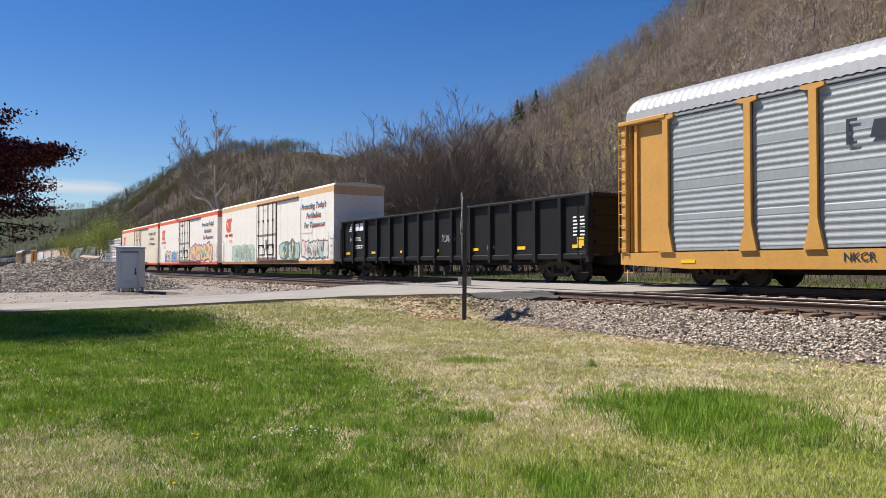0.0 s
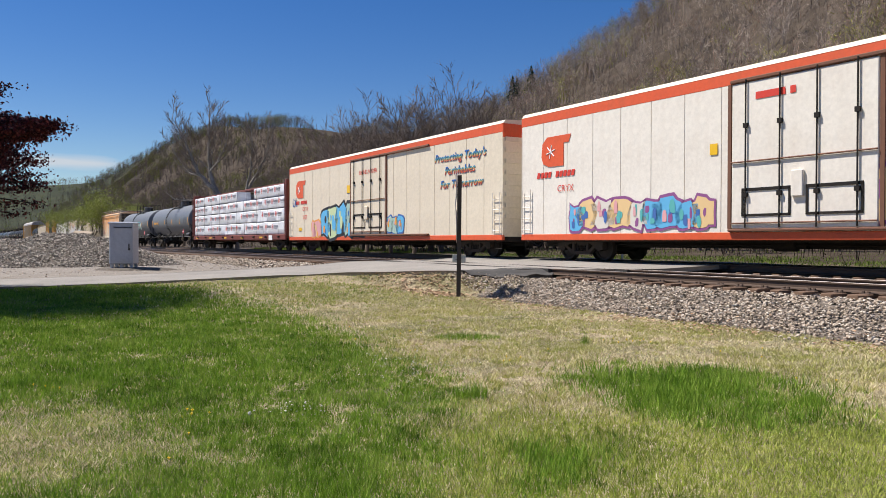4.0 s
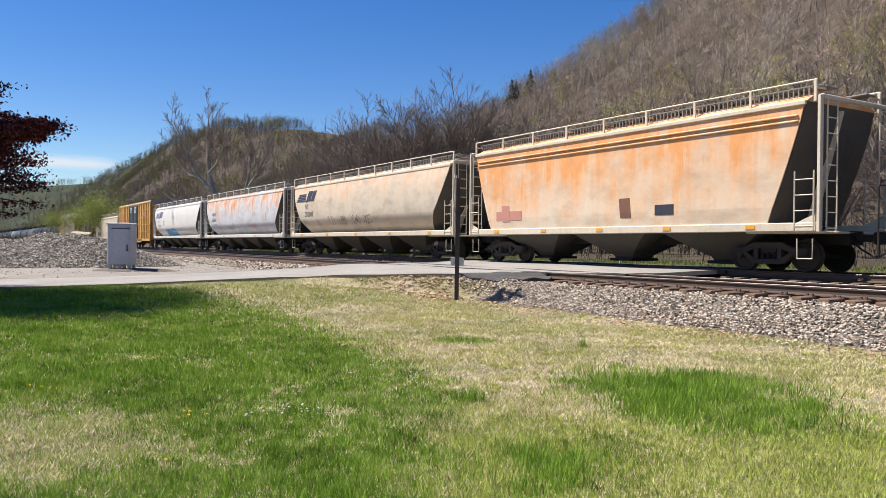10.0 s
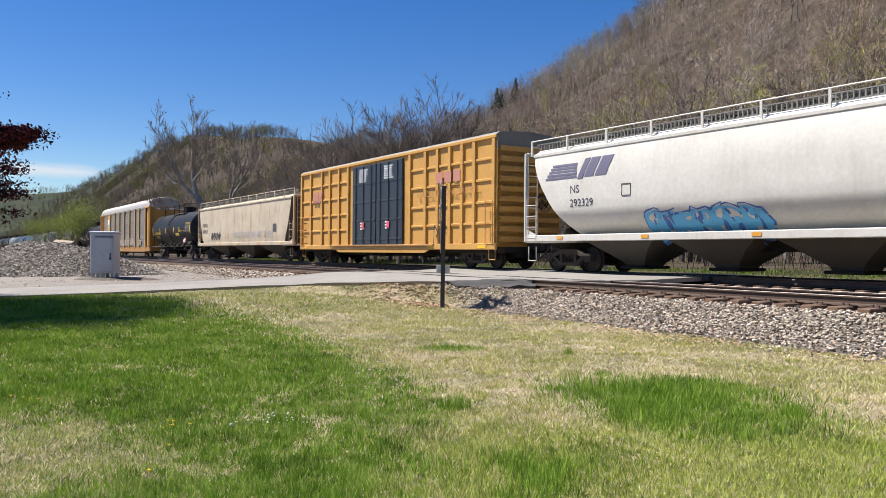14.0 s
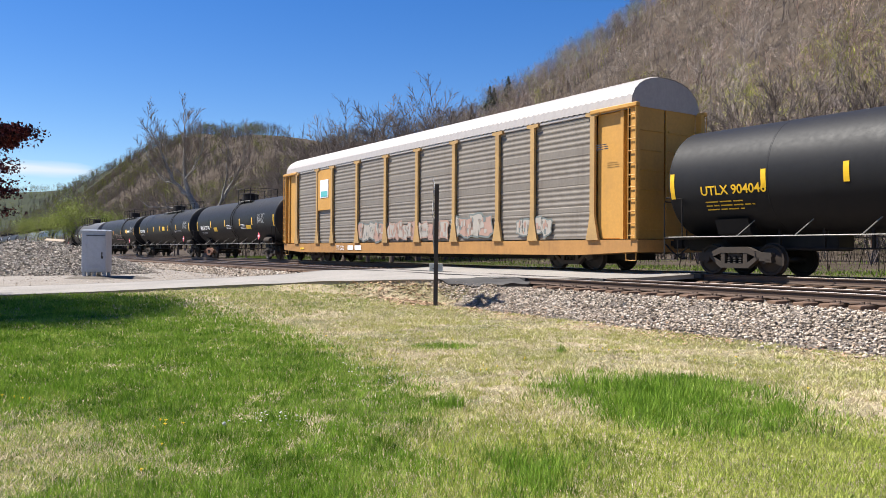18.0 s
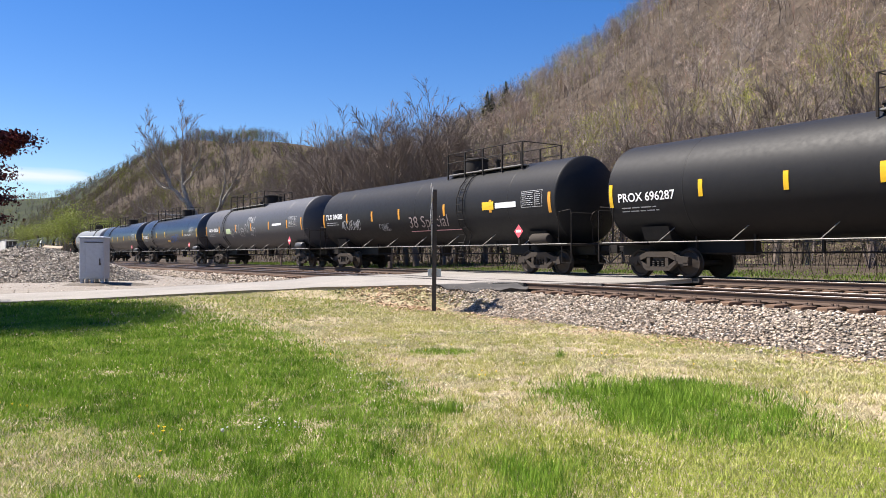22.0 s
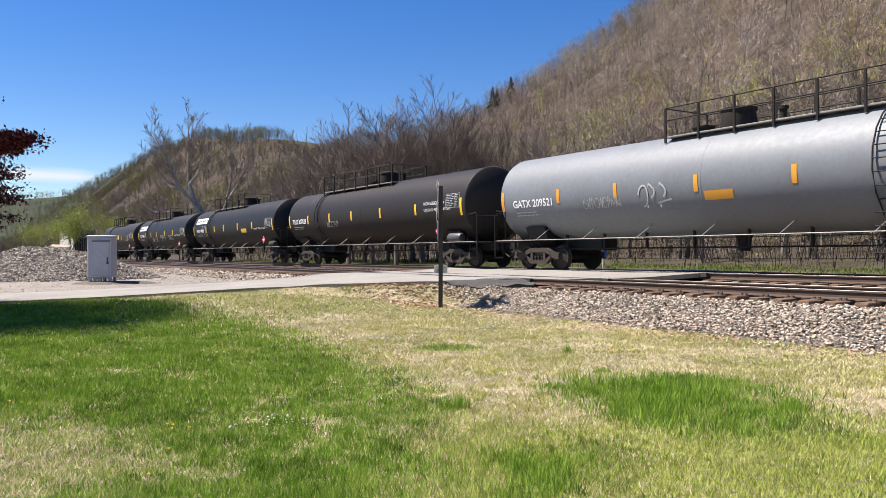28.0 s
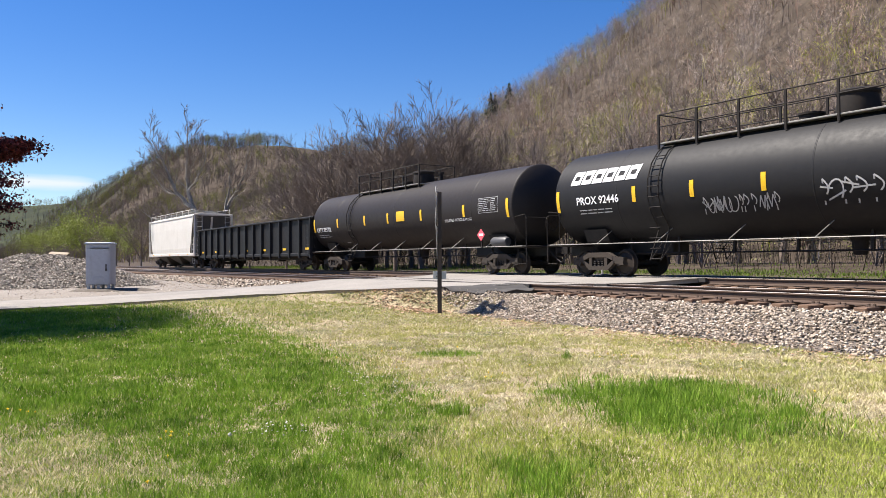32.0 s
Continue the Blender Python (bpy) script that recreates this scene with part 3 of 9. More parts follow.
def crossing_sign():
    ob = tagged(new("crossbuck_sign"), "dark steel post with a crossbuck seen edge-on and a small plate", "road sign")
    m = Mesh().loft([[(-0.055, -0.04, z), (0.055, -0.04, z), (0.055, -0.028, z), (-0.04, -0.028, z), (-0.04, 0.028, z), (0.055, 0.028, z), (0.055, 0.04, z), (-0.055, 0.04, z)] for z in (-0.3, 3.28)])
    part("post", m, M_post, ob)
    for a in (45, -45):
        part("blade", Mesh().block(-0.004, 0.004, -0.66, 0.66, -0.125, 0.125, 0.003), M_sign, ob, at=pose(-0.075 - 0.008 * (a > 0), 0, 2.86, a, 0, 0))
    part("yield_plate", Mesh().prism([(-0.50, 2.34), (0.50, 2.34), (0.52, 2.28), (0.04, 1.46), (-0.04, 1.46), (-0.52, 2.28)], -0.070, -0.064, "x"), M_sign, ob)
    part("number_plate", Mesh().block(-0.18, 0.18, 0.045, 0.052, 0.93, 1.14, 0.003), M_sign, ob, "blank grey plate")
    for z in (2.75, 2.98, 1.0):
        part("bolt", Mesh().lathe([(-0.09, 0.001), (-0.09, 0.012), (0.0, 0.012), (0.0, 0.001)], "x", 6, (0, 0, z)), M_iron_dark, ob)
    ob.matrix_basis = pose(-0.19, 20.6, 0.12, 0, 0.4, -3)
    return ob


sign = crossing_sign()


def blue_sign():
    ob = tagged(new("sign_post"), "white post with a small blue notice behind the tracks", "sign post")
    x, y = 6.34, 31.07
    g = ground_at(x, y)
    part("post", Mesh().block(-0.04, 0.04, -0.03, 0.03, -0.2, 1.45 - g, 0.008), M_sign, ob)
    part("notice", Mesh().block(-0.17, 0.17, -0.045, -0.033, 1.40 - g, 1.63 - g, 0.004), material("notice_blue", (0.03, 0.09, 0.38), 0.4), ob)
    ob.matrix_basis = pose(x, y, g)
    return ob


def wooden_stand():
    ob = tagged(new("wooden_stand"), "weathered wooden stand with a slanted board beyond the gravel heap", "stand")
    x, y = -30.5, 60.0
    g = ground_at(x, y)
    mat = worn("grey_wood", (0.36, 0.29, 0.21), (0.15, 0.12, 0.1), 0.5, 0.9)
    part("board", Mesh().block(-0.72, 0.66, -0.4, 0.4, -0.05, 0.02, 0.02), mat, ob, at=pose(0, 0, 2.28 - g, 12, 4, 0))
    for sx in (-0.52, 0.48):
        part("leg", Mesh().block(sx - 0.07, sx + 0.07, -0.1, 0.1, -0.2, 2.22 - g, 0.01), mat, ob)
    ob.matrix_basis = pose(x, y, g, 0, 0, 12)


blue_sign()
wooden_stand()

# a pad of dark soil under the cabinet
def soil_pad():
    m = material("dark_soil", (0.09, 0.075, 0.06), 0.95)
    n = Nodes(m)
    n.colour(n.ramp(n.noise(7, 6, 0.7), [(0.3, (0.05, 0.042, 0.034)), (0.7, (0.15, 0.125, 0.10))]))
    n.bump(n.noise(20, 5, 0.7), 0.8, 0.03)
    rings = []
    for f, up in ((1.0, 0.0), (0.8, 0.03), (0.45, 0.055), (0.05, 0.06)):
        ring = []
        for k in range(40):
            a = 6.2832 * k / 40
            r = f * (1 + 0.10 * math.sin(a * 3 + 1) + 0.06 * math.sin(a * 7))
            x, y = -13.95 + 1.75 * r * math.cos(a), 31.55 + 1.0 * r * math.sin(a)
            ring.append((x, y, ground_at(x, y) + 0.05 + up - 0.06 * (f == 1.0)))
        rings.append(ring)
    tagged(part("soil_pad", Mesh().loft(rings), m, smoothed=True), "low pad of dark bare soil under a signal cabinet", kind="structure")


soil_pad()

# dry leaves beside the road
def leaf_litter():
    g = np.random.default_rng(21)
    n = 30000
    p, q = g.uniform(9.4, 12.9, n), g.uniform(-21.8, 3.0, n)
    lo, hi = road_edges(p)
    keep = (q > hi) & (g.uniform(size=n) < np.exp(-((p - 11.4) / 0.75) ** 2) * np.where(q < -17.3, 1.0, 0.30 + 0.25 * np.sin(q * 1.9) * np.sin(q * 0.7 + 1)))
    p, q = p[keep], q[keep]
    z = np.maximum(ground_z(p, q), np.where(p > 11.8, bank_z(p, q), -9)) + g.uniform(0.012, 0.055, len(p))
    c = lay(p, q, z)
    a, s = g.uniform(0, 6.28, len(p)), g.uniform(0.022, 0.05, len(p)) * np.where(q < -17.3, 1.1, 0.75)
    d = np.stack([np.cos(a), np.sin(a), g.uniform(-0.4, 0.4, len(p))], -1) * s[:, None]
    e = np.stack([-np.sin(a), np.cos(a), g.uniform(-0.4, 0.4, len(p))], -1) * s[:, None] * 0.7
    v = np.stack([c - d, c + e, c + d, c - e], 1).reshape(-1, 3)
    m = material("dry_leaf", (0.4, 0.25, 0.13), 0.8)
    nn = Nodes(m)
    nn.colour(nn.ramp(nn.island(), [(0.0, (0.17, 0.085, 0.045)), (0.5, (0.33, 0.20, 0.115)), (1.0, (0.52, 0.37, 0.24))]))
    tagged(soup("dry_leaves", v, np.arange(len(v)).reshape(-1, 4), m), "drift of dry brown leaves at the road's edge", "leaf litter", kind="stuff")


leaf_litter()

# ---- lawn ----
LUSH = [(-30, 30), (-11.5, 22.6), (-7.5, 20.6), (-3.71, 15.47), (-1.55, 11.44), (-0.56, 9.0), (-0.05, 7.7), (-0.25, 6.4), (-0.32, 4.85), (-0.5, 3.0), (-12, 1), (-30, 8)]
MOUND = [(1.42, 8.5), (2.04, 9.02), (2.78, 9.03), (3.06, 8.19), (3.34, 7.39), (2.79, 6.9), (2.2, 6.68), (1.68, 6.76), (1.53, 7.48)]
PALE = [(1.64, 6.65), (2.31, 6.6), (3.35, 6.85), (4.5, 6.3), (5.2, 4.6), (4.0, 3.4), (-0.4, 3.2), (-0.3, 5.2), (-0.1, 6.3), (0.5, 6.75), (1.32, 6.8)]
LOW = [(0.4, 5.56), (0.75, 5.76), (1.08, 5.49), (0.92, 4.86), (0.41, 4.74)]
BARE = [(-4.4, 7.1), (-2.7, 6.9), (-2.0, 5.7), (-2.3, 4.9), (-3.4, 4.4), (-5, 5.5)]
EDGE = [(-11, 23.2), (-3.2, 24.8), (-2.0, 21.5), (-3.5, 16.5), (-6.5, 19.8)]


def within(poly, x, y):
    inside = np.zeros(len(x), bool)
    for (x0, y0), (x1, y1) in zip(poly, poly[1:] + poly[:1]):
        cross = ((y0 > y) != (y1 > y)) & (x < (x1 - x0) * (y - y0) / (y1 - y0 + 1e-12) + x0)
        inside ^= cross
    return inside


def ripple(x, y, s):
    """Soft random-looking values from -1 to 1."""
    return (np.sin(x * s + 1.7 * np.sin(y * s * 0.7)) + np.sin(y * s * 1.3 + 2.1 * np.sin(x * s * 0.6 + 1)) + np.sin((x + y) * s * 0.55 + 3)) / 3


def patchy(x, y, size, seed):
    """Smooth random values from -1 to 1 over the ground, in cells of a size."""
    tab = np.random.default_rng(seed).uniform(-1, 1, (97, 89))
    u, v = x / size, y / size
    i, j = np.floor(u).astype(int), np.floor(v).astype(int)
    f, g = u - i, v - j
    f, g = f * f * (3 - 2 * f), g * g * (3 - 2 * g)
    a, b, c, d = tab[i % 97, j % 89], tab[(i + 1) % 97, j % 89], tab[i % 97, (j + 1) % 89], tab[(i + 1) % 97, (j + 1) % 89]
    return a * (1 - f) * (1 - g) + b * f * (1 - g) + c * (1 - f) * g + d * f * g


def lawn_points(n, rng, near=3.6, far=27.0):
    """Points over the lawn in front of the camera, thicker close by."""
    d = near * (far / near) ** rng.uniform(0, 1, n) ** 0.74
    a = np.radians(rng.uniform(-36, 36, n))
    x, y = d * np.sin(a), d * np.cos(a)
    p, q = x * NX + y * NY, x * UX + y * UY
    lo, hi = road_edges(p)
    ok = (p < 11.95) & (q > hi + 0.05 * rng.normal(size=n))
    return x[ok], y[ok], p[ok], q[ok], d[ok]


def blades(name, x, y, z, h, w, mat, label, rng, lean=0.5):
    """One slender leaning blade a point."""
    n = len(x)
    a, b = rng.uniform(0, 6.28, n), rng.uniform(0, 6.28, n)
    l = h * lean * rng.uniform(0.2, 1.2, n)
    sx, sy = np.cos(a) * w / 2, np.sin(a) * w / 2
    v = np.stack([np.stack([x - sx, y - sy, z], -1), np.stack([x + sx, y + sy, z], -1), np.stack([x + np.cos(b) * l, y + np.sin(b) * l, z + h], -1)], 1).reshape(-1, 3)
    return tagged(soup(name, v, np.arange(3 * n).reshape(-1, 3), mat), label, "grass", kind="stuff")


def thin(m, share):
    """Let a leaf pass part of the light through."""
    t = m.node_tree
    b, out = t.nodes["Principled BSDF"], t.nodes["Material Output"]
    tr, mx = t.nodes.new("ShaderNodeBsdfTranslucent"), t.nodes.new("ShaderNodeMixShader")
    mx.inputs[0].default_value = share
    src = b.inputs["Base Color"].links[0].from_socket
    t.links.new(src, tr.inputs["Color"])
    t.links.new(b.outputs[0], mx.inputs[1])
    t.links.new(tr.outputs[0], mx.inputs[2])
    t.links.new(mx.outputs[0], out.inputs["Surface"])
    return m


def m_grass(name, stops, rough=0.6):
    m = material(name, stops[0][1], rough, spec=0.15)
    n = Nodes(m)
    clumps = n.ramp(n.noise(11, 3, 0.6), [(0.36, stops[0][1]), (0.5, stops[len(stops) // 2][1]), (0.66, stops[-1][1])])
    drifts = n.ramp(n.noise(1.3, 5), [(0.36, stops[0][1]), (0.5, stops[len(stops) // 2][1]), (0.66, stops[-1][1])])
    n.colour(n.mix(0.30, n.mix(0.5, n.ramp(n.island(), stops), clumps), drifts))
    return thin(m, 0.22)


M_lush = m_grass("grass_lush", [(0.0, (0.02, 0.065, 0.005)), (0.4, (0.095, 0.225, 0.014)), (0.75, (0.20, 0.345, 0.028)), (1.0, (0.44, 0.52, 0.12))])
M_pale = m_grass("grass_pale", [(0.0, (0.07, 0.13, 0.014)), (0.5, (0.235, 0.325, 0.036)), (0.8, (0.40, 0.46, 0.08)), (1.0, (0.60, 0.58, 0.20))])
M_straw = m_grass("grass_straw", [(0.0, (0.20, 0.15, 0.09)), (0.3, (0.52, 0.43, 0.26)), (0.6, (0.70, 0.60, 0.395)), (0.85, (0.82, 0.745, 0.55)), (1.0, (0.46, 0.46, 0.15))])
M_olive = m_grass("grass_olive", [(0.0, (0.19, 0.22, 0.045)), (0.5, (0.40, 0.40, 0.12)), (1.0, (0.64, 0.58, 0.27))])


def lawn():
    g = np.random.default_rng(31)
    x, y, p, q, d = lawn_points(640000, g)
    blur = 0.10 + 0.022 * d
    jx = x + 0.22 * ripple(x, y, 3.1) + 0.14 * ripple(x, y, 9.0) + blur * g.normal(size=len(x))
    jy = y + 0.35 * ripple(y, x, 2.3) + 0.2 * ripple(y, x, 8.0) + 1.3 * blur * g.normal(size=len(x))
    lush = within(LUSH, jx, jy)
    fleck = smooth(10.5, 7.0, d)
    bare = within(BARE, jx, jy) | (patchy(x, y, 1.1, 3) * 0.7 + patchy(x, y, 0.3, 4) * 0.55 + patchy(x, y, 0.09, 5) * 0.3 + 0.12 * g.normal(size=len(x)) > 1.15 - 0.58 * fleck)
    mound = within(MOUND, jx, jy) | within(LOW, jx, jy)
    pale = within(PALE, jx, jy) & ~mound
    edge = within(EDGE, jx, jy)
    z = ground_z(p, q)
    u = g.uniform(size=len(x))
    wide = np.clip(d / 6.5, 0.8, 3.2)
    tall = 1 + 0.35 * patchy(x, y, 0.9, 1) + 0.55 * patchy(x, y, 0.13, 2)
    A = (lush & ~bare & (u < 0.90)) | (mound & (u < 0.97)) | (lush & bare & (u < 0.30)) | (edge & ~lush & (u < 0.10))
    h = np.where(mound, 0.10, 0.062) * tall * g.uniform(0.5, 1.3, len(x))
    h = np.where(lush & bare, h * 0.55, h)
    blades("lush_grass", x[A], y[A], z[A] - 0.005, h[A], 0.0085 * wide[A], M_lush, "lush green spring grass, uncut", g, 0.6)
    B = (pale & (u < 0.94)) | (lush & ~A & (u > 0.965)) | (lush & bare & (u >= 0.30) & (u < 0.48))
    blades("pale_grass", x[B], y[B], z[B] - 0.005, 0.042 * g.uniform(0.5, 1.4, B.sum()), 0.0085 * wide[B], M_pale, "pale yellow-green grass in the sun", g, 0.7)
    rest = ~A & ~B
    C = rest & (((u < 0.62) & (patchy(x, y, 0.11, 9) + 0.8 * patchy(x, y, 0.45, 10) > -0.55)) | bare)
    blades("dry_grass", x[C], y[C], z[C] - 0.004, 0.030 * g.uniform(0.4, 1.6, C.sum()), 0.0105 * wide[C], M_straw, "thin dry straw-coloured grass", g, 1.3)
    D = rest & ~C & (patchy(x, y, 1.3, 6) + patchy(x, y, 0.25, 7) + 0.6 * patchy(x, y, 0.08, 8) > -0.25)
    blades("olive_grass", x[D], y[D], z[D] - 0.004, 0.045 * g.uniform(0.5, 1.4, D.sum()), 0.0095 * wide[D], M_olive, "sparse olive-green grass among dry stems", g, 0.9)


lawn()


def tuft(x, y, w, depth, h, n, seed, label):
    g = np.random.default_rng(seed)
    a, r = g.uniform(0, 6.28, n), np.sqrt(g.uniform(0, 1, n))
    xx, yy = x + w / 2 * r * np.cos(a), y + depth / 2 * r * np.sin(a)
    pp, qq = xx * NX + yy * NY, xx * UX + yy * UY
    ob = blades("grass_tuft", xx, yy, ground_z(pp, qq) - 0.01, h * (1.15 - 0.6 * r) * g.uniform(0.6, 1.2, n), np.full(n, 0.010), M_lush, label, g, 0.45)
    ob["kind"] = ""
    del ob["kind"]
    return tagged(ob, label, "grass tuft", "tufts on the dry lawn")


tuft(1.82, 11.7, 0.14, 0.14, 0.22, 90, 41, "small upright green tuft on the dry lawn")
tuft(1.95, 9.65, 0.26, 0.2, 0.09, 160, 42, "low dark green tuft on the dry lawn")
tuft(0.0, 12.35, 1.15, 0.55, 0.13, 900, 43, "wide green patch of taller grass")
tuft(3.25, 7.25, 0.2, 0.2, 0.2, 140, 44, "dark green tuft at the edge of a grassy mound")
tuft(0.05, 7.55, 0.35, 0.25, 0.2, 260, 45, "tall green tuft at the edge of the lush grass")
tuft(1.2, 8.6, 0.5, 0.2, 0.1, 240, 46, "low green tuft on the dry lawn")

# dandelions and clover
M_dandelion = material("dandelion_yellow", (0.80, 0.55, 0.02), 0.7)
M_puff = material("dandelion_seed", (0.42, 0.42, 0.36), 0.95)
M_stalk = material("flower_stalk", (0.14, 0.22, 0.06), 0.7)


def flower(x, y, h, r, mat, label, seed):
    ob = tagged(new("dandelion"), label, "flower", "dandelions on the lawn")
    g = ground_at(x, y)
    part("stalk", Mesh().tube([(0, 0, -0.01), (0.01, 0, h * 0.6), (0.012, 0.005, h)], 0.003), M_stalk, ob)
    m = Mesh()
    if mat is M_puff:
        m.lathe([(h - r, 0.001), (h - r * 0.7, r * 0.7), (h, r), (h + r * 0.7, r * 0.7), (h + r, 0.001)], "z", 10)
    else:
        for k in range(14):
            a = 6.283 * k / 14
            m.add([(0, 0, h), (r * math.cos(a - 0.2), r * math.sin(a - 0.2), h + 0.008), (r * math.cos(a + 0.2), r * math.sin(a + 0.2), h + 0.008)], [(0, 1, 2)])
        m.lathe([(h - 0.012, 0.001), (h, r * 0.5), (h + 0.012, r * 0.35), (h + 0.016, 0.001)], "z", 8)
    part("flower_head", m, mat, ob)
    ob.matrix_basis = pose(x, y, g, 0, 0, seed * 37 % 360)


flower(-1.84, 6.45, 0.10, 0.017, M_puff, "white dandelion seed head on a thin stalk", 1)
fr = random.Random(12)
for cx, cy, n, s in ((2.38, 11.7, 9, 0.18), (-2.41, 6.7, 5, 0.10), (-4.35, 7.6, 4, 0.12), (0.25, 9.6, 2, 0.3), (-0.7, 11.6, 4, 0.4), (3.6, 10.6, 3, 0.4), (3.9, 8.4, 2, 0.2), (-4.2, 22.3, 4, 0.6), (-1.0, 13.8, 5, 0.8), (1.4, 10.2, 3, 0.5), (-2.0, 5.6, 2, 0.3)):
    for k in range(n):
        flower(cx + fr.gauss(0, s), cy + fr.gauss(0, s), fr.uniform(0.03, 0.07), fr.uniform(0.010, 0.017), M_dandelion, "yellow dandelion in the grass", k)


def clover():
    g = np.random.default_rng(51)
    pts = []
    for cx, cy, n, s in ((-0.75, 9.6, 40, 0.35), (-1.5, 6.75, 26, 0.16), (-0.6, 8.6, 22, 0.35), (-0.2, 9.3, 18, 0.3)):
        pts.append(np.stack([g.normal(cx, s, n), g.normal(cy, s, n)], -1))
    pts = np.concatenate(pts)
    p, q = pts[:, 0] * NX + pts[:, 1] * NY, pts[:, 0] * UX + pts[:, 1] * UY
    c = np.stack([pts[:, 0], pts[:, 1], ground_z(p, q) + g.uniform(0.05, 0.10, len(p))], -1)
    stones("clover_flowers", c, g.uniform(0.010, 0.018, len(c)), material("clover_white", (0.52, 0.52, 0.42), 0.8), "small white clover flowers in the grass", 7)


clover()


# ---- trees ----
def bark(name, stops):
    m = material(name, stops[0][1], 0.9, spec=0.15)
    n = Nodes(m)
    n.colour(n.mix(0.5, n.ramp(n.noise(1.6, 6, 0.7), stops), n.ramp(n.noise(18, 4), [(0.3, stops[0][1]), (0.7, stops[-1][1])])))
    n.bump(n.noise(14, 5, 0.7), 0.5, 0.02)
    return m


M_bark = bark("bark_grey_brown", [(0.3, (0.105, 0.081, 0.066)), (0.6, (0.19, 0.152, 0.127)), (0.8, (0.30, 0.248, 0.21))])
M_bark_pale = bark("bark_pale_sycamore", [(0.34, (0.09, 0.075, 0.06)), (0.50, (0.19, 0.165, 0.14)), (0.62, (0.42, 0.39, 0.35)), (0.8, (0.58, 0.55, 0.50))])
M_bark_red = bark("bark_plum", [(0.3, (0.03, 0.02, 0.02)), (0.7, (0.08, 0.055, 0.05))])


class Wood:
    """Branches of one tree as arrays."""

    def __init__(self, seed):
        self.g = random.Random(seed)
        self.levels = {0: Mesh(), 1: Mesh(), 2: Mesh()}
        self.tips, self.least = [], 0.013

    def limb(self, pos, way, length, r, level, sides, depth, spread, kids, up):
        g = self.g
        if level >= depth:
            # the last twigs: slim tapered spikes
            d = (way + Vector((g.gauss(0, 0.08), g.gauss(0, 0.08), up * 0.5))).normalized()
            tip = pos + d * length
            a = d.orthogonal().normalized()
            b = d.cross(a)
            rr = max(self.least, r * 0.6)
            ring = [tuple(pos + rr * (math.cos(2.0944 * j) * a + math.sin(2.0944 * j) * b)) for j in range(3)]
            self.levels[2].add(ring + [tuple(tip)], [(0, 1, 3), (1, 2, 3), (2, 0, 3)])
            self.tips.append((tip, d))
            return
        n = 4 if level < 2 else 3 if level == 2 else 2
        pts, d = [pos], way.copy()
        for k in range(n):
            d = (d + Vector((g.gauss(0, 0.055), g.gauss(0, 0.055), up))).normalized()
            pts.append(pts[-1] + d * length / n)
        rings = []
        for k, p in enumerate(pts):
            rr = max(self.least, r * (1 - 0.62 * k / n) if level < depth else r * (1 - 0.8 * k / n))
            a = d.orthogonal().normalized()
            b = d.cross(a)
            rings.append([tuple(p + rr * (math.cos(6.2832 * j / sides) * a + math.sin(6.2832 * j / sides) * b)) for j in range(sides)])
        self.levels[0 if level == 0 else 1 if level < 3 else 2].loft(rings, caps=False)
        c = kids[level]
        for k in range(c):
            f = g.uniform(0.42 if level == 0 else 0.25, 1.0) if k < c - 1 else 1.0
            i = min(n - 1, int(f * n))
            base = pts[i].lerp(pts[i + 1], f * n - i) if i < n else pts[-1]
            axis = d.orthogonal().normalized()
            axis.rotate(Matrix.Rotation(g.uniform(0, 6.283), 3, d))
            w = d.copy()
            w.rotate(Matrix.Rotation(radians(g.uniform(0.5, 1.15) * spread[level]), 3, axis))
            self.limb(base, w, length * g.uniform(0.50, 0.80), r * (1 - 0.6 * f) * g.uniform(0.55, 0.8), level + 1, max(3, sides - 2), depth, spread, kids, up)


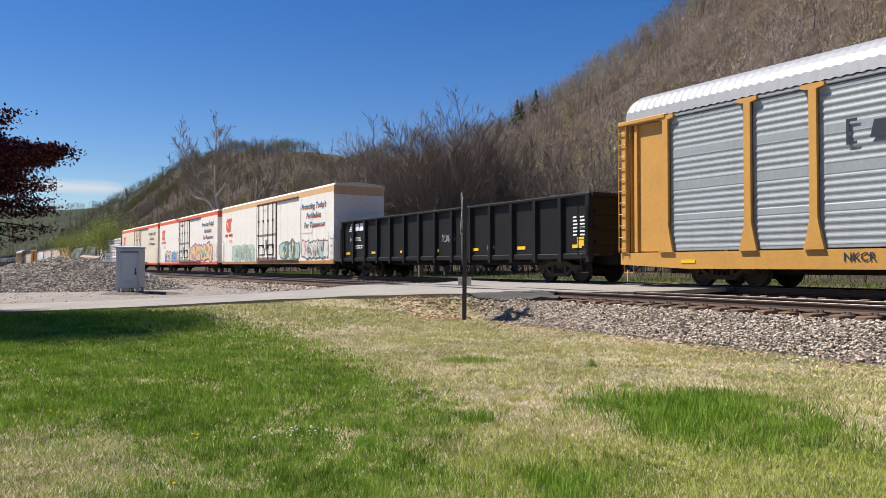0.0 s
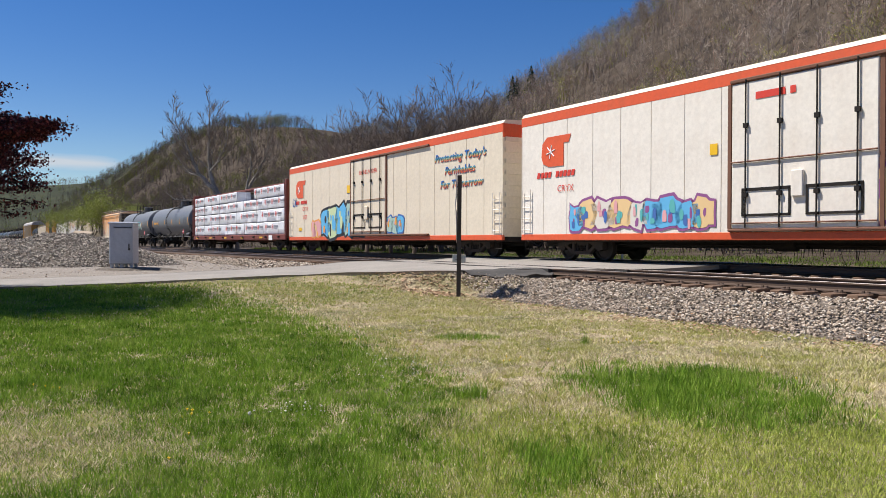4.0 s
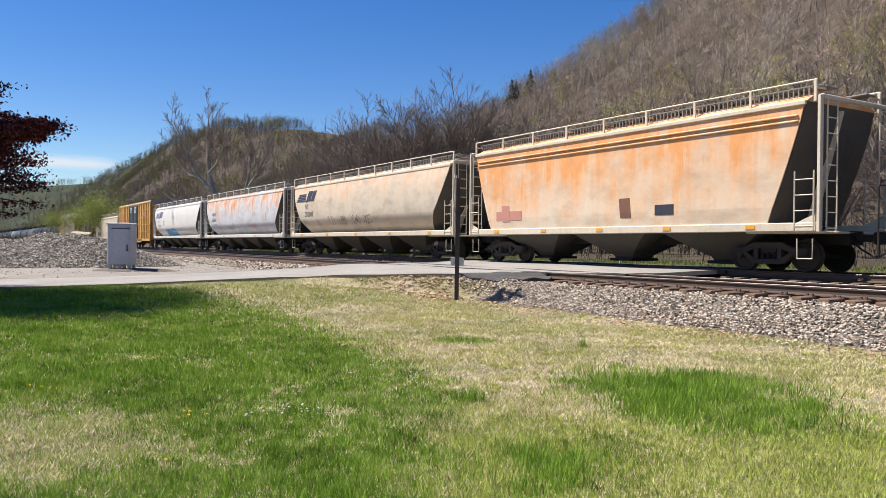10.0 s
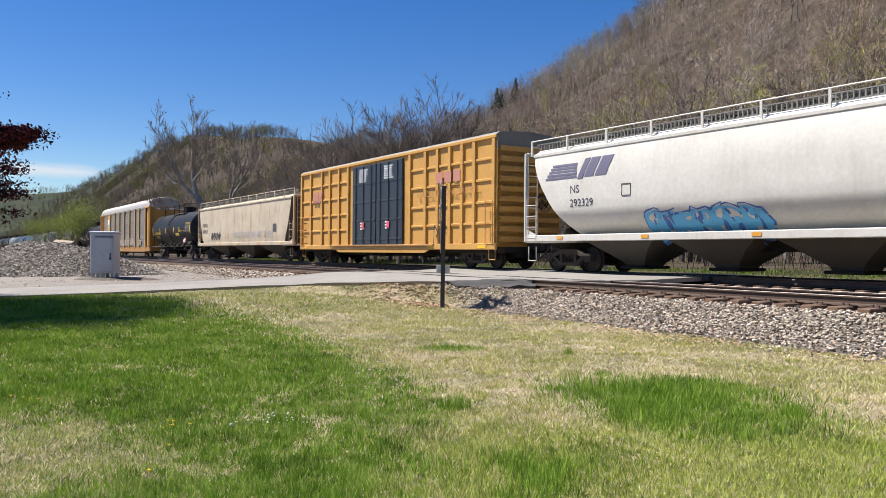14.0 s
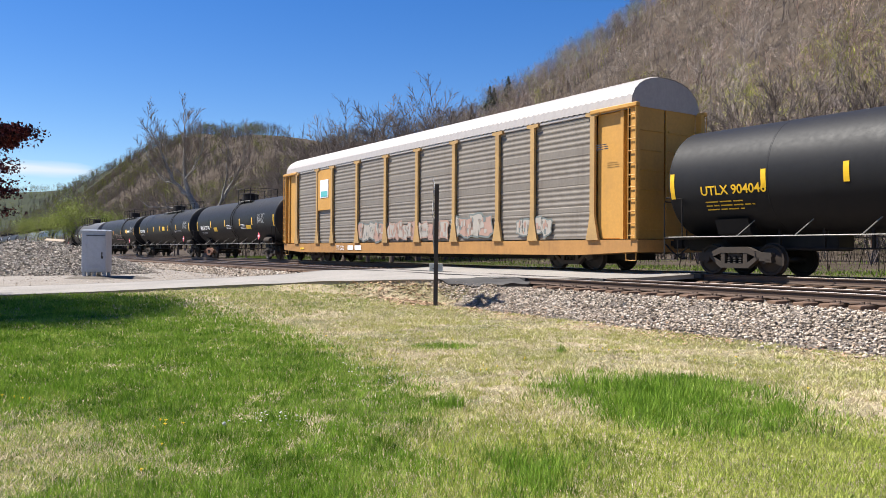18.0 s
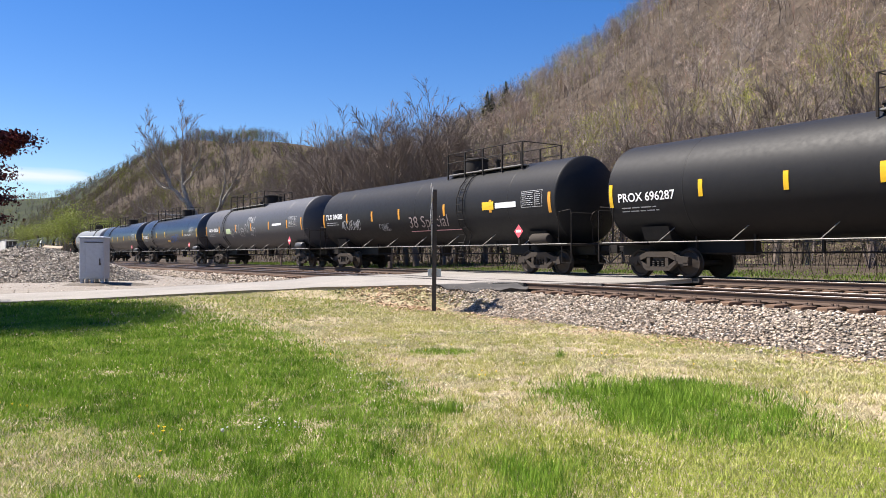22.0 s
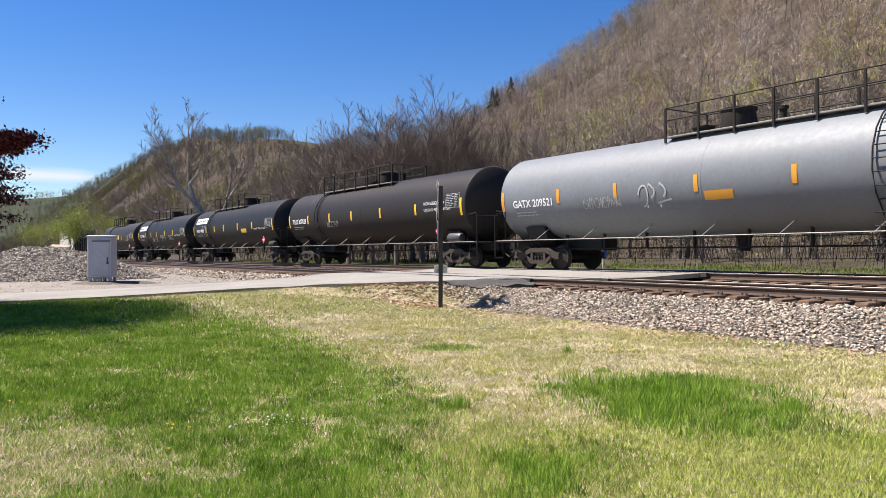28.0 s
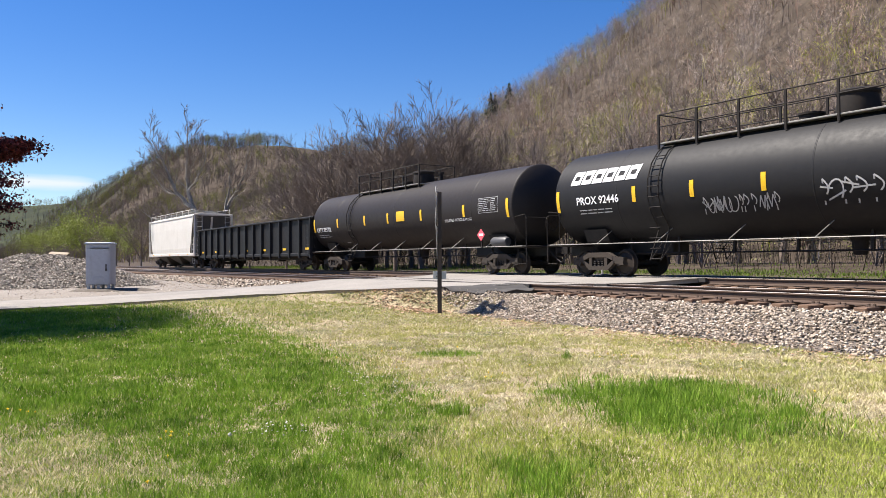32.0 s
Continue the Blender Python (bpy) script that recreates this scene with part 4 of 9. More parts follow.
class Boughs:
    """A bare tree: leaders that carry limbs, limbs that carry shoots, shoots that carry fine twigs."""

    def __init__(self, seed, fine=0.008):
        self.g, self.fine = np.random.default_rng(seed), fine
        self.stem, self.limbs, self.twigs = Mesh(), Mesh(), Mesh()

    def bar(self, mesh, pts, r0, r1, sides):
        """A tapered bar through points."""
        rings, n = [], len(pts)
        for k, p in enumerate(pts):
            d = pts[min(k + 1, n - 1)] - pts[max(k - 1, 0)]
            d = d / (np.linalg.norm(d) + 1e-9)
            a = np.cross(d, [0.31, 0.95, 0.05] if abs(d[1]) < 0.9 else [1.0, 0, 0])
            a /= np.linalg.norm(a)
            b = np.cross(d, a)
            r = r0 + (r1 - r0) * k / (n - 1)
            rings.append([tuple(p + r * (math.cos(6.2832 * j / sides) * a + math.sin(6.2832 * j / sides) * b)) for j in range(sides)])
        mesh.loft(rings, caps=False)

    def course(self, start, way, length, n, up, wild):
        pts, d = [np.array(start, float)], np.array(way, float)
        for k in range(n):
            d = d + self.g.normal(0, wild, 3) + [0, 0, up]
            d /= np.linalg.norm(d)
            pts.append(pts[-1] + d * length / n)
        return pts

    def fork(self, way, degrees_):
        side = np.cross(way, self.g.normal(size=3))
        side /= np.linalg.norm(side)
        a = radians(degrees_)
        return way * math.cos(a) + side * math.sin(a)

    def along(self, pts, f):
        x = f * (len(pts) - 1)
        k = min(int(x), len(pts) - 2)
        d = pts[k + 1] - pts[k]
        return pts[k] + d * (x - k), d / np.linalg.norm(d)

    def dress(self, pts, r, reach, limbs, shoots, twigs, bare_to=0.3, angle=42, up=0.10):
        """Hang limbs, shoots and twigs on a leader; reach is the length of its lowest limb."""
        g = self.g
        for k in range(limbs):
            f = bare_to + (1 - bare_to) * (k + g.uniform(0, 1)) / limbs
            at, d = self.along(pts, min(f, 1.0))
            size = reach * (1.05 - 0.5 * f) * g.uniform(0.7, 1.25)
            limb = self.course(at, self.fork(d, angle * g.uniform(0.6, 1.2)), size, 4, up, 0.09)
            rl = max(0.014, r * (1 - 0.75 * f) * 0.5)
            self.bar(self.limbs, limb, rl, self.fine * 1.2, 4)
            for j in range(shoots):
                fj = 0.18 + 0.82 * (j + g.uniform(0, 1)) / shoots
                at2, d2 = self.along(limb, min(fj, 1.0))
                shoot = self.course(at2, self.fork(d2, 38 * g.uniform(0.5, 1.25)), size * (0.62 - 0.3 * fj) * g.uniform(0.6, 1.2), 2, up * 0.9, 0.08)
                self.bar(self.twigs, shoot, self.fine * 1.5, self.fine * 0.8, 3)
                for i in range(twigs):
                    at3, d3 = self.along(shoot, 0.25 + 0.75 * g.uniform())
                    d3 = self.fork(d3, 34 * g.uniform(0.5, 1.2)) + [0, 0, 0.12]
                    tip = at3 + d3 * size * g.uniform(0.12, 0.26)
                    a = np.cross(d3, g.normal(size=3))
                    a *= self.fine / np.linalg.norm(a)
                    b = np.cross(d3, a)
                    self.twigs.add([at3 + a, at3 - 0.5 * a + 0.8 * b, at3 - 0.5 * a - 0.8 * b, tip], [(0, 1, 3), (1, 2, 3), (2, 0, 3)])

    def finish(self, label, name, mat=None, twig_mat=None):
        ob = tagged(new(name), label, "tree", "bare trees behind the tracks")
        part("trunk", self.stem, mat or M_bark, ob, smoothed=True)
        tagged(part("limbwork", self.limbs, mat or M_bark, ob), kind="stuff")
        tagged(part("twigwork", self.twigs, twig_mat or M_bark, ob), kind="stuff")
        return ob


def bare_tree(seed, height, trunk=0.16, leaders=5, limbs=12, shoots=9, twigs=6, split=0.2, spread=28, label="bare grey-brown tree with fine upswept twigs", name="bare_tree", fine=0.0105):
    w = Boughs(seed, fine)
    g = w.g
    base = w.course((0, 0, -0.4), (g.normal(0, 0.05), g.normal(0, 0.05), 1), height * split, 3, 0.0, 0.03)
    w.bar(w.stem, base, trunk, trunk * 0.85, 8)
    for k in range(leaders):
        a = 6.2832 * (k + g.uniform(-0.3, 0.3)) / leaders
        tilt = radians(spread * g.uniform(0.35, 1.25) * (k > 0 or leaders < 3))
        d = np.array([math.cos(a) * math.sin(tilt), math.sin(a) * math.sin(tilt), math.cos(tilt)])
        L = height * (1 - split) * (1.0 if k == 0 else g.uniform(0.78, 0.98))
        pts = w.course(base[-1] - np.array([0, 0, 0.15]), d, L, 7, 0.02, 0.045)
        r = trunk * (0.72 if k == 0 else g.uniform(0.4, 0.6))
        w.bar(w.stem, pts, r, 0.014, 6)
        w.dress(pts, r, height * 0.36, limbs, shoots, twigs, 0.15, 46, 0.08)
    return w.finish(label, name)


def plant(ob, x, y, scale=1.0, turn=0.0, dz=0.0):
    """A copy of a tree at a place on the ground."""
    return copy_thing(ob, pose(x, y, ground_at(x, y) + dz, 0, 0, turn) @ Matrix.Diagonal((scale, scale, scale, 1)))


tr = random.Random(3)
kinds = [bare_tree(100 + k, 9.3 + 0.4 * (k % 3), 0.15 + 0.012 * k, leaders=4 + k % 3, spread=26 + 4 * (k % 4)) for k in range(6)]
bushy = [bare_tree(120 + k, 6.5, 0.07, leaders=5, limbs=7, shoots=6, twigs=4, split=0.06, spread=24, label="thin bare sapling with many upright stems", name="sapling") for k in range(3)]
# the trees at the wood's edge: place and size
spots = [(-3.3, 49.0, 1.04), (-5.0, 51.0, 0.96), (-6.9, 53.0, 0.93), (-8.9, 56.5, 0.88), (-10.2, 60.0, 0.86), (-1.6, 50.0, 0.98), (0.2, 50.0, 0.95), (1.5, 52.5, 0.97), (2.9, 54.0, 0.92), (4.6, 56.5, 0.98), (6.6, 57.0, 0.84), (8.2, 50.0, 0.8), (9.6, 54.0, 0.74), (11.2, 47.0, 0.74), (13.6, 45.0, 0.9), (14.9, 47.5, 0.94), (16.6, 43.5, 0.92), (18.0, 41.0, 0.98), (20.5, 42.5, 0.95), (21.8, 38.5, 0.92), (24.0, 40.5, 0.98), (27.0, 39.5, 1.0), (29.5, 37.0, 0.95), (-2.4, 53.0, 1.0), (-4.2, 54.0, 1.02), (-6.0, 56.0, 0.97), (-0.7, 54.5, 1.05), (1.0, 56.0, 1.0), (6.0, 61.0, 0.95), (-7.9, 59.0, 0.92), (-12.4, 66.0, 0.82), (-15.0, 71.0, 0.8), (-28.5, 88.0, 0.74), (-33.0, 95.0, 0.75), (-38.0, 102.0, 0.8), (-42.5, 106.0, 0.78)]
for k, (x, y, s) in enumerate(spots):
    plant(kinds[k % 6], x, y, s * tr.uniform(0.95, 1.05), tr.uniform(0, 360))
for k in range(9):
    x, y, _ = pq(tr.uniform(30, 44), -66 + 5.0 * k + tr.uniform(-0.8, 0.8))
    plant(kinds[(k * 5) % 6], x, y, tr.uniform(0.55, 0.76), tr.uniform(0, 360))
# trees on the foot of the slope
for k in range(20):
    x, y, _ = pq(tr.uniform(52, 92), -72 + 4.4 * k + tr.uniform(-1.5, 1.5))
    plant(kinds[(k * 5 + 2) % 6], x, y, tr.uniform(0.72, 1.0), tr.uniform(0, 360))
for k in range(44):
    q = tr.uniform(-70, 10)
    p = tr.uniform(27, 36) + (3 if q < -45 else 0)
    x, y, _ = pq(p + BEND * q * q, q)
    plant(bushy[k % 3], x, y, tr.uniform(0.55, 1.1), tr.uniform(0, 360))
for ob in kinds + bushy:
    ob.matrix_basis = pose(*pq(46 + 3 * (kinds + bushy).index(ob), -95 - 6 * (kinds + bushy).index(ob), 0))
    ob.location.z = ground_at(ob.location.x, ob.location.y)


def sycamore(seed, x, y, boughs, reach, label):
    """A big pale tree from its main boughs: each a start, a few bends and a thickness."""
    w, stems = Boughs(seed, 0.015), []
    for r0, r1, reach_k, limbs, line in boughs:
        pts = [np.array(p, float) for p in line]
        fine = []
        for a, b in zip(pts, pts[1:]):
            fine += [a + (b - a) * f + w.g.normal(0, 0.05, 3) * (f > 0) for f in (0, 0.34, 0.67)]
        fine.append(pts[-1])
        one = Mesh()
        w.bar(one, fine, r0, r1, 8)
        stems.append(one)
        if limbs:
            w.dress(fine, r0 * 0.8, reach * reach_k, int(limbs * 1.35), 9, 5, 0.2, 40, 0.12)
    w.stem = stems[0]
    ob = w.finish(label, "sycamore", M_bark_pale, M_bark)
    for one in stems[1:]:
        part("bough", one, M_bark_pale, ob, smoothed=True)
    ob.matrix_basis = pose(x, y, ground_at(x, y))
    return ob


sycamore(211, -24.0, 75.5, [
    (0.42, 0.30, 0, 0, [(0.5, 0, -0.4), (0.1, 0, 3.2), (-0.3, 0, 5.0), (-1.2, 0.1, 6.6)]),
    (0.26, 0.02, 1.0, 13, [(-1.2, 0.1, 6.5), (-1.7, 0.4, 8.6), (-1.75, 0.3, 11.4), (-1.6, 0.1, 14.8)]),
    (0.24, 0.02, 1.0, 13, [(-1.2, 0.1, 6.5), (-2.6, -0.4, 7.9), (-3.7, -0.8, 10.9), (-5.0, -1.0, 13.4)]),
    (0.14, 0.02, 0.8, 8, [(-1.6, 0.3, 8.2), (-0.6, -0.5, 9.0), (0.3, -0.9, 10.6), (0.5, -1.0, 12.6)]),
    (0.13, 0.02, 0.7, 7, [(-0.4, 0, 4.9), (-2.4, -0.9, 5.2), (-4.6, -1.3, 5.3), (-5.6, -1.4, 6.1)]),
    (0.12, 0.02, 0.8, 8, [(-2.3, -0.3, 7.6), (-3.9, 0.5, 8.1), (-5.2, 0.9, 9.6), (-6.0, 1.1, 11.3)])], 3.0,
    "tall bare sycamore with pale mottled limbs, leaning")
sycamore(223, -23.2, 76.5, [
    (0.30, 0.20, 0, 0, [(0.0, 0, -0.4), (0.2, 0, 3.0), (0.7, 0, 5.4)]),
    (0.18, 0.02, 1.0, 12, [(0.7, 0, 5.3), (1.9, 0.2, 7.6), (3.0, 0.2, 9.6), (3.3, 0.1, 12.4)]),
    (0.15, 0.02, 1.0, 10, [(0.7, 0, 5.3), (1.5, -0.4, 7.6), (1.8, -0.5, 10.0), (1.7, -0.5, 12.8)])], 2.6,
    "bare sycamore with pale forked limbs")


def leaves(points, size, g, n_each, spread):
    """Small leaf quads in clumps about points."""
    pts = np.repeat(np.asarray(points), n_each, 0)
    pts = pts + g.normal(0, 1, pts.shape) * spread
    n = len(pts)
    a = g.normal(size=(n, 3))
    a /= np.linalg.norm(a, axis=1, keepdims=True)
    b = np.cross(a, g.normal(size=(n, 3)))
    b /= np.linalg.norm(b, axis=1, keepdims=True)
    s = size * g.uniform(0.6, 1.3, (n, 1))
    return np.stack([pts - a * s, pts + b * s * 0.6, pts + a * s, pts - b * s * 0.6], 1).reshape(-1, 3)


def m_leaf(name, stops, rough=0.5):
    m = material(name, stops[0][1], rough, spec=0.15)
    n = Nodes(m)
    n.colour(n.ramp(n.island(), stops))
    return m


M_leaf_plum = m_leaf("leaf_plum", [(0.0, (0.022, 0.006, 0.010)), (0.5, (0.07, 0.015, 0.022)), (0.85, (0.14, 0.030, 0.036)), (1.0, (0.22, 0.06, 0.05))], 0.65)
M_leaf_new = m_leaf("leaf_new_green", [(0.0, (0.12, 0.16, 0.025)), (0.5, (0.24, 0.29, 0.05)), (1.0, (0.40, 0.43, 0.11))])
M_leaf_brush = m_leaf("leaf_brush", [(0.0, (0.05, 0.06, 0.02)), (0.6, (0.12, 0.125, 0.045)), (1.0, (0.24, 0.24, 0.08))])
M_leaf_bud = m_leaf("leaf_bud_olive", [(0.0, (0.10, 0.085, 0.035)), (0.5, (0.19, 0.165, 0.07)), (1.0, (0.28, 0.24, 0.11))])


def leafy_tree(seed, height, mat, size, each, spread, label, name, kids=(6, 5, 4), trunk=0.14, fork=0.4, barkm=None, angle=(45, 42, 40), up=0.04):
    w = Wood(seed)
    w.limb(Vector((0, 0, -0.2)), Vector((0.02, 0.01, 1)).normalized(), height * fork, trunk, 0, 7, len(kids), angle, kids, up)
    ob = tagged(new(name), label, "tree")
    part("trunk", w.levels[0], barkm or M_bark, ob, smoothed=True)
    part("limbwork", w.levels[1], barkm or M_bark, ob)
    part("twigwork", w.levels[2], barkm or M_bark, ob)
    g = np.random.default_rng(seed)
    v = leaves([tuple(p) for p, _ in w.tips], size, g, each, spread)
    crown = soup("crown", v, np.arange(len(v)).reshape(-1, 4), mat)
    crown.parent = ob
    return ob


def plum_tree():
    w = Wood(307)
    w.limb(Vector((0, 0, -0.2)), Vector((0.02, 0.01, 1)).normalized(), 2.2, 0.2, 0, 8, 3, (66, 50, 45), (10, 7, 5), 0.0)
    ob = tagged(new("plum_tree"), "spreading purple-leaved plum tree on the lawn", "tree")
    part("trunk", w.levels[0], M_bark_red, ob, smoothed=True)
    part("limbwork", w.levels[1], M_bark_red, ob)
    g = np.random.default_rng(307)
    n = 2100
    a, u, r = g.uniform(0, 6.28, n), g.uniform(-0.85, 1, n), g.uniform(0.35, 1, n) ** 0.5
    c = np.sqrt(1 - u * u)
    edge = 1 + 0.14 * np.sin(a * 5 + u * 4) + 0.10 * np.sin(a * 9 + 2)
    pts = np.stack([4.5 * r * edge * c * np.cos(a), 4.5 * r * edge * c * np.sin(a), 3.65 + 2.2 * r * u * edge], -1)
    # unseen leaves added high above the crown, to cast the wider shade on the lawn
    k = 900
    b, w, t = g.uniform(0, 6.28, k), g.uniform(-1, 1, k), g.uniform(0.2, 1, k) ** 0.5
    high = np.stack([-1.0 + 3.7 * t * np.sqrt(1 - w * w) * np.cos(b), 2.0 + 4.0 * t * np.sqrt(1 - w * w) * np.sin(b), 11.6 + 0.8 * t * w], -1)
    reach = g.uniform(0, 1, (90, 1))
    low = np.array([3.6, -0.3, 3.7]) + reach * [2.2, 0.3, 0.35] + g.normal(0, 1, (90, 3)) * [0.25, 0.5, 0.28] * (1.15 - reach)
    pts = np.concatenate([pts, high, low])
    outer = (pts[:, 0] > 1.2) & (pts[:, 2] < 7)
    v = np.concatenate([leaves(pts[outer], 0.040, g, 105, np.array([0.20, 0.20, 0.06])), leaves(pts[~outer], 0.055, g, 36, np.array([0.3, 0.3, 0.13]))])
    crown = soup("crown", v, np.arange(len(v)).reshape(-1, 4), M_leaf_plum)
    crown.parent = ob
    limbs = Mesh()
    for k in range(0, len(pts), 6):
        q = Vector(pts[k])
        limbs.tube([(0, 0, 2.0), tuple(Vector((0, 0, 2.6)).lerp(q, 0.5) + Vector((0, 0, 0.25))), tuple(q)], 0.016, 4)
    part("branchwork", limbs, M_bark_red, ob)
    ob.matrix_basis = pose(-15.1, 16.8, ground_at(-15.1, 16.8))
    return ob


plum = plum_tree()
green = [leafy_tree(320 + k, 7.5, M_leaf_new, 0.065, 40, 0.42, "young tree in fresh yellow-green leaf", "leafing_tree") for k in range(2)]
budded = [leafy_tree(330 + k, 6.5, M_leaf_bud, 0.06, 14, 0.38, "tree in olive-brown bud", "budding_tree") for k in range(2)]
for k, (x, y, s) in enumerate([(-52, 110, 1.35), (-48.5, 112, 1.1), (-56, 113, 1.25), (-61, 118, 1.1), (-45, 108, 0.8), (-66, 122, 1.0), (6.0, 56, 0.75), (8.0, 60, 0.7), (-1.5, 58, 0.6)]):
    plant(green[k % 2], x, y, s, 70 * k)
for k, (x, y, s) in enumerate([(-36, 96, 0.9), (-31, 88, 0.8), (-13, 62, 0.8), (-17, 66, 0.8), (-7, 57, 0.7), (10, 52, 0.7), (-26, 84, 0.7), (18, 47, 0.7), (25, 44, 0.7), (4, 60, 0.8)]):
    plant(budded[k % 2], x, y, s, 50 * k)
for k, ob in enumerate(green + budded):
    ob.matrix_basis = pose(*pq(50, -150 - 9 * k, 0))
    ob.location.z = ground_at(ob.location.x, ob.location.y)


# the strip of grass behind the tracks
def verge():
    g = np.random.default_rng(61)
    n = 60000
    q = g.uniform(-75, 12, n)
    p = 21.4 + np.abs(g.normal(0, 4.5, n)) + BEND * q * q
    lo, hi = road_edges(p)
    ok = ((q < lo) | (q > hi)) & (p < 36)
    p, q = p[ok], q[ok]
    x, y = p * NX + q * UX, p * NY + q * UY
    M = m_grass("grass_verge", [(0.0, (0.055, 0.10, 0.014)), (0.5, (0.125, 0.20, 0.026)), (1.0, (0.25, 0.29, 0.08))])
    blades("verge_grass", x, y, ground_z(p, q) - 0.01, g.uniform(0.05, 0.19, len(p)) * (0.62 + 0.75 * ripple(x, y, 0.8)).clip(0.12, 2), np.full(len(p), 0.035), M, "bright green grass along the far side of the tracks", g, 0.5)


verge()


M_brush = bark("bark_brush", [(0.3, (0.022, 0.019, 0.013)), (0.6, (0.045, 0.037, 0.026)), (0.8, (0.09, 0.075, 0.055))])


def brush():
    """Thin stems, briars and first leaves between the tracks and the woods."""
    g = np.random.default_rng(64)
    n = 3400
    q = g.uniform(-95, 18, n)
    p = 26.0 + 34 * g.uniform(0, 1, n) ** 1.6
    lo, hi = road_edges(p)
    ok = (q < lo - 1) | (q > hi + 1) | (p > 40)
    p, q = p[ok], q[ok]
    n = len(p)
    x, y, z = p * NX + q * UX, p * NY + q * UY, ground_z(p, q)
    h = g.uniform(0.8, 3.6, n)
    a, b = g.uniform(0, 6.28, n), g.uniform(0, 6.28, n)
    w, l = 0.016, 0.22 * h
    base = np.stack([x, y, z - 0.05], -1)
    side = np.stack([np.cos(a) * w, np.sin(a) * w, 0 * a], -1)
    tip = base + np.stack([np.cos(b) * l, np.sin(b) * l, h], -1)
    stems = np.stack([base - side, base + side, tip], 1).reshape(-1, 3)
    twig = []
    for k in range(4):
        f = g.uniform(0.3, 0.9, (n, 1))
        c = base + (tip - base) * f
        e = c + g.normal(0, 1, (n, 3)) * 0.28 + [0, 0, 0.35]
        twig.append(np.stack([c - side * 0.6, c + side * 0.6, e], 1).reshape(-1, 3))
    v = np.concatenate([stems] + twig)
    tagged(soup("brush", v, np.arange(len(v)).reshape(-1, 3), M_brush), "thin bare stems and briars at the wood's edge", "undergrowth", kind="stuff")
    m = g.uniform(size=n) < 0.30 + 0.45 * ripple(x, y, 0.35)
    pts = (base + (tip - base) * g.uniform(0.2, 1.0, (n, 1)))[m]
    v = leaves(pts, 0.05, g, 24, np.array([0.5, 0.5, 0.42]))
    v[:, 2] = np.maximum(v[:, 2], ground_z(v[:, 0] * NX + v[:, 1] * NY, v[:, 0] * UX + v[:, 1] * UY))
    tagged(soup("brush_leaves", v, np.arange(len(v)).reshape(-1, 4), M_leaf_brush), "first yellow-green leaves on the undergrowth", "undergrowth", kind="stuff")


brush()


# ---- woods on the hillside ----
def wood_template(seed, leafy, coarse=False):
    """A far tree one metre high: a trunk that parts into upswept boughs under a rounded haze of fine twigs."""
    g = np.random.default_rng(seed)
    stout = 1.7 if coarse else 1.0
    tri = []

    def spike(a, b, w):
        s = np.cross(b - a, g.normal(size=3))
        s *= w / (np.linalg.norm(s) + 1e-9)
        tri.append([a - s, a + s, b])

    fork = np.array([g.normal(0, 0.02), g.normal(0, 0.02), g.uniform(0.18, 0.34)])
    for k in range(2):
        spike(np.zeros(3), fork * 1.9, 0.008)
    for k in range(5 if coarse else 7):
        az, tilt = g.uniform(0, 6.28), g.uniform(0.05, 0.5 if coarse else 0.9)
        L = (0.92 - fork[2]) * g.uniform(0.7, 1.0)
        d = np.array([np.cos(az) * np.sin(tilt), np.sin(az) * np.sin(tilt), np.cos(tilt)])
        spike(fork * g.uniform(0.75, 1.0), fork + d * L, 0.0036 * stout)
        for j in range(6 if coarse else 5 if leafy else 13):
            c = fork + d * L * g.uniform(0.45, 1.0) + g.normal(0, 0.035, 3)
            w = d + g.normal(0, 0.6, 3)
            spike(c, c + w / np.linalg.norm(w) * g.uniform(0.05, 0.13), 0.0041 * stout)
    tri = np.array(tri)
    if leafy:
        ends = tri[g.integers(0, len(tri), 14 if coarse else 30), 2]
        v = leaves(ends, 0.014 * stout, g, 3, 0.045).reshape(-1, 4, 3)
        tri = np.concatenate([tri, v[:, [0, 1, 2]]])
    return tri


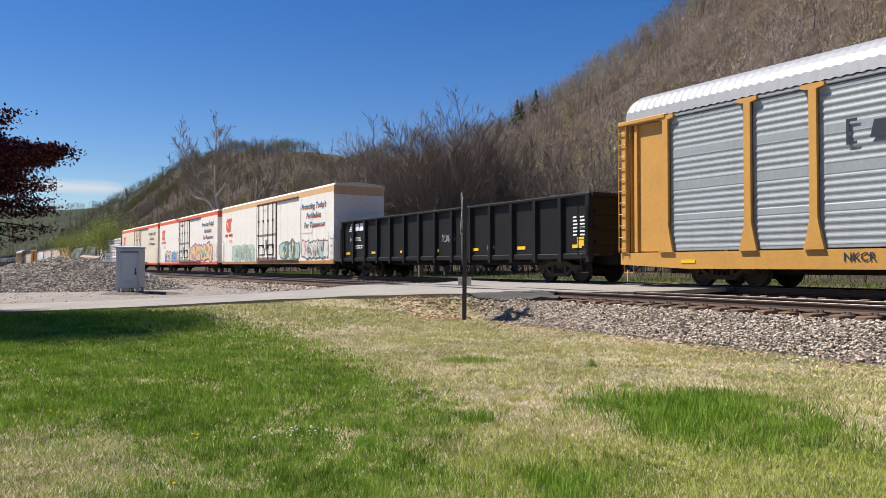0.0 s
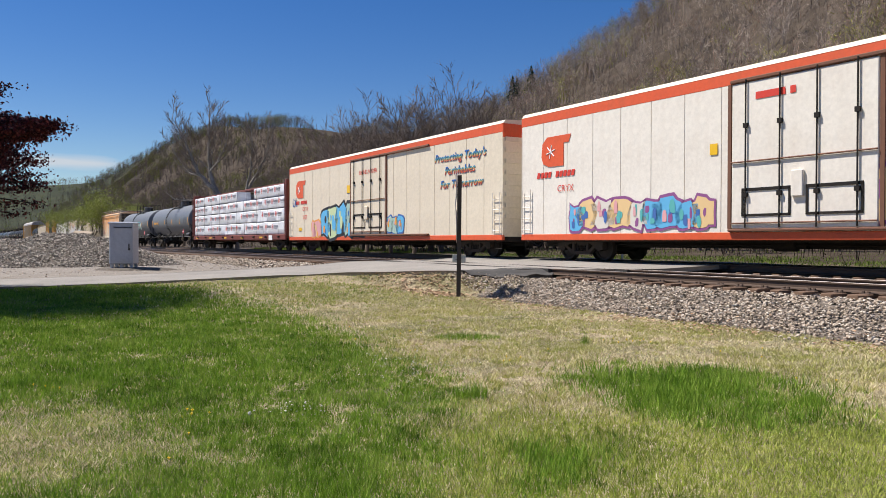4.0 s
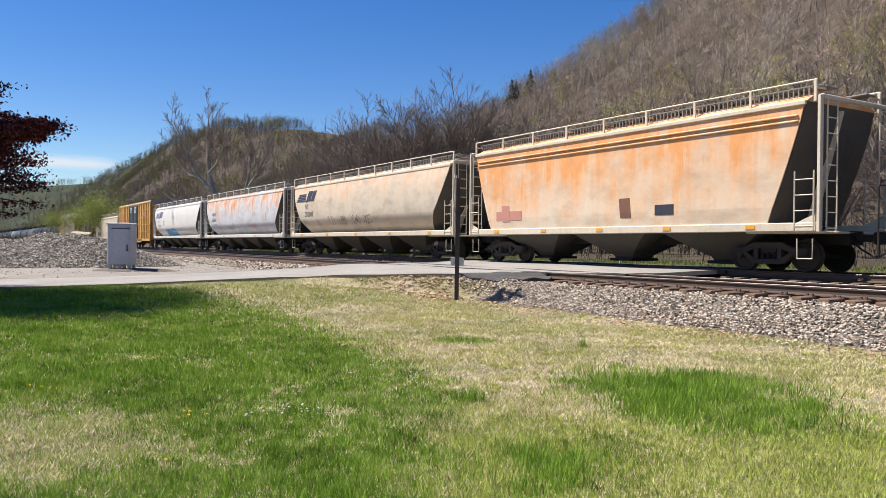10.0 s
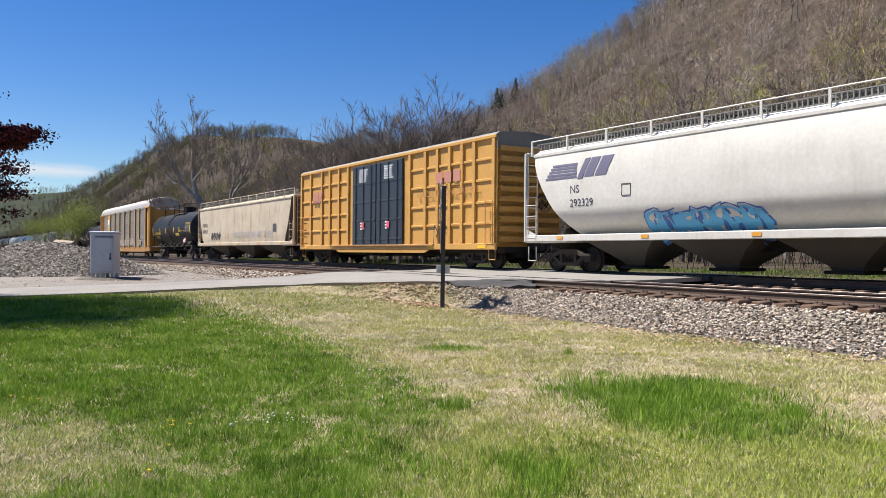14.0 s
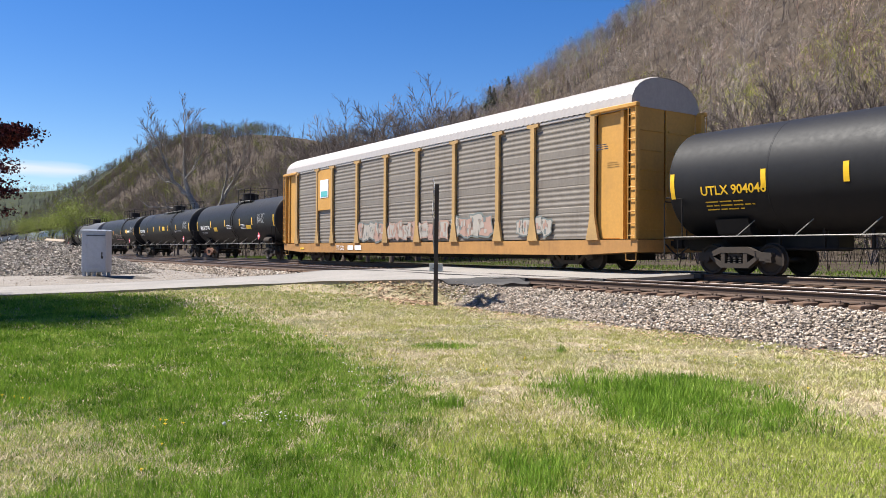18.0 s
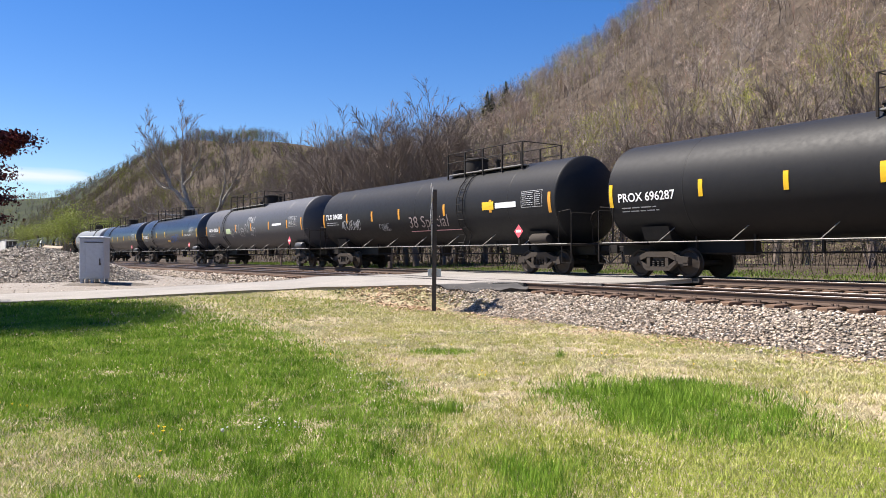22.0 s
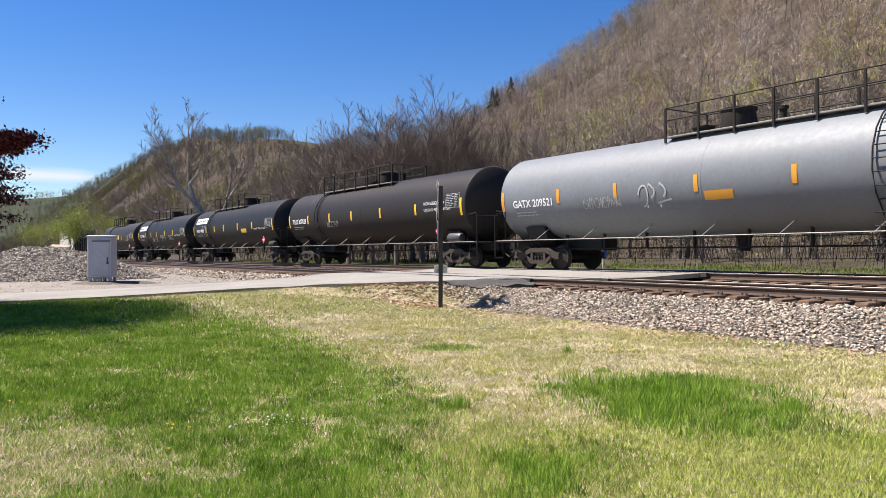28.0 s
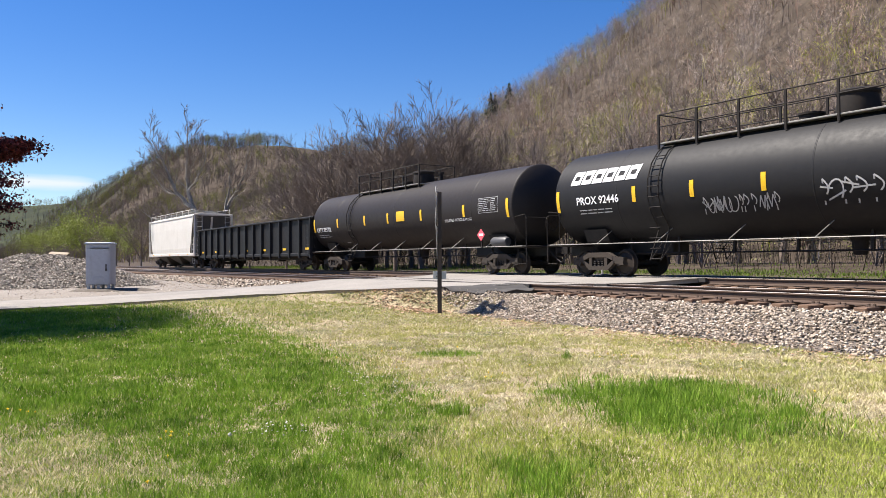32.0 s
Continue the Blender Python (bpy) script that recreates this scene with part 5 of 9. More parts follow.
def woods(name, mat, label, seed, leafy, share, patch_from):
    """Trees over the hillside; patch_from gathers them in drifts."""
    g = np.random.default_rng(seed)
    P, Q, S = [], [], []
    for n, q0, q1, p0, p1, s0, s1 in ((7600, -270, 150, 58, 275, 8, 13), (4600, -620, -270, 52, 275, 9, 14), (7500, -1250, -620, 40, 290, 11, 17), (1800, -1900, -1250, 40, 290, 13, 19)):
        k = int(n * share)
        P.append(p0 + (p1 - p0) * g.uniform(0, 1, k) ** 1.1), Q.append(g.uniform(q0, q1, k)), S.append(g.uniform(s0, s1, k))
    p, q, s = np.concatenate(P), np.concatenate(Q), np.concatenate(S)
    x, y = p * NX + q * UX, p * NY + q * UY
    k = int(2600 * share)
    fx, fy = g.uniform(-2300, -500, k), g.uniform(1500, 2350, k)
    x, y, s = np.concatenate([x, fx]), np.concatenate([y, fy]), np.concatenate([s, g.uniform(20, 30, k)])
    q_ = x * UX + y * UY
    drift = ripple(x, y, 0.055) + 0.6 * ripple(y, x, 0.13) + 0.25 * g.normal(size=len(x))
    keep = (drift > np.where((q_ < -260) & leafy, patch_from - 0.45, patch_from - 0.15 * leafy)) & (np.abs(np.arctan2(x, y)) < 0.82)
    x, y, s = x[keep], y[keep], s[keep]
    p, q = x * NX + y * NY, x * UX + y * UY
    z = ground_z(p, q)
    temps = [wood_template(seed * 10 + j, leafy) for j in range(6)] + [wood_template(seed * 10 + j, leafy, True) for j in range(6, 12)]
    out = []
    which = g.integers(0, 6, len(x)) + np.where(q < -560, 6, 0)
    turn = g.uniform(0, 6.28, len(x))
    for j in range(12):
        m = which == j
        t = temps[j]
        c, sn = np.cos(turn[m])[:, None, None], np.sin(turn[m])[:, None, None]
        sc = s[m][:, None, None]
        X = (t[None, :, :, 0] * c - t[None, :, :, 1] * sn) * sc + x[m][:, None, None]
        Y = (t[None, :, :, 0] * sn + t[None, :, :, 1] * c) * sc + y[m][:, None, None]
        Z = t[None, :, :, 2] * sc + z[m][:, None, None] - 0.3
        out.append(np.stack([X, Y, Z], -1).reshape(-1, 3))
    v = np.concatenate(out)
    return tagged(soup(name, v, np.arange(len(v)).reshape(-1, 3), mat), label, "woodland", kind="stuff")


def m_wood(name, stops):
    m = material(name, stops[0][1], 0.95, spec=0.1)
    n = Nodes(m)
    crowns = n.ramp(n.noise(0.10, 2, 0.5), [(0.38, stops[0][1]), (0.5, stops[1][1]), (0.62, stops[-1][1])])
    tone = n.mix(0.6, n.ramp(n.island(), stops), n.mix(0.35, crowns, n.ramp(n.noise(0.02, 4, 0.6), [(0.35, stops[0][1]), (0.65, stops[-1][1])])))
    # woods farther up the valley: the slope's dimmer light put into the colour
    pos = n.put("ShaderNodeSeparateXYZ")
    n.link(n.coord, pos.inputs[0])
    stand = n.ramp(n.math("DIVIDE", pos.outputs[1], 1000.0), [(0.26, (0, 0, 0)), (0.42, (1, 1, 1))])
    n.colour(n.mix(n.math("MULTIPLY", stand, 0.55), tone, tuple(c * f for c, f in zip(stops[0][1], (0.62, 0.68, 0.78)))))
    return m


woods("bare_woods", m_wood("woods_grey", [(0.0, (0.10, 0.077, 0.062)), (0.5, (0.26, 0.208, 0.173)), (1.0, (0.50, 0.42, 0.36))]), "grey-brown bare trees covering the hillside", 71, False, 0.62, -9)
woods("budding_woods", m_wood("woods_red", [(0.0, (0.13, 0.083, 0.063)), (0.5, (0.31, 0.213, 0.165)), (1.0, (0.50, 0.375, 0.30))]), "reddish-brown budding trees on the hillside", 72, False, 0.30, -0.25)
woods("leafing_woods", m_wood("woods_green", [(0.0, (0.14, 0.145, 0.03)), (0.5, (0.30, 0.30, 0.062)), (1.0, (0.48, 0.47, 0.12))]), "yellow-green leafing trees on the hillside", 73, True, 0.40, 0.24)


def conifer(d, h, seed):
    """A dark fir on the hill's shoulder, d metres away along a bearing."""
    g = random.Random(seed)
    ob = tagged(new("conifer"), "dark green conifer standing above bare woods", "tree", "conifers on the ridge")
    part("trunk", Mesh().lathe([(-0.5, 0.2), (h * 0.5, 0.12), (h, 0.02)], "z", 6), M_bark, ob)
    m = Mesh()
    for k in range(26):
        z = h * (0.12 + 0.86 * k / 26)
        r = (1 - k / 26) * h * 0.30 + 0.2
        for j in range(7):
            a = 6.283 * j / 7 + g.uniform(0, 6.28)
            rr = r * g.uniform(0.7, 1.2)
            c, s = math.cos(a), math.sin(a)
            m.add([(0, 0, z + 0.2), (c * rr * 0.6 - s * 0.35, s * rr * 0.6 + c * 0.35, z - 0.1), (c * rr, s * rr, z - 0.45 + g.uniform(-0.2, 0.3)), (c * rr * 0.6 + s * 0.35, s * rr * 0.6 - c * 0.35, z - 0.1)], [(0, 1, 2, 3)])
    part("crown", m, M_conifer, ob)
    return ob


M_conifer = m_leaf("conifer_needles", [(0.0, (0.012, 0.030, 0.012)), (1.0, (0.04, 0.075, 0.025))])
for k, (bx, by, dist, h) in enumerate(((0.0604, 0.9976, 292, 10.5), (0.0846, 0.9974, 290, 11.0), (0.066, 0.9976, 295, 9.0))):
    t = conifer(dist, h, 400 + k)
    t.matrix_basis = pose(bx * dist, by * dist, ground_at(bx * dist, by * dist))

# ---- the train ----
M_black = worn("black_paint", (0.012, 0.012, 0.013), (0.05, 0.042, 0.035), 0.35, 0.55)
M_tank_black = worn("tank_black", (0.0145, 0.0145, 0.016), (0.03, 0.028, 0.027), 0.3, 0.52, bump=0.015)
M_tank_brown = worn("tank_brown_black", (0.023, 0.0195, 0.0185), (0.04, 0.033, 0.03), 0.3, 0.52, bump=0.015)
M_tank_navy = worn("tank_navy", (0.013, 0.0175, 0.030), (0.035, 0.035, 0.04), 0.25, 0.34, bump=0.015)
M_tank_slate = worn("tank_slate", (0.060, 0.060, 0.066), (0.05, 0.045, 0.045), 0.35, 0.5, bump=0.04)
M_tank_grey = worn("tank_grey", (0.128, 0.139, 0.157), (0.11, 0.105, 0.10), 0.3, 0.5, bump=0.04)
M_tank_pale = worn("tank_pale_grey", (0.160, 0.174, 0.192), (0.10, 0.095, 0.088), 0.5, 0.55, bump=0.03)
M_iron = worn("dirty_iron", (0.020, 0.018, 0.017), (0.05, 0.034, 0.024), 0.6, 0.75)
M_rusty = worn("rusty_iron", (0.17, 0.075, 0.045), (0.07, 0.045, 0.035), 0.6, 0.85)
M_truck = worn("truck_grime", (0.050, 0.042, 0.036), (0.10, 0.07, 0.05), 0.6, 0.85)
M_wheel = worn("wheel_steel", (0.034, 0.029, 0.026), (0.075, 0.05, 0.036), 0.6, 0.6)
for m_ in (M_tank_black, M_tank_brown, M_black, M_iron, M_truck, M_wheel):
    m_.node_tree.nodes["Principled BSDF"].inputs["Specular IOR Level"].default_value = 0.18
for m_ in (M_tank_black, M_tank_brown):
    m_.node_tree.nodes["Principled BSDF"].inputs["Specular IOR Level"].default_value = 0.2
M_yellow = worn("rack_yellow", (0.55, 0.285, 0.06), (0.24, 0.13, 0.05), 0.4, 0.55)
M_box_yellow = worn("boxcar_yellow", (0.56, 0.30, 0.07), (0.20, 0.10, 0.04), 0.4, 0.5)
M_reflector = material("reflector_yellow", (0.80, 0.48, 0.02), 0.4)
M_reflector_old = material("reflector_orange", (0.66, 0.30, 0.03), 0.5)
M_galv = worn("galvanised_panel", (0.31, 0.34, 0.355), (0.15, 0.14, 0.125), 0.45, 0.5, 0.12)
M_galv_old = worn("weathered_panel", (0.235, 0.205, 0.17), (0.10, 0.07, 0.05), 0.75, 0.55, 0.2)
M_roof = worn("roof_sheet", (0.37, 0.375, 0.38), (0.28, 0.265, 0.245), 0.35, 0.42, 0.25)
M_roof_old = worn("roof_sheet_old", (0.42, 0.385, 0.36), (0.24, 0.2, 0.17), 0.5, 0.5, 0.15)
M_yellow_old = worn("rack_yellow_faded", (0.44, 0.27, 0.10), (0.15, 0.09, 0.05), 0.75, 0.65)
M_white = material("white_lettering", (0.8, 0.8, 0.8), 0.5)
M_dark = material("dark_lettering", (0.03, 0.03, 0.045), 0.5)
M_red = material("red_lettering", (0.62, 0.05, 0.03), 0.5)
M_orange = worn("orange_red_band", (0.70, 0.10, 0.03), (0.30, 0.12, 0.06), 0.3, 0.5)
M_faded_orange = worn("faded_orange_band", (0.66, 0.40, 0.19), (0.35, 0.2, 0.1), 0.45, 0.6)
M_cream = worn("cream_side", (0.72, 0.635, 0.50), (0.42, 0.33, 0.24), 0.28, 0.5)
M_cream_old = worn("stained_cream_side", (0.79, 0.745, 0.67), (0.45, 0.32, 0.22), 0.32, 0.55)
M_sill_cream = worn("stained_cream_sill", (0.60, 0.52, 0.40), (0.30, 0.20, 0.12), 0.55, 0.55)
M_teal_paint = material("teal_paint", (0.10, 0.42, 0.42), 0.5)
M_maroon = worn("centre_beam_maroon", (0.17, 0.035, 0.025), (0.09, 0.04, 0.03), 0.5, 0.6)
M_door_blue = worn("door_blue_black", (0.018, 0.024, 0.038), (0.08, 0.07, 0.06), 0.3, 0.4)
M_pink = material("placard_red", (0.72, 0.10, 0.13), 0.5)
M_white_hopper = worn("hopper_white", (0.60, 0.57, 0.52), (0.28, 0.24, 0.19), 0.45, 0.5)
M_tan_hopper = worn("hopper_tan", (0.54, 0.45, 0.33), (0.20, 0.14, 0.085), 0.85, 0.55)
M_grating = worn("walkway_grating", (0.22, 0.215, 0.2), (0.12, 0.09, 0.07), 0.5, 0.6, 0.3)


def rusted(name, base, rust, low, high, dirt=(0.12, 0.09, 0.065), gain=1.0, veil=0.0):
    """Old paint with rust that runs down from the roof."""
    m = worn(name, base)
    n = Nodes(m)
    pos = n.put("ShaderNodeSeparateXYZ")
    n.link(n.coord, pos.inputs[0])
    down = n.ramp(n.math("DIVIDE", pos.outputs[2], 5.0), [(low, (0, 0, 0)), (high, (1, 1, 1))])
    blotch = n.ramp(n.noise(0.55, 7, 0.68), [(0.38, (0, 0, 0)), (0.68, (1, 1, 1))])
    runs = n.ramp(n.noise(1.0, 5, 0.65, n.scaled(3.2, 3.2, 0.22)), [(0.36, (0, 0, 0)), (0.62, (1, 1, 1))])
    mask = n.math("MULTIPLY", n.math("MULTIPLY", blotch, runs), n.math("ADD", n.math("MULTIPLY", down, 0.9), 0.12))
    wash = n.math("MULTIPLY", n.math("MULTIPLY", down, veil), n.ramp(n.noise(0.8, 6, 0.6, n.scaled(1.6, 1.6, 0.5)), [(0.3, (0.25,) * 3), (0.65, (1, 1, 1))]))
    mask = n.math("MINIMUM", n.math("ADD", n.math("MULTIPLY", mask, gain), wash), 0.95)
    tone = n.mix(n.noise(2.5, 5, 0.6), rust, tuple(min(1, c * 1.7) for c in rust))
    grime = n.math("MULTIPLY", n.ramp(n.noise(0.9, 6, 0.65, n.scaled(1, 1, 1.6)), [(0.45, (0, 0, 0)), (0.8, (1, 1, 1))]), 0.55)
    n.colour(n.mix(mask, n.mix(grime, base, dirt), tone))
    return m


M_hopper_rust = rusted("hopper_rusted_white", (0.62, 0.54, 0.42), (0.50, 0.215, 0.065), 0.18, 0.72, gain=1.6, veil=0.75)
M_hopper_ns = rusted("hopper_rusted_tan", (0.54, 0.46, 0.35), (0.46, 0.21, 0.08), 0.5, 0.9, gain=1.4, veil=0.12)
M_hopper_grey = rusted("hopper_rusted_grey", (0.50, 0.515, 0.53), (0.40, 0.165, 0.045), 0.48, 0.84, gain=3.2)

SHARED = {}


def once(key, make):
    if key not in SHARED:
        SHARED[key] = make()
    return SHARED[key]


def flat(y):
    return lambda z: y


def round_side(r, zc):
    return lambda z: -math.sqrt(max(0.01, r * r - (z - zc) ** 2))


def lettering(words, size, material, parent, x, z, side, lift=0.008, slant=0.0, wide=1.0, name="lettering", label="", bold=0.0):
    """Words on a car's side; side gives the depth of its surface at a height."""
    key = (words, slant, bold)
    if key not in SHARED:
        cu = bpy.data.curves.new("words", "FONT")
        cu.body, cu.shear, cu.resolution_u, cu.offset = words, slant, 3, bold
        ob = bpy.data.objects.new("words", cu)
        me = ob.to_mesh()
        SHARED[key] = ([tuple(v.co) for v in me.vertices], [tuple(f.vertices) for f in me.polygons])
        ob.to_mesh_clear()
        bpy.data.objects.remove(ob)
        bpy.data.curves.remove(cu)
    vs, fs = SHARED[key]
    m = Mesh()
    m.add([(x + a * size * wide, side(z + b * size) - lift, z + b * size) for a, b, c in vs], fs)
    return part(name, m, material, parent, label)


def bars(parent, x, z, w, h, rows, side, material, lift=0.008, name="small_print", gap=0.45):
    """Rows of small print that cannot be read, as plain bars."""
    rng = random.Random(int(x * 100) + rows)
    m = Mesh()
    for k in range(rows):
        zz, a = z - k * h, x
        end = x + w * rng.uniform(0.7, 1.0)
        while a < end:
            b = min(end, a + h * rng.uniform(1.5, 4))
            m.add([(a, side(zz) - lift, zz), (b, side(zz) - lift, zz), (b, side(zz + h * gap) - lift, zz + h * gap), (a, side(zz + h * gap) - lift, zz + h * gap)], [(0, 1, 2, 3)])
            a = b + h * 0.5
    return part(name, m, material, parent)


def patch(parent, name, x0, x1, z0, z1, side, material, lift=0.01, slant=0.0, label=""):
    """A thin plate or painted patch that follows the side."""
    m, n = Mesh(), 5
    v = []
    for k in range(n):
        z = z0 + (z1 - z0) * k / (n - 1)
        d = slant * (z - z0)
        v += [(x0 + d, side(z) - lift, z), (x1 + d, side(z) - lift, z), (x1 + d, side(z) - lift + 0.006, z), (x0 + d, side(z) - lift + 0.006, z)]
    f = []
    for k in range(n - 1):
        for i in range(4):
            f.append((4 * k + i, 4 * k + (i + 1) % 4, 4 * k + 4 + (i + 1) % 4, 4 * k + 4 + i))
    f += [(3, 2, 1, 0), tuple(4 * (n - 1) + i for i in range(4))]
    return part(name, m.add(v, f), material, parent, label)


def blob(m, x, z, w, h, side, lift, rng, n=14, jag=0.22):
    pts = []
    for k in range(n):
        a = 2 * math.pi * k / n
        r = 1 + rng.uniform(-jag, jag)
        ca, sa = math.cos(a), math.sin(a)
        ex = math.copysign(abs(ca) ** 0.6, ca) * w / 2 * r
        ez = math.copysign(abs(sa) ** 0.6, sa) * h / 2 * r
        pts.append((x + ex, z + ez))
    m.add([(x, side(z) - lift, z)] + [(a, side(b) - lift, b) for a, b in pts], [(0, 1 + k, 1 + (k + 1) % n) for k in range(n)])


def graffiti(parent, x0, x1, z0, z1, side, edge, fills, accents, seed, step=0.75):
    """Sprayed block letters that cannot be read: each an outline with its fill and flecks."""
    rng = random.Random(seed)
    h = z1 - z0
    x = x0 + h * 0.35
    deep = parent.parent is not None
    while x < x1 - h * 0.2:
        w, hh = h * rng.uniform(0.6, 0.95), h * rng.uniform(0.8, 1.0)
        z = (z0 + z1) / 2 + rng.uniform(-0.06, 0.06) * h
        state = rng.randrange(10 ** 6)
        m = Mesh()
        blob(m, x, z, w * 1.16, hh * 1.10, side, 0.008, random.Random(state))
        letter = part("graffiti_letter", m, edge, parent)
        m = Mesh()
        blob(m, x, z, w, hh * 0.92, side, 0.013, random.Random(state))
        part("graffiti_fill", m, fills[rng.randrange(len(fills))], letter)
        for k in range(4):
            m = Mesh()
            blob(m, x + rng.uniform(-0.25, 0.25) * w, z + rng.uniform(-0.3, 0.3) * hh, w * rng.uniform(0.1, 0.26), hh * rng.uniform(0.15, 0.45), side, 0.018 + 0.002 * k, rng, 8)
            part("graffiti_fleck", m, accents[rng.randrange(len(accents))] if k else edge, letter)
        x += w * step


def scrawl(parent, x0, x1, z, h, side, material, seed, width=0.035, lift=0.016):
    """A sprayed line of strokes that cannot be read."""
    rng = random.Random(seed)
    strokes, x = [], x0
    while x < x1:
        w, lean = h * rng.uniform(0.4, 0.8), h * rng.uniform(0.0, 0.2)
        kind = rng.randrange(3)
        if kind == 0:       # a loop left open
            a0, turn = rng.uniform(0, 6.28), rng.uniform(3.6, 5.8)
            line = [(x + w * 0.45 * math.cos(a0 + turn * k / 9), z + h * 0.45 * math.sin(a0 + turn * k / 9)) for k in range(10)]
        elif kind == 1:     # a zigzag
            line = [(x + w * (k / 4 - 0.4), z + h * (0.5 if k % 2 else -0.5) * rng.uniform(0.5, 1.0)) for k in range(5)]
        else:               # an upright with a hook
            line = [(x - w * 0.3, z - h * 0.5)] + [(x - w * 0.3 + w * 0.5 * math.sin(a * 0.5), z + h * (0.5 - 0.12 * a)) for a in range(6)]
        strokes.append([(a + lean * (b - z) / h, b) for a, b in line])
        if rng.random() < 0.4:
            strokes.append([(x - w * 0.5, z + h * rng.uniform(-0.4, 0.4)), (x + w * 0.6, z + h * rng.uniform(-0.4, 0.4))])
        x += w * 0.8
    m = Mesh()
    for pts in strokes:
        for (a, b), (c, d) in zip(pts, pts[1:]):
            L = math.hypot(c - a, d - b) or 1
            u, v = -(d - b) / L * width / 2, (c - a) / L * width / 2
            q = [(a + u, b + v), (c + u, d + v), (c - u, d - v), (a - u, b - v)]
            m.add([(e, side(t) - lift, t) for e, t in q], [(0, 1, 2, 3)])
    return part("graffiti_line", m, material, parent)


P_marker_white = material("marker_white", (0.42, 0.42, 0.42), 0.6)
P_black = material("spray_black", (0.025, 0.025, 0.03), 0.6)
P_dull = material("spray_faded", (0.36, 0.325, 0.28), 0.7)
P_dull_rose = material("spray_faded_rose", (0.36, 0.23, 0.18), 0.7)
P_slate = material("spray_slate", (0.16, 0.18, 0.17), 0.6)
P_lilac = material("spray_lilac", (0.42, 0.30, 0.55), 0.6)
P_sky = material("spray_sky_blue", (0.11, 0.42, 0.70), 0.6)
P_deep = material("spray_deep_blue", (0.05, 0.14, 0.40), 0.6)
P_lime = material("spray_pale_green", (0.52, 0.62, 0.36), 0.6)
P_sage = material("spray_sage_green", (0.36, 0.50, 0.44), 0.6)
P_peach = material("spray_peach", (0.74, 0.52, 0.26), 0.6)
P_rose = material("spray_rose", (0.68, 0.34, 0.36), 0.6)
P_plum = material("spray_plum", (0.26, 0.08, 0.24), 0.6)
P_pale = material("spray_pale", (0.66, 0.62, 0.56), 0.6)
P_flame = material("spray_orange", (0.76, 0.34, 0.07), 0.6)


# ---- running gear ----
def wheelset_mesh():
    half = [(-1.07, 0.001), (-1.07, 0.10), (-0.94, 0.10), (-0.93, 0.075), (-0.81, 0.085), (-0.795, 0.14), (-0.765, 0.33), (-0.80, 0.355), (-0.805, 0.405), (-0.70, 0.425), (-0.69, 0.455), (-0.665, 0.455), (-0.66, 0.36), (-0.70, 0.33), (-0.70, 0.12), (-0.66, 0.085)]
    return Mesh().lathe(half + [(-a, r) for a, r in reversed(half)], "y", 16).data("wheelset", M_wheel, True)


def side_frame_mesh():
    m = Mesh()
    top = [(-1.12, 0.50), (-1.10, 0.60), (-0.72, 0.62), (-0.40, 0.76), (0.40, 0.76), (0.72, 0.62), (1.10, 0.60), (1.12, 0.50), (0.70, 0.48), (0.38, 0.60), (-0.38, 0.60), (-0.70, 0.48)]
    low = [(-0.80, 0.50), (-0.42, 0.20), (0.42, 0.20), (0.80, 0.50), (0.66, 0.52), (0.36, 0.32), (-0.36, 0.32), (-0.66, 0.52)]
    m.prism(top, -0.09, 0.09).prism(low, -0.08, 0.08)
    for s in (-1, 1):
        m.box(s * 0.34 - 0.06, s * 0.34 + 0.06, -0.08, 0.08, 0.28, 0.64)
        m.box(s * 0.93 - 0.17, s * 0.93 + 0.17, -0.10, 0.10, 0.40, 0.53)
        m.prism([(s * 1.02 - 0.10, 0.36), (s * 1.02 + 0.10, 0.36), (s * 1.02 + 0.08, 0.44), (s * 1.02 - 0.08, 0.44)], -0.10, 0.10)
    return m.data("side_frame", M_truck)


def spring_mesh():
    prof = [(0.30, 0.001)] + [(0.30 + 0.03 * j, 0.075 if j % 2 else 0.055) for j in range(8)] + [(0.51, 0.001)]
    return Mesh().lathe(prof, "z", 6).data("spring", M_iron)


def bolster_mesh():
    return Mesh().loft([[(-0.22, y, z - 0.17), (0.22, y, z - 0.17), (0.22, y, z), (-0.22, y, z)] for y, z in ((-1.02, 0.64), (-0.5, 0.72), (0.5, 0.72), (1.02, 0.64))]).lathe([(0.6, 0.001), (0.6, 0.22), (0.78, 0.22), (0.78, 0.001)], "z", 14).data("truck", M_truck)


WHEELS = {-1: [], 1: []}


def truck(car, x):
    base = part("truck", once("bolster", bolster_mesh), None, car, at=pose(x, 0, 0))
    for s in (-1, 1):
        part("side_frame", once("side_frame", side_frame_mesh), None, base, at=pose(0, s * 1.0, 0))
        for k in (-1, 0, 1):
            part("spring", once("springs", spring_mesh), None, base, at=pose(k * 0.17, s * 1.0, 0))
        WHEELS[s].append(part("wheelset", once("wheelset", wheelset_mesh), None, base, at=pose(s * 0.885, 0, 0.42)))
    return base


def coupler(car, x, s, reach=0.75):
    m = Mesh().block(min(x, x + s * reach), max(x, x + s * reach), -0.09, 0.09, 0.78, 0.96)
    m.block(x + s * reach - 0.16, x + s * reach + 0.16, -0.16, 0.16, 0.72, 1.02)
    part("coupler", m, M_iron, car)
    part("air_hose", Mesh().tube([(x, -0.3, 0.85), (x + s * 0.3, -0.32, 0.6), (x + s * 0.6, -0.3, 0.42), (x + s * reach, -0.22, 0.45)], 0.025), M_black, car)


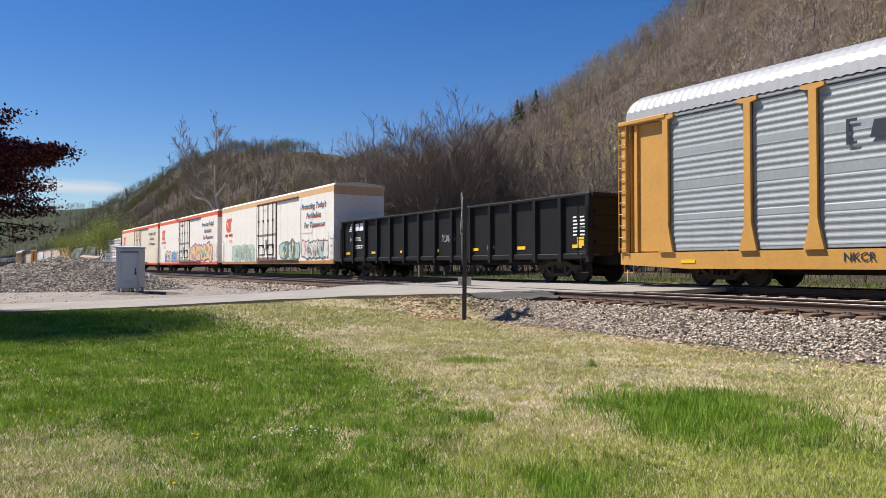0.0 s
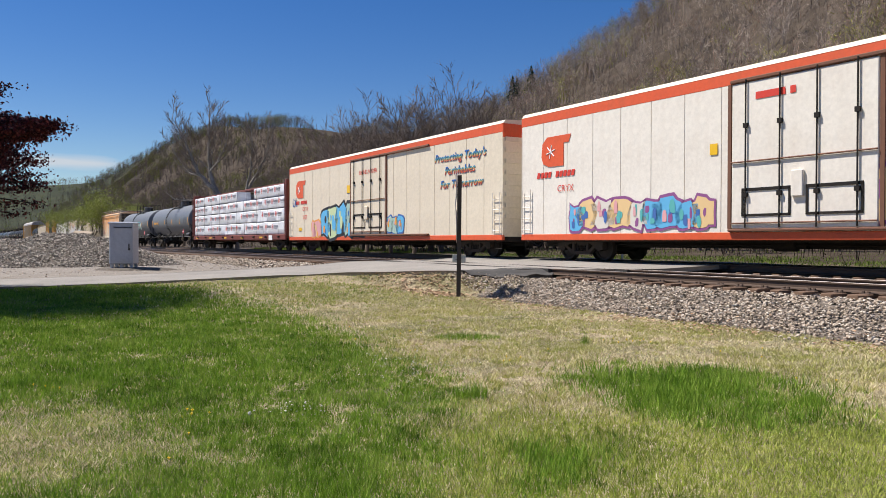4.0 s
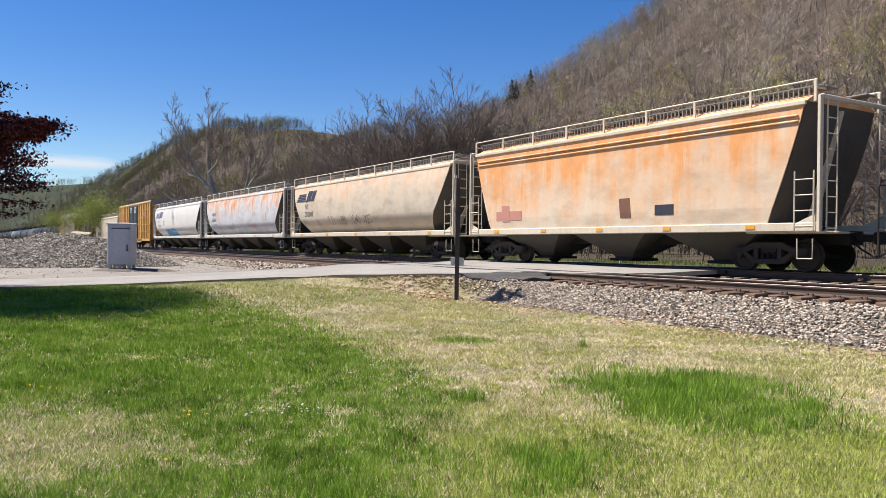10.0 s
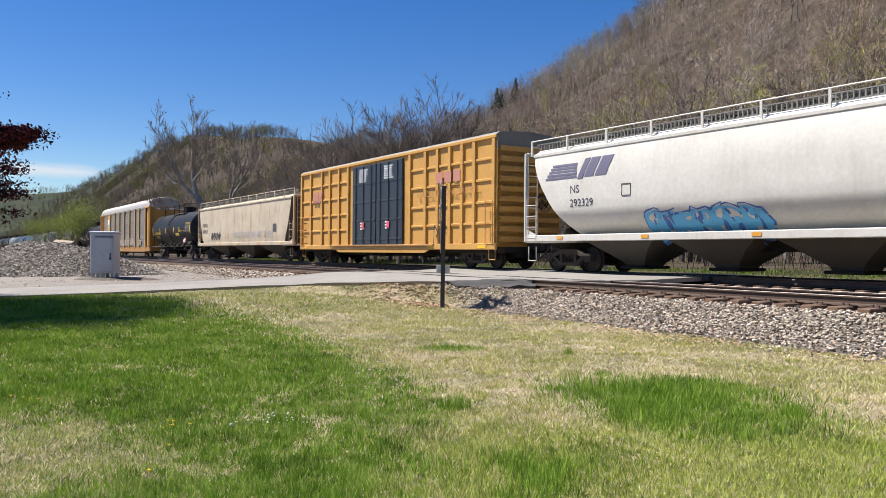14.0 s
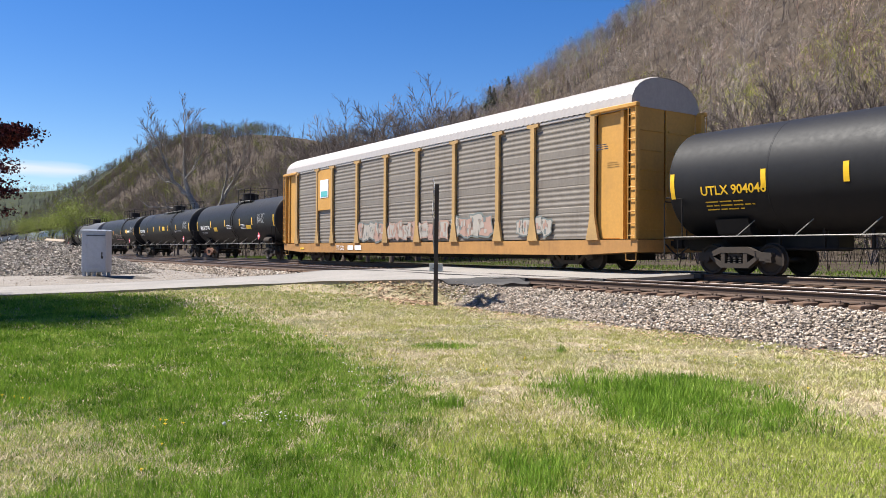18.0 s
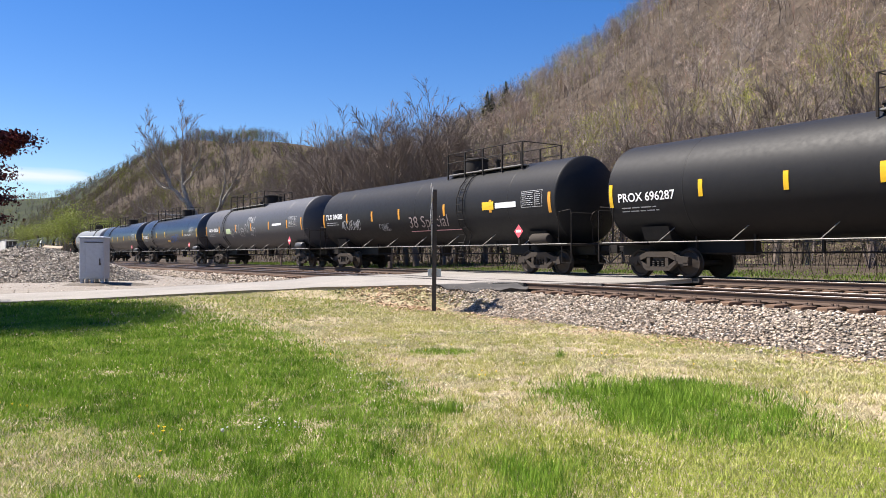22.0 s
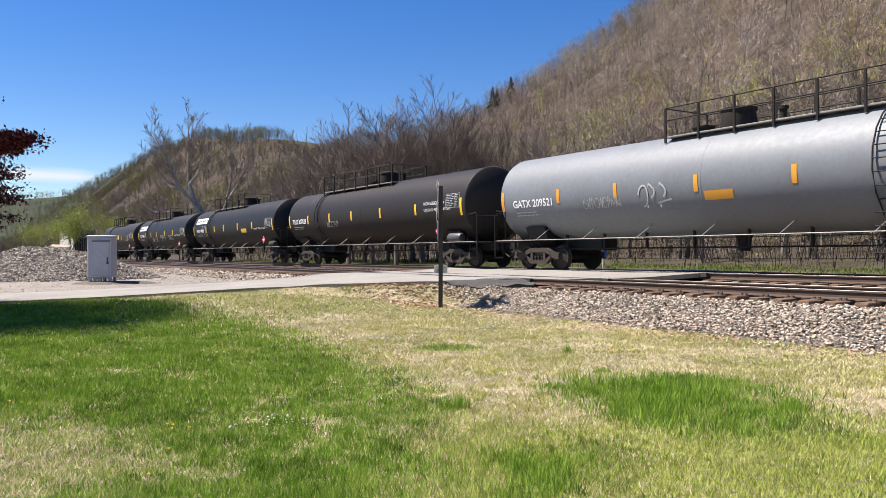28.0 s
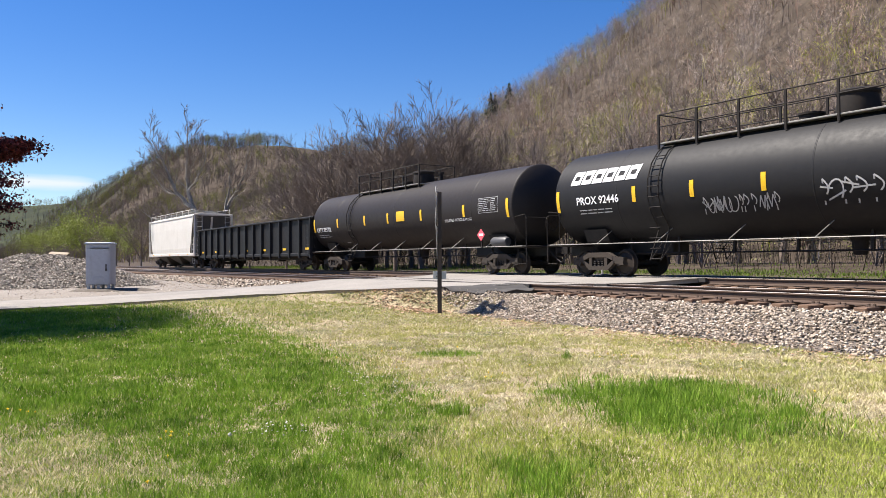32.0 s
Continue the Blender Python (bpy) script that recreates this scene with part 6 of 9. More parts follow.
def under_gear(car, h, z=0.95):
    """Brake cylinder, reservoir and rods under the frame."""
    part("brake_rod", Mesh().tube([(-h + 3, 0.35, 0.62), (h - 3, 0.35, 0.62)], 0.02), M_iron, car)
    part("train_pipe", Mesh().tube([(-h + 0.6, -0.55, z - 0.2), (h - 0.6, -0.55, z - 0.2)], 0.025), M_iron, car)
    part("air_reservoir", Mesh().lathe([(0.8, 0.001), (0.84, 0.16), (0.95, 0.2), (1.7, 0.2), (1.82, 0.16), (1.86, 0.001)], "x", 14, (0, 0.5, z - 0.22)), M_iron, car, smoothed=True)
    part("brake_cylinder", Mesh().lathe([(-1.6, 0.001), (-1.6, 0.17), (-1.0, 0.17), (-0.95, 0.1), (-0.7, 0.09), (-0.7, 0.001)], "x", 14, (0, -0.45, z - 0.2)), M_iron, car, smoothed=True)


def ladder(car, x, y, z0, z1, material, w=0.42, along=True, step=0.34, name="ladder"):
    """Stiles and rungs; along: it lies in the side's plane, else in the end's."""
    m = Mesh()
    dx, dy = (w / 2, 0) if along else (0, w / 2)
    for s in (-1, 1):
        m.tube([(x + s * dx, y + s * dy, z0), (x + s * dx, y + s * dy, z1)], 0.02)
    z = z0 + 0.1
    while z < z1:
        m.tube([(x - dx, y - dy, z), (x + dx, y + dy, z)], 0.014)
        z += step
    return part(name, m, material, car)


def stirrup(car, x, s, y, material=None):
    part("sill_step", Mesh().tube([(x - 0.2, y, 0.85), (x - 0.2, y, 0.36), (x + 0.2, y, 0.36), (x + 0.2, y, 0.85)], 0.018), material or M_iron, car)


def brake_wheel(car, x, y, z):
    m = Mesh()
    ring = [(x, y + 0.28 * math.cos(a), z + 0.28 * math.sin(a)) for a in [2 * math.pi * k / 16 for k in range(17)]]
    m.tube(ring, 0.018)
    for k in range(4):
        a = math.pi * k / 4
        m.tube([(x, y - 0.28 * math.cos(a), z - 0.28 * math.sin(a)), (x, y + 0.28 * math.cos(a), z + 0.28 * math.sin(a))], 0.012)
    part("brake_wheel", m, M_iron, car)


# ---- auto rack ----
def corrugated(w, z0, z1, seed):
    """A side panel with bands of pressed ridges and smooth bands between."""
    m, prof, z = Mesh(), [], z0
    bands = [(0.02, 0.22), (0.27, 0.45), (0.52, 0.70), (0.76, 0.97)]
    n = 132
    for k in range(n + 1):
        f = k / n
        inside = any(a <= f <= b for a, b in bands)
        prof.append((0.019 * (0.5 - 0.5 * math.cos(2 * math.pi * k / 6)) if inside else 0.012, z0 + (z1 - z0) * f))
    v, f = [], []
    for d, z in prof:
        v += [(-w / 2, -d, z), (w / 2, -d, z)]
    for k in range(n):
        f.append((2 * k, 2 * k + 1, 2 * k + 3, 2 * k + 2))
    b = len(v)
    v += [(-w / 2, 0.03, z0), (w / 2, 0.03, z0), (-w / 2, 0.03, z1), (w / 2, 0.03, z1)]
    f += [(b + 1, b, b + 2, b + 3)]
    return m.add(v, f)


def auto_rack(label, panel_mat, roof_mat, old):
    car = tagged(new("auto_rack_car"), label, "railcar", "cars of the freight train")
    h, y = 13.6, 1.52
    part("deck_sill", Mesh().prism([(-h, 0.98), (-h, 0.62), (-h + 2.6, 0.50), (h - 2.6, 0.50), (h, 0.62), (h, 0.98)], -y - 0.03, y + 0.03), M_yellow if not old else M_rack_sill, car)
    part("centre_sill", Mesh().box(-h + 1, h - 1, -0.4, 0.4, 0.35, 0.6), M_iron, car)
    posts = [-13.35, -11.72, -8.94, -7.1, -4.29, -1.47, 1.29, 4.08, 6.91, 8.89, 11.78, 13.35]
    for s in (-1, 1):
        for a, b in zip(posts[1:-2], posts[2:-1]):
            w = round(b - a - 0.22, 2)
            me = once(("rack", w, old), lambda: corrugated(w, 1.02, 4.90, 1).data("side_panel", panel_mat))
            part("side_panel", me, None, car, at=pose((a + b) / 2, s * (y - 0.03), 0, 0, 0, 0 if s < 0 else 180))
        for x in posts[1:-1]:
            o = [(x - 0.27, 0.98), (x + 0.27, 0.98), (x + 0.20, 1.25), (x + 0.10, 1.75), (x + 0.10, 4.86), (x + 0.30, 4.90), (x + 0.30, 5.0), (x - 0.30, 5.0), (x - 0.30, 4.90), (x - 0.10, 4.86), (x - 0.10, 1.75), (x - 0.20, 1.25)]
            part("side_post", Mesh().prism(o, s * (y + 0.005), s * (y + 0.10)), M_yellow_old if old else M_yellow, car)
        for e in (-1, 1):
            part("corner_panel", Mesh().block(min(e * 11.85, e * 13.0), max(e * 11.85, e * 13.0), *sorted((s * (y - 0.16), s * (y - 0.06))), 1.0, 4.92, 0.03).box(*sorted((e * 12.9, e * 13.02)), *sorted((s * (y - 0.16), s * (y + 0.02))), 1.0, 4.9), M_yellow, car)
            part("corner_post", Mesh().block(min(e * 13.3, e * 13.58), max(e * 13.3, e * 13.58), *sorted((s * (y - 0.1), s * (y + 0.06))), 0.98, 5.0, 0.03), M_yellow, car)
            part("corner_beam", Mesh().block(min(e * 11.7, e * 13.62), max(e * 11.7, e * 13.62), *sorted((s * (y - 0.05), s * (y + 0.13))), 4.93, 5.06, 0.02), M_yellow, car)
            ladder(car, e * 13.44, s * (y + 0.11), 1.0, 4.9, M_yellow, 0.30, True, 0.36)
            stirrup(car, e * 13.3, e, s * 1.5, M_yellow)
        part("eave_rail", Mesh().block(-h + 0.3, h - 0.3, *sorted((s * (y - 0.08), s * (y + 0.02))), 4.92, 5.03), roof_mat, car)
    # the arched roof in ribbed sheets
    def arch(x, lift):
        return [(x, 1.56 * math.cos(a), 5.02 + lift + 0.98 * math.sin(a) ** 0.8) for a in [math.pi * k / 14 for k in range(15)]]
    sheets = 26
    for k in range(sheets):
        x0 = -h + 0.25 + (2 * h - 0.5) * k / sheets
        w = (2 * h - 0.5) / sheets
        def roof_sheet():
            m, rings = Mesh(), []
            for j in range(9):
                rings.append(arch(w * j / 8, 0.035 if j % 2 else 0.0))
            return m.loft(rings, closed=False, caps=False).data("roof_sheet", roof_mat)
        part("roof_sheet", once(("roof", old), roof_sheet), None, car, at=pose(x0, 0, 0))
    for e in (-1, 1):
        ring = [(e * (h - 0.3), y2, z2) for _, y2, z2 in arch(0, -0.02)]
        m = Mesh().add(ring + [(e * (h - 0.3), 0, 5.0)], [(k, k + 1, 15) for k in range(14)])
        m.add([(a[0] + e * 0.05, a[1], a[2]) for a in ring] + [(e * (h - 0.25), 0, 5.0)], [(k, k + 1, 15) for k in range(14)])
        part("roof_end", m, roof_mat, car)
        for s in (-1, 1):
            m = Mesh().block(min(e * 13.25, e * 13.32), max(e * 13.25, e * 13.32), *sorted((s * 0.04, s * 1.42)), 1.0, 5.05, 0.02)
            door = part("end_door", m, M_yellow, car)
            for k in range(6):
                part("door_rib", Mesh().box(min(e * 13.32, e * 13.36), max(e * 13.32, e * 13.36), *sorted((s * 0.1, s * 1.36)), 1.3 + k * 0.6, 1.36 + k * 0.6), M_yellow, door)
        truck(car, e * 10.2)
        coupler(car, e * h, e, 0.75)
    under_gear(car, h, 0.9)
    side = flat(-y - 0.035)
    patch(car, "reflector", -11.2, -10.7, 0.66, 0.76, side, M_reflector)
    bars(car, 12.05, 3.9, 0.6, 0.07, 3, flat(-y + 0.06 - 0.23 + 0.0), M_dark)
    return car


M_rack_sill = worn("rack_sill_rusty", (0.42, 0.21, 0.06), (0.12, 0.06, 0.03), 0.75, 0.65)


def first_rack():
    car = auto_rack("auto rack car with clean galvanised panels and yellow posts", M_galv, M_roof, False)
    side = flat(-1.55)
    for a, b in ((-6.3, 1), (-2.6, -1)):
        part("bracket_mark", Mesh().box(a, a + b * 0.08, -1.557, -1.551, 3.4, 4.0).box(a + b * 0.08, a + b * 0.26, -1.557, -1.551, 3.93, 4.0).box(a + b * 0.08, a + b * 0.26, -1.557, -1.551, 3.4, 3.47), M_dark, car)
    for k in range(3):
        patch(car, "brand_block", -5.75 + k * 0.98, -5.0 + k * 0.98, 3.5, 3.9, side, M_dark, 0.006, 0.25)
    lettering("NKCR", 0.28, M_dark, car, -6.4, 0.70, flat(-1.56), bold=0.015)
    bars(car, -4.0, 0.68, 3.0, 0.4, 1, flat(-1.56), M_dark, gap=0.7)
    scrawl(car, -12.7, -12.3, 4.0, 0.9, flat(-1.40), P_marker_white, 3, 0.04)
    return car


def second_rack():
    car = auto_rack("auto rack car with weathered brown-grey panels, yellow posts and graffiti", M_galv_old, M_roof_old, True)
    side = flat(-1.56)
    patch(car, "sign_board", -8.85, -7.2, 2.75, 4.88, flat(-1.58), M_yellow, 0.01)
    patch(car, "sign_panel", -8.5, -7.5, 3.4, 4.35, flat(-1.60), M_white, 0.01)
    patch(car, "sign_stripe", -8.4, -7.6, 3.45, 3.75, flat(-1.612), M_teal_paint, 0.008)
    graffiti(car, -4.2, -1.4, 1.1, 2.0, side, P_slate, [P_dull, P_dull_rose], [P_dull], 11)
    graffiti(car, -1.2, 3.8, 1.1, 1.85, side, P_dull_rose, [P_dull_rose, P_dull], [P_dull, P_dull_rose], 12)
    graffiti(car, 3.9, 6.6, 1.1, 2.0, side, P_slate, [P_dull, P_dull_rose], [P_dull], 13)
    graffiti(car, 8.0, 9.8, 1.15, 1.75, side, P_slate, [P_dull], [P_dull_rose], 14)
    for x in (12.0, ):
        patch(car, "notice", x + 0.1, x + 0.75, 3.0, 3.35, flat(-1.40), M_reflector)
        patch(car, "notice", x + 0.1, x + 0.75, 2.1, 2.35, flat(-1.40), M_reflector)
    lettering("TTGX", 0.34, M_white, car, -6.6, 0.62, flat(-1.56))
    bars(car, -5.3, 0.64, 1.6, 0.32, 1, flat(-1.56), M_white, gap=0.7)
    return car


# ---- gondola ----
def gondola(label, half, detail):
    car = tagged(new("gondola_car"), label, "railcar", "cars of the freight train")
    h, top = half, 3.02
    for s in (-1, 1):
        part("side_sheet", Mesh().box(-h, h, *sorted((s * 1.46, s * 1.48)), 0.92, top - 0.05), M_black, car)
        part("top_chord", Mesh().block(-h, h, *sorted((s * 1.42, s * 1.62)), top - 0.12, top, 0.03), M_black, car)
        part("side_sill", Mesh().block(-h, h, *sorted((s * 1.40, s * 1.56)), 0.80, 1.0, 0.03), M_black, car)
        n = 15
        for k in range(n):
            x = -h + 0.12 + (2 * h - 0.24) * k / (n - 1)
            me = once("gondola_post", lambda: Mesh().prism([(-0.11, 0), (0.11, 0), (0.08, -0.14), (-0.08, -0.14)], 0.70, 2.92, "z").data("side_post", M_black))
            part("side_post", me, None, car, at=pose(x, s * 1.48, 0, 0, 0, 0 if s < 0 else 180))
    part("floor_plate", Mesh().box(-h, h, -1.46, 1.46, 0.92, 1.0), M_rusty, car)
    part("centre_sill", Mesh().box(-h, h, -0.35, 0.35, 0.6, 0.92), M_black, car)
    for e in (-1, 1):
        m = Mesh().box(*sorted((e * h, e * (h - 0.03))), -1.46, 1.46, 0.9, top - 0.05).block(*sorted((e * (h - 0.06), e * (h + 0.12))), -1.55, 1.55, top - 0.14, top)
        part("end_wall", m, M_black, car)
        for z in (1.3, 1.8, 2.3):
            part("end_rib", Mesh().box(*sorted((e * h, e * (h + 0.09))), -1.4, 1.4, z, z + 0.14), M_black, car)
        for s in (-1, 1):
            ladder(car, e * (h - 0.3), s * 1.66, 0.95, 2.6, M_black, 0.42, True, 0.4)
            stirrup(car, e * (h - 0.3), e, s * 1.55, M_black)
        truck(car, e * (h - 2.2))
        coupler(car, e * h, e, 0.6)
    brake_wheel(car, -h - 0.2, 0.5, 2.4)
    under_gear(car, h, 0.92)
    side = flat(-1.485)
    for k in range(7):
        x = -h + 0.75 + k * (2 * h - 1.5) / 6
        patch(car, "reflector", x - 0.24, x + 0.24, 1.18, 1.30, flat(-1.49), M_reflector)
    if detail:
        for k in range(5):
            patch(car, "brand_stripe", -h + 0.85 + 0.06 * k, -h + 1.2, 2.42 + k * 0.085, 2.47 + k * 0.085, side, M_white)
        for a, b in ((1.55, 2.0), (2.1, 2.75)):
            patch(car, "brand_block", -h + a, -h + b, 2.42, 2.80, side, M_white, 0.008, 0.25)
        lettering("NS 202283", 0.30, M_white, car, -h + 1.0, 1.88, side)
        bars(car, -h + 1.5, 1.6, 1.2, 0.11, 2, side, M_white)
        patch(car, "reflector", h - 0.75, h - 0.4, 1.25, 1.55, side, M_reflector)
        for k in range(2):
            bars(car, h - 0.95 + k * 0.35, 2.2, 0.25, 0.12, 6, side, M_white)
        scrawl(car, 0.6, 1.5, 1.75, 0.35, side, P_marker_white, 5, 0.02)
        bars(car, 3.9, 1.35, 0.6, 0.06, 3, side, M_white)
    return car


# ---- refrigerator cars ----
def reefer(label, skin, band, door_x, seed):
    car = tagged(new("refrigerator_car"), label, "railcar", "cars of the freight train")
    h, y, top = 11.2, 1.58, 5.12
    part("frame", Mesh().box(-h, h, -1.3, 1.3, 0.62, 0.82).box(-h, h, -0.35, 0.35, 0.45, 0.65), M_iron, car)
    part("inner_body", Mesh().box(-h + 0.05, h - 0.05, -y + 0.05, y - 0.05, 0.82, top), skin, car)
    part("roof", Mesh().loft([[(x, -y - 0.01, top), (x, -y + 0.12, top + 0.14), (x, 0, top + 0.24), (x, y - 0.12, top + 0.14), (x, y + 0.01, top)] for x in (-h, h)]), M_cream, car)
    n = 18
    for s in (-1, 1):
        w = 2 * h / n
        for k in range(n):
            me = once(("reefer_panel", skin.name), lambda: Mesh().block(-w / 2 + 0.006, w / 2 - 0.006, -0.045, 0.0, 0.84, 4.80, 0.008).data("side_panel", skin))
            part("side_panel", me, None, car, at=pose(-h + (k + 0.5) * w, s * (y - 0.045), 0, 0, 0, 0 if s < 0 else 180))
        part("top_band", Mesh().box(-h, h, *sorted((s * (y - 0.05), s * (y + 0.004))), 4.805, top - 0.002), band, car)
        part("side_sill", Mesh().block(-h, h, *sorted((s * (y - 0.10), s * (y + 0.012))), 0.68, 0.90, 0.02), M_orange if band is M_orange else M_rack_sill, car)
    for e in (-1, 1):
        m = Mesh().box(*sorted((e * h, e * (h - 0.05))), -y, y, 0.82, 4.6)
        part("end_wall", m, skin, car)
        for z in np.arange(1.1, 4.5, 0.42):
            part("end_rib", Mesh().box(*sorted((e * h, e * (h + 0.05))), -y + 0.1, y - 0.1, z, z + 0.16), skin, car)
        part("end_band", Mesh().box(*sorted((e * (h + 0.012), e * (h - 0.04))), -y, y, 4.602, top), band, car)
        for s in (-1, 1):
            ladder(car, e * (h - 0.35), s * (y + 0.06), 0.95, 2.5, M_cream_old, 0.46, True, 0.4)
            stirrup(car, e * (h - 0.35), e, s * 1.5)
        truck(car, e * (h - 2.6))
        coupler(car, e * h, e, 0.6)
    brake_wheel(car, h + 0.25, 0.6, 3.0)
    # the plug door with its gear, on both sides
    for s in (-1, 1):
        yy = lambda a, b: sorted((s * (y + a), s * (y + b)))
        c, w = door_x, 1.92
        door = part("plug_door", Mesh().block(c - w, c + w, *yy(-0.02, 0.055), 0.98, 4.78, 0.02), skin, car)
        for k in range(4):
            x = c - w + 0.45 + k * (2 * w - 0.9) / 3
            part("lock_rod", Mesh().tube([(x, s * (y + 0.10), 1.0), (x, s * (y + 0.10), 4.85)], 0.022).box(x - 0.06, x + 0.06, *yy(0.05, 0.13), 1.8, 1.92).box(x - 0.06, x + 0.06, *yy(0.05, 0.13), 3.6, 3.72), M_iron, door)
        for z in (1.12, 2.72):
            part("door_bar", Mesh().tube([(c - w, s * (y + 0.09), z), (c + w, s * (y + 0.09), z)], 0.022), M_rusty, door)
        for k in (-1, 1):
            part("door_recess", Mesh().box(c + k * 0.9 - 0.7, c + k * 0.9 + 0.7, *yy(0.055, 0.075), 1.95, 2.03).box(c + k * 0.9 - 0.7, c + k * 0.9 + 0.7, *yy(0.055, 0.075), 1.3, 1.36).box(c + k * 0.9 - 0.7, c + k * 0.9 - 0.64, *yy(0.055, 0.075), 1.3, 2.03).box(c + k * 0.9 + 0.64, c + k * 0.9 + 0.7, *yy(0.055, 0.075), 1.3, 2.03), M_iron, door)
        part("door_handle", Mesh().block(c - 0.16, c + 0.16, *yy(0.055, 0.14), 1.75, 2.4), skin, door)
        part("door_track", Mesh().block(c - w - 0.05, c + w + 4.1, *yy(0.0, 0.09), 4.80, 4.90, 0.02), M_rusty, car)
        part("door_sill", Mesh().block(c - w - 0.1, c + w + 4.1, *yy(0.0, 0.10), 0.90, 0.98, 0.02), M_rusty, car)
        for k in (-1, 1):
            part("door_frame", Mesh().box(c + k * (w + 0.08) - 0.05, c + k * (w + 0.08) + 0.05, *yy(0.0, 0.05), 0.98, 4.80), M_rusty, car)
    under_gear(car, h, 0.75)
    side = flat(-y - 0.012)
    # logo block, name bars and numbers
    m = Mesh()
    lx, lz = -9.3, 3.75
    outline = [(-0.75, -0.15), (-0.7, 0.3), (-0.45, 0.52), (0.78, 0.52), (0.68, 0.26), (0.42, 0.26), (0.42, -0.52), (-0.35, -0.52), (-0.65, -0.4)]
    m.prism([(lx + a, lz + b) for a, b in outline], -y - 0.018, -y - 0.010)
    logo = part("logo", m, M_orange, car)
    flake = Mesh()
    for k in range(3):
        a = math.pi * k / 3 + 0.3
        dx, dz = 0.25 * math.cos(a), 0.25 * math.sin(a)
        flake.tube([(lx - 0.25 - dx, -y - 0.02, lz - dz), (lx - 0.25 + dx, -y - 0.02, lz + dz)], 0.02, 4)
    part("snowflake", flake, M_white, logo)
    for k in range(10):
        if k != 4:
            patch(car, "name_block", lx - 1.0 + k * 0.2, lx - 0.85 + k * 0.2, 2.86, 3.06, side, M_red, 0.006, 0.25)
    return car, side


def m_slogan():
    """Letters sprayed in bands from blue through yellow to red."""
    m = material("slogan_rainbow", (0.05, 0.2, 0.4), 0.5)
    n = Nodes(m)
    pos = n.put("ShaderNodeSeparateXYZ")
    n.link(n.t.nodes["Texture Coordinate"].outputs["Generated"], pos.inputs[0])
    n.colour(n.ramp(pos.outputs[2], [(0.30, (0.55, 0.10, 0.04)), (0.42, (0.60, 0.40, 0.08)), (0.54, (0.06, 0.34, 0.40)), (0.75, (0.03, 0.13, 0.42))]))
    return m


M_slogan = m_slogan()
M_slogan_edge = material("slogan_edge", (0.05, 0.07, 0.12), 0.5)


def slogan(car, side):
    for words, x, z in (("Protecting Today's", 6.25, 4.02), ("Perishables", 7.05, 3.45), ("For Tomorrow", 6.7, 2.88)):
        lettering(words, 0.48, M_slogan, car, x, z, side, 0.006, 0.25, 1.06, bold=0.012)
        lettering(words, 0.48, M_slogan_edge, car, x + 0.025, z - 0.025, side, 0.003, 0.25, 1.06, bold=0.012)


def reefer_one():
    car, side = reefer("cream refrigerator car with a faded orange top band and green graffiti", M_cream_old, M_faded_orange, -0.25, 1)
    slogan(car, side)
    lettering("JOLIET", 0.24, M_red, car, -0.25 - 0.65, 4.3, flat(-1.64))
    lettering("CRYX", 0.32, M_red, car, -9.2, 2.35, side)
    graffiti(car, -8.4, -2.9, 0.95, 2.1, side, P_sage, [P_sage, P_lime], [P_pale, P_sage, P_rose], 21, 0.55)
    graffiti(car, 2.6, 5.9, 0.95, 2.2, side, P_slate, [P_sage, P_slate], [P_pale, P_sage, P_peach], 22, 0.62)
    graffiti(car, 6.6, 10.8, 0.95, 2.1, side, P_slate, [P_pale, P_sage], [P_pale, P_slate, P_rose], 23, 0.62)
    part('hatch_outline', Mesh().box(6.1, 6.12, -1.600, -1.591, 1.7, 4.3).box(8.0, 8.02, -1.600, -1.591, 1.7, 4.3).box(6.12, 8.0, -1.600, -1.591, 2.55, 2.57), P_dull, car)
    return car


P_teal = M_teal_paint


def reefer_two():
    car, side = reefer("cream refrigerator car with a red top band and large peach graffiti", M_cream_old, M_orange, -0.2, 2)
    slogan(car, side)
    bars(car, -1.4, 4.3, 1.6, 0.26, 1, flat(-1.64), M_red, gap=0.7)
    lettering("CRYX", 0.32, M_red, car, -9.2, 2.35, side)
    graffiti(car, -8.6, -2.4, 0.92, 2.0, side, P_plum, [P_sky, P_pale, P_peach], [P_deep, P_rose, P_teal], 31)
    graffiti(car, 1.2, 10.2, 0.9, 2.45, side, P_plum, [P_peach], [P_plum, P_teal, P_flame, P_peach], 32)
    patch(car, "notice", -2.85, -2.6, 3.0, 3.3, side, M_reflector)
    return car


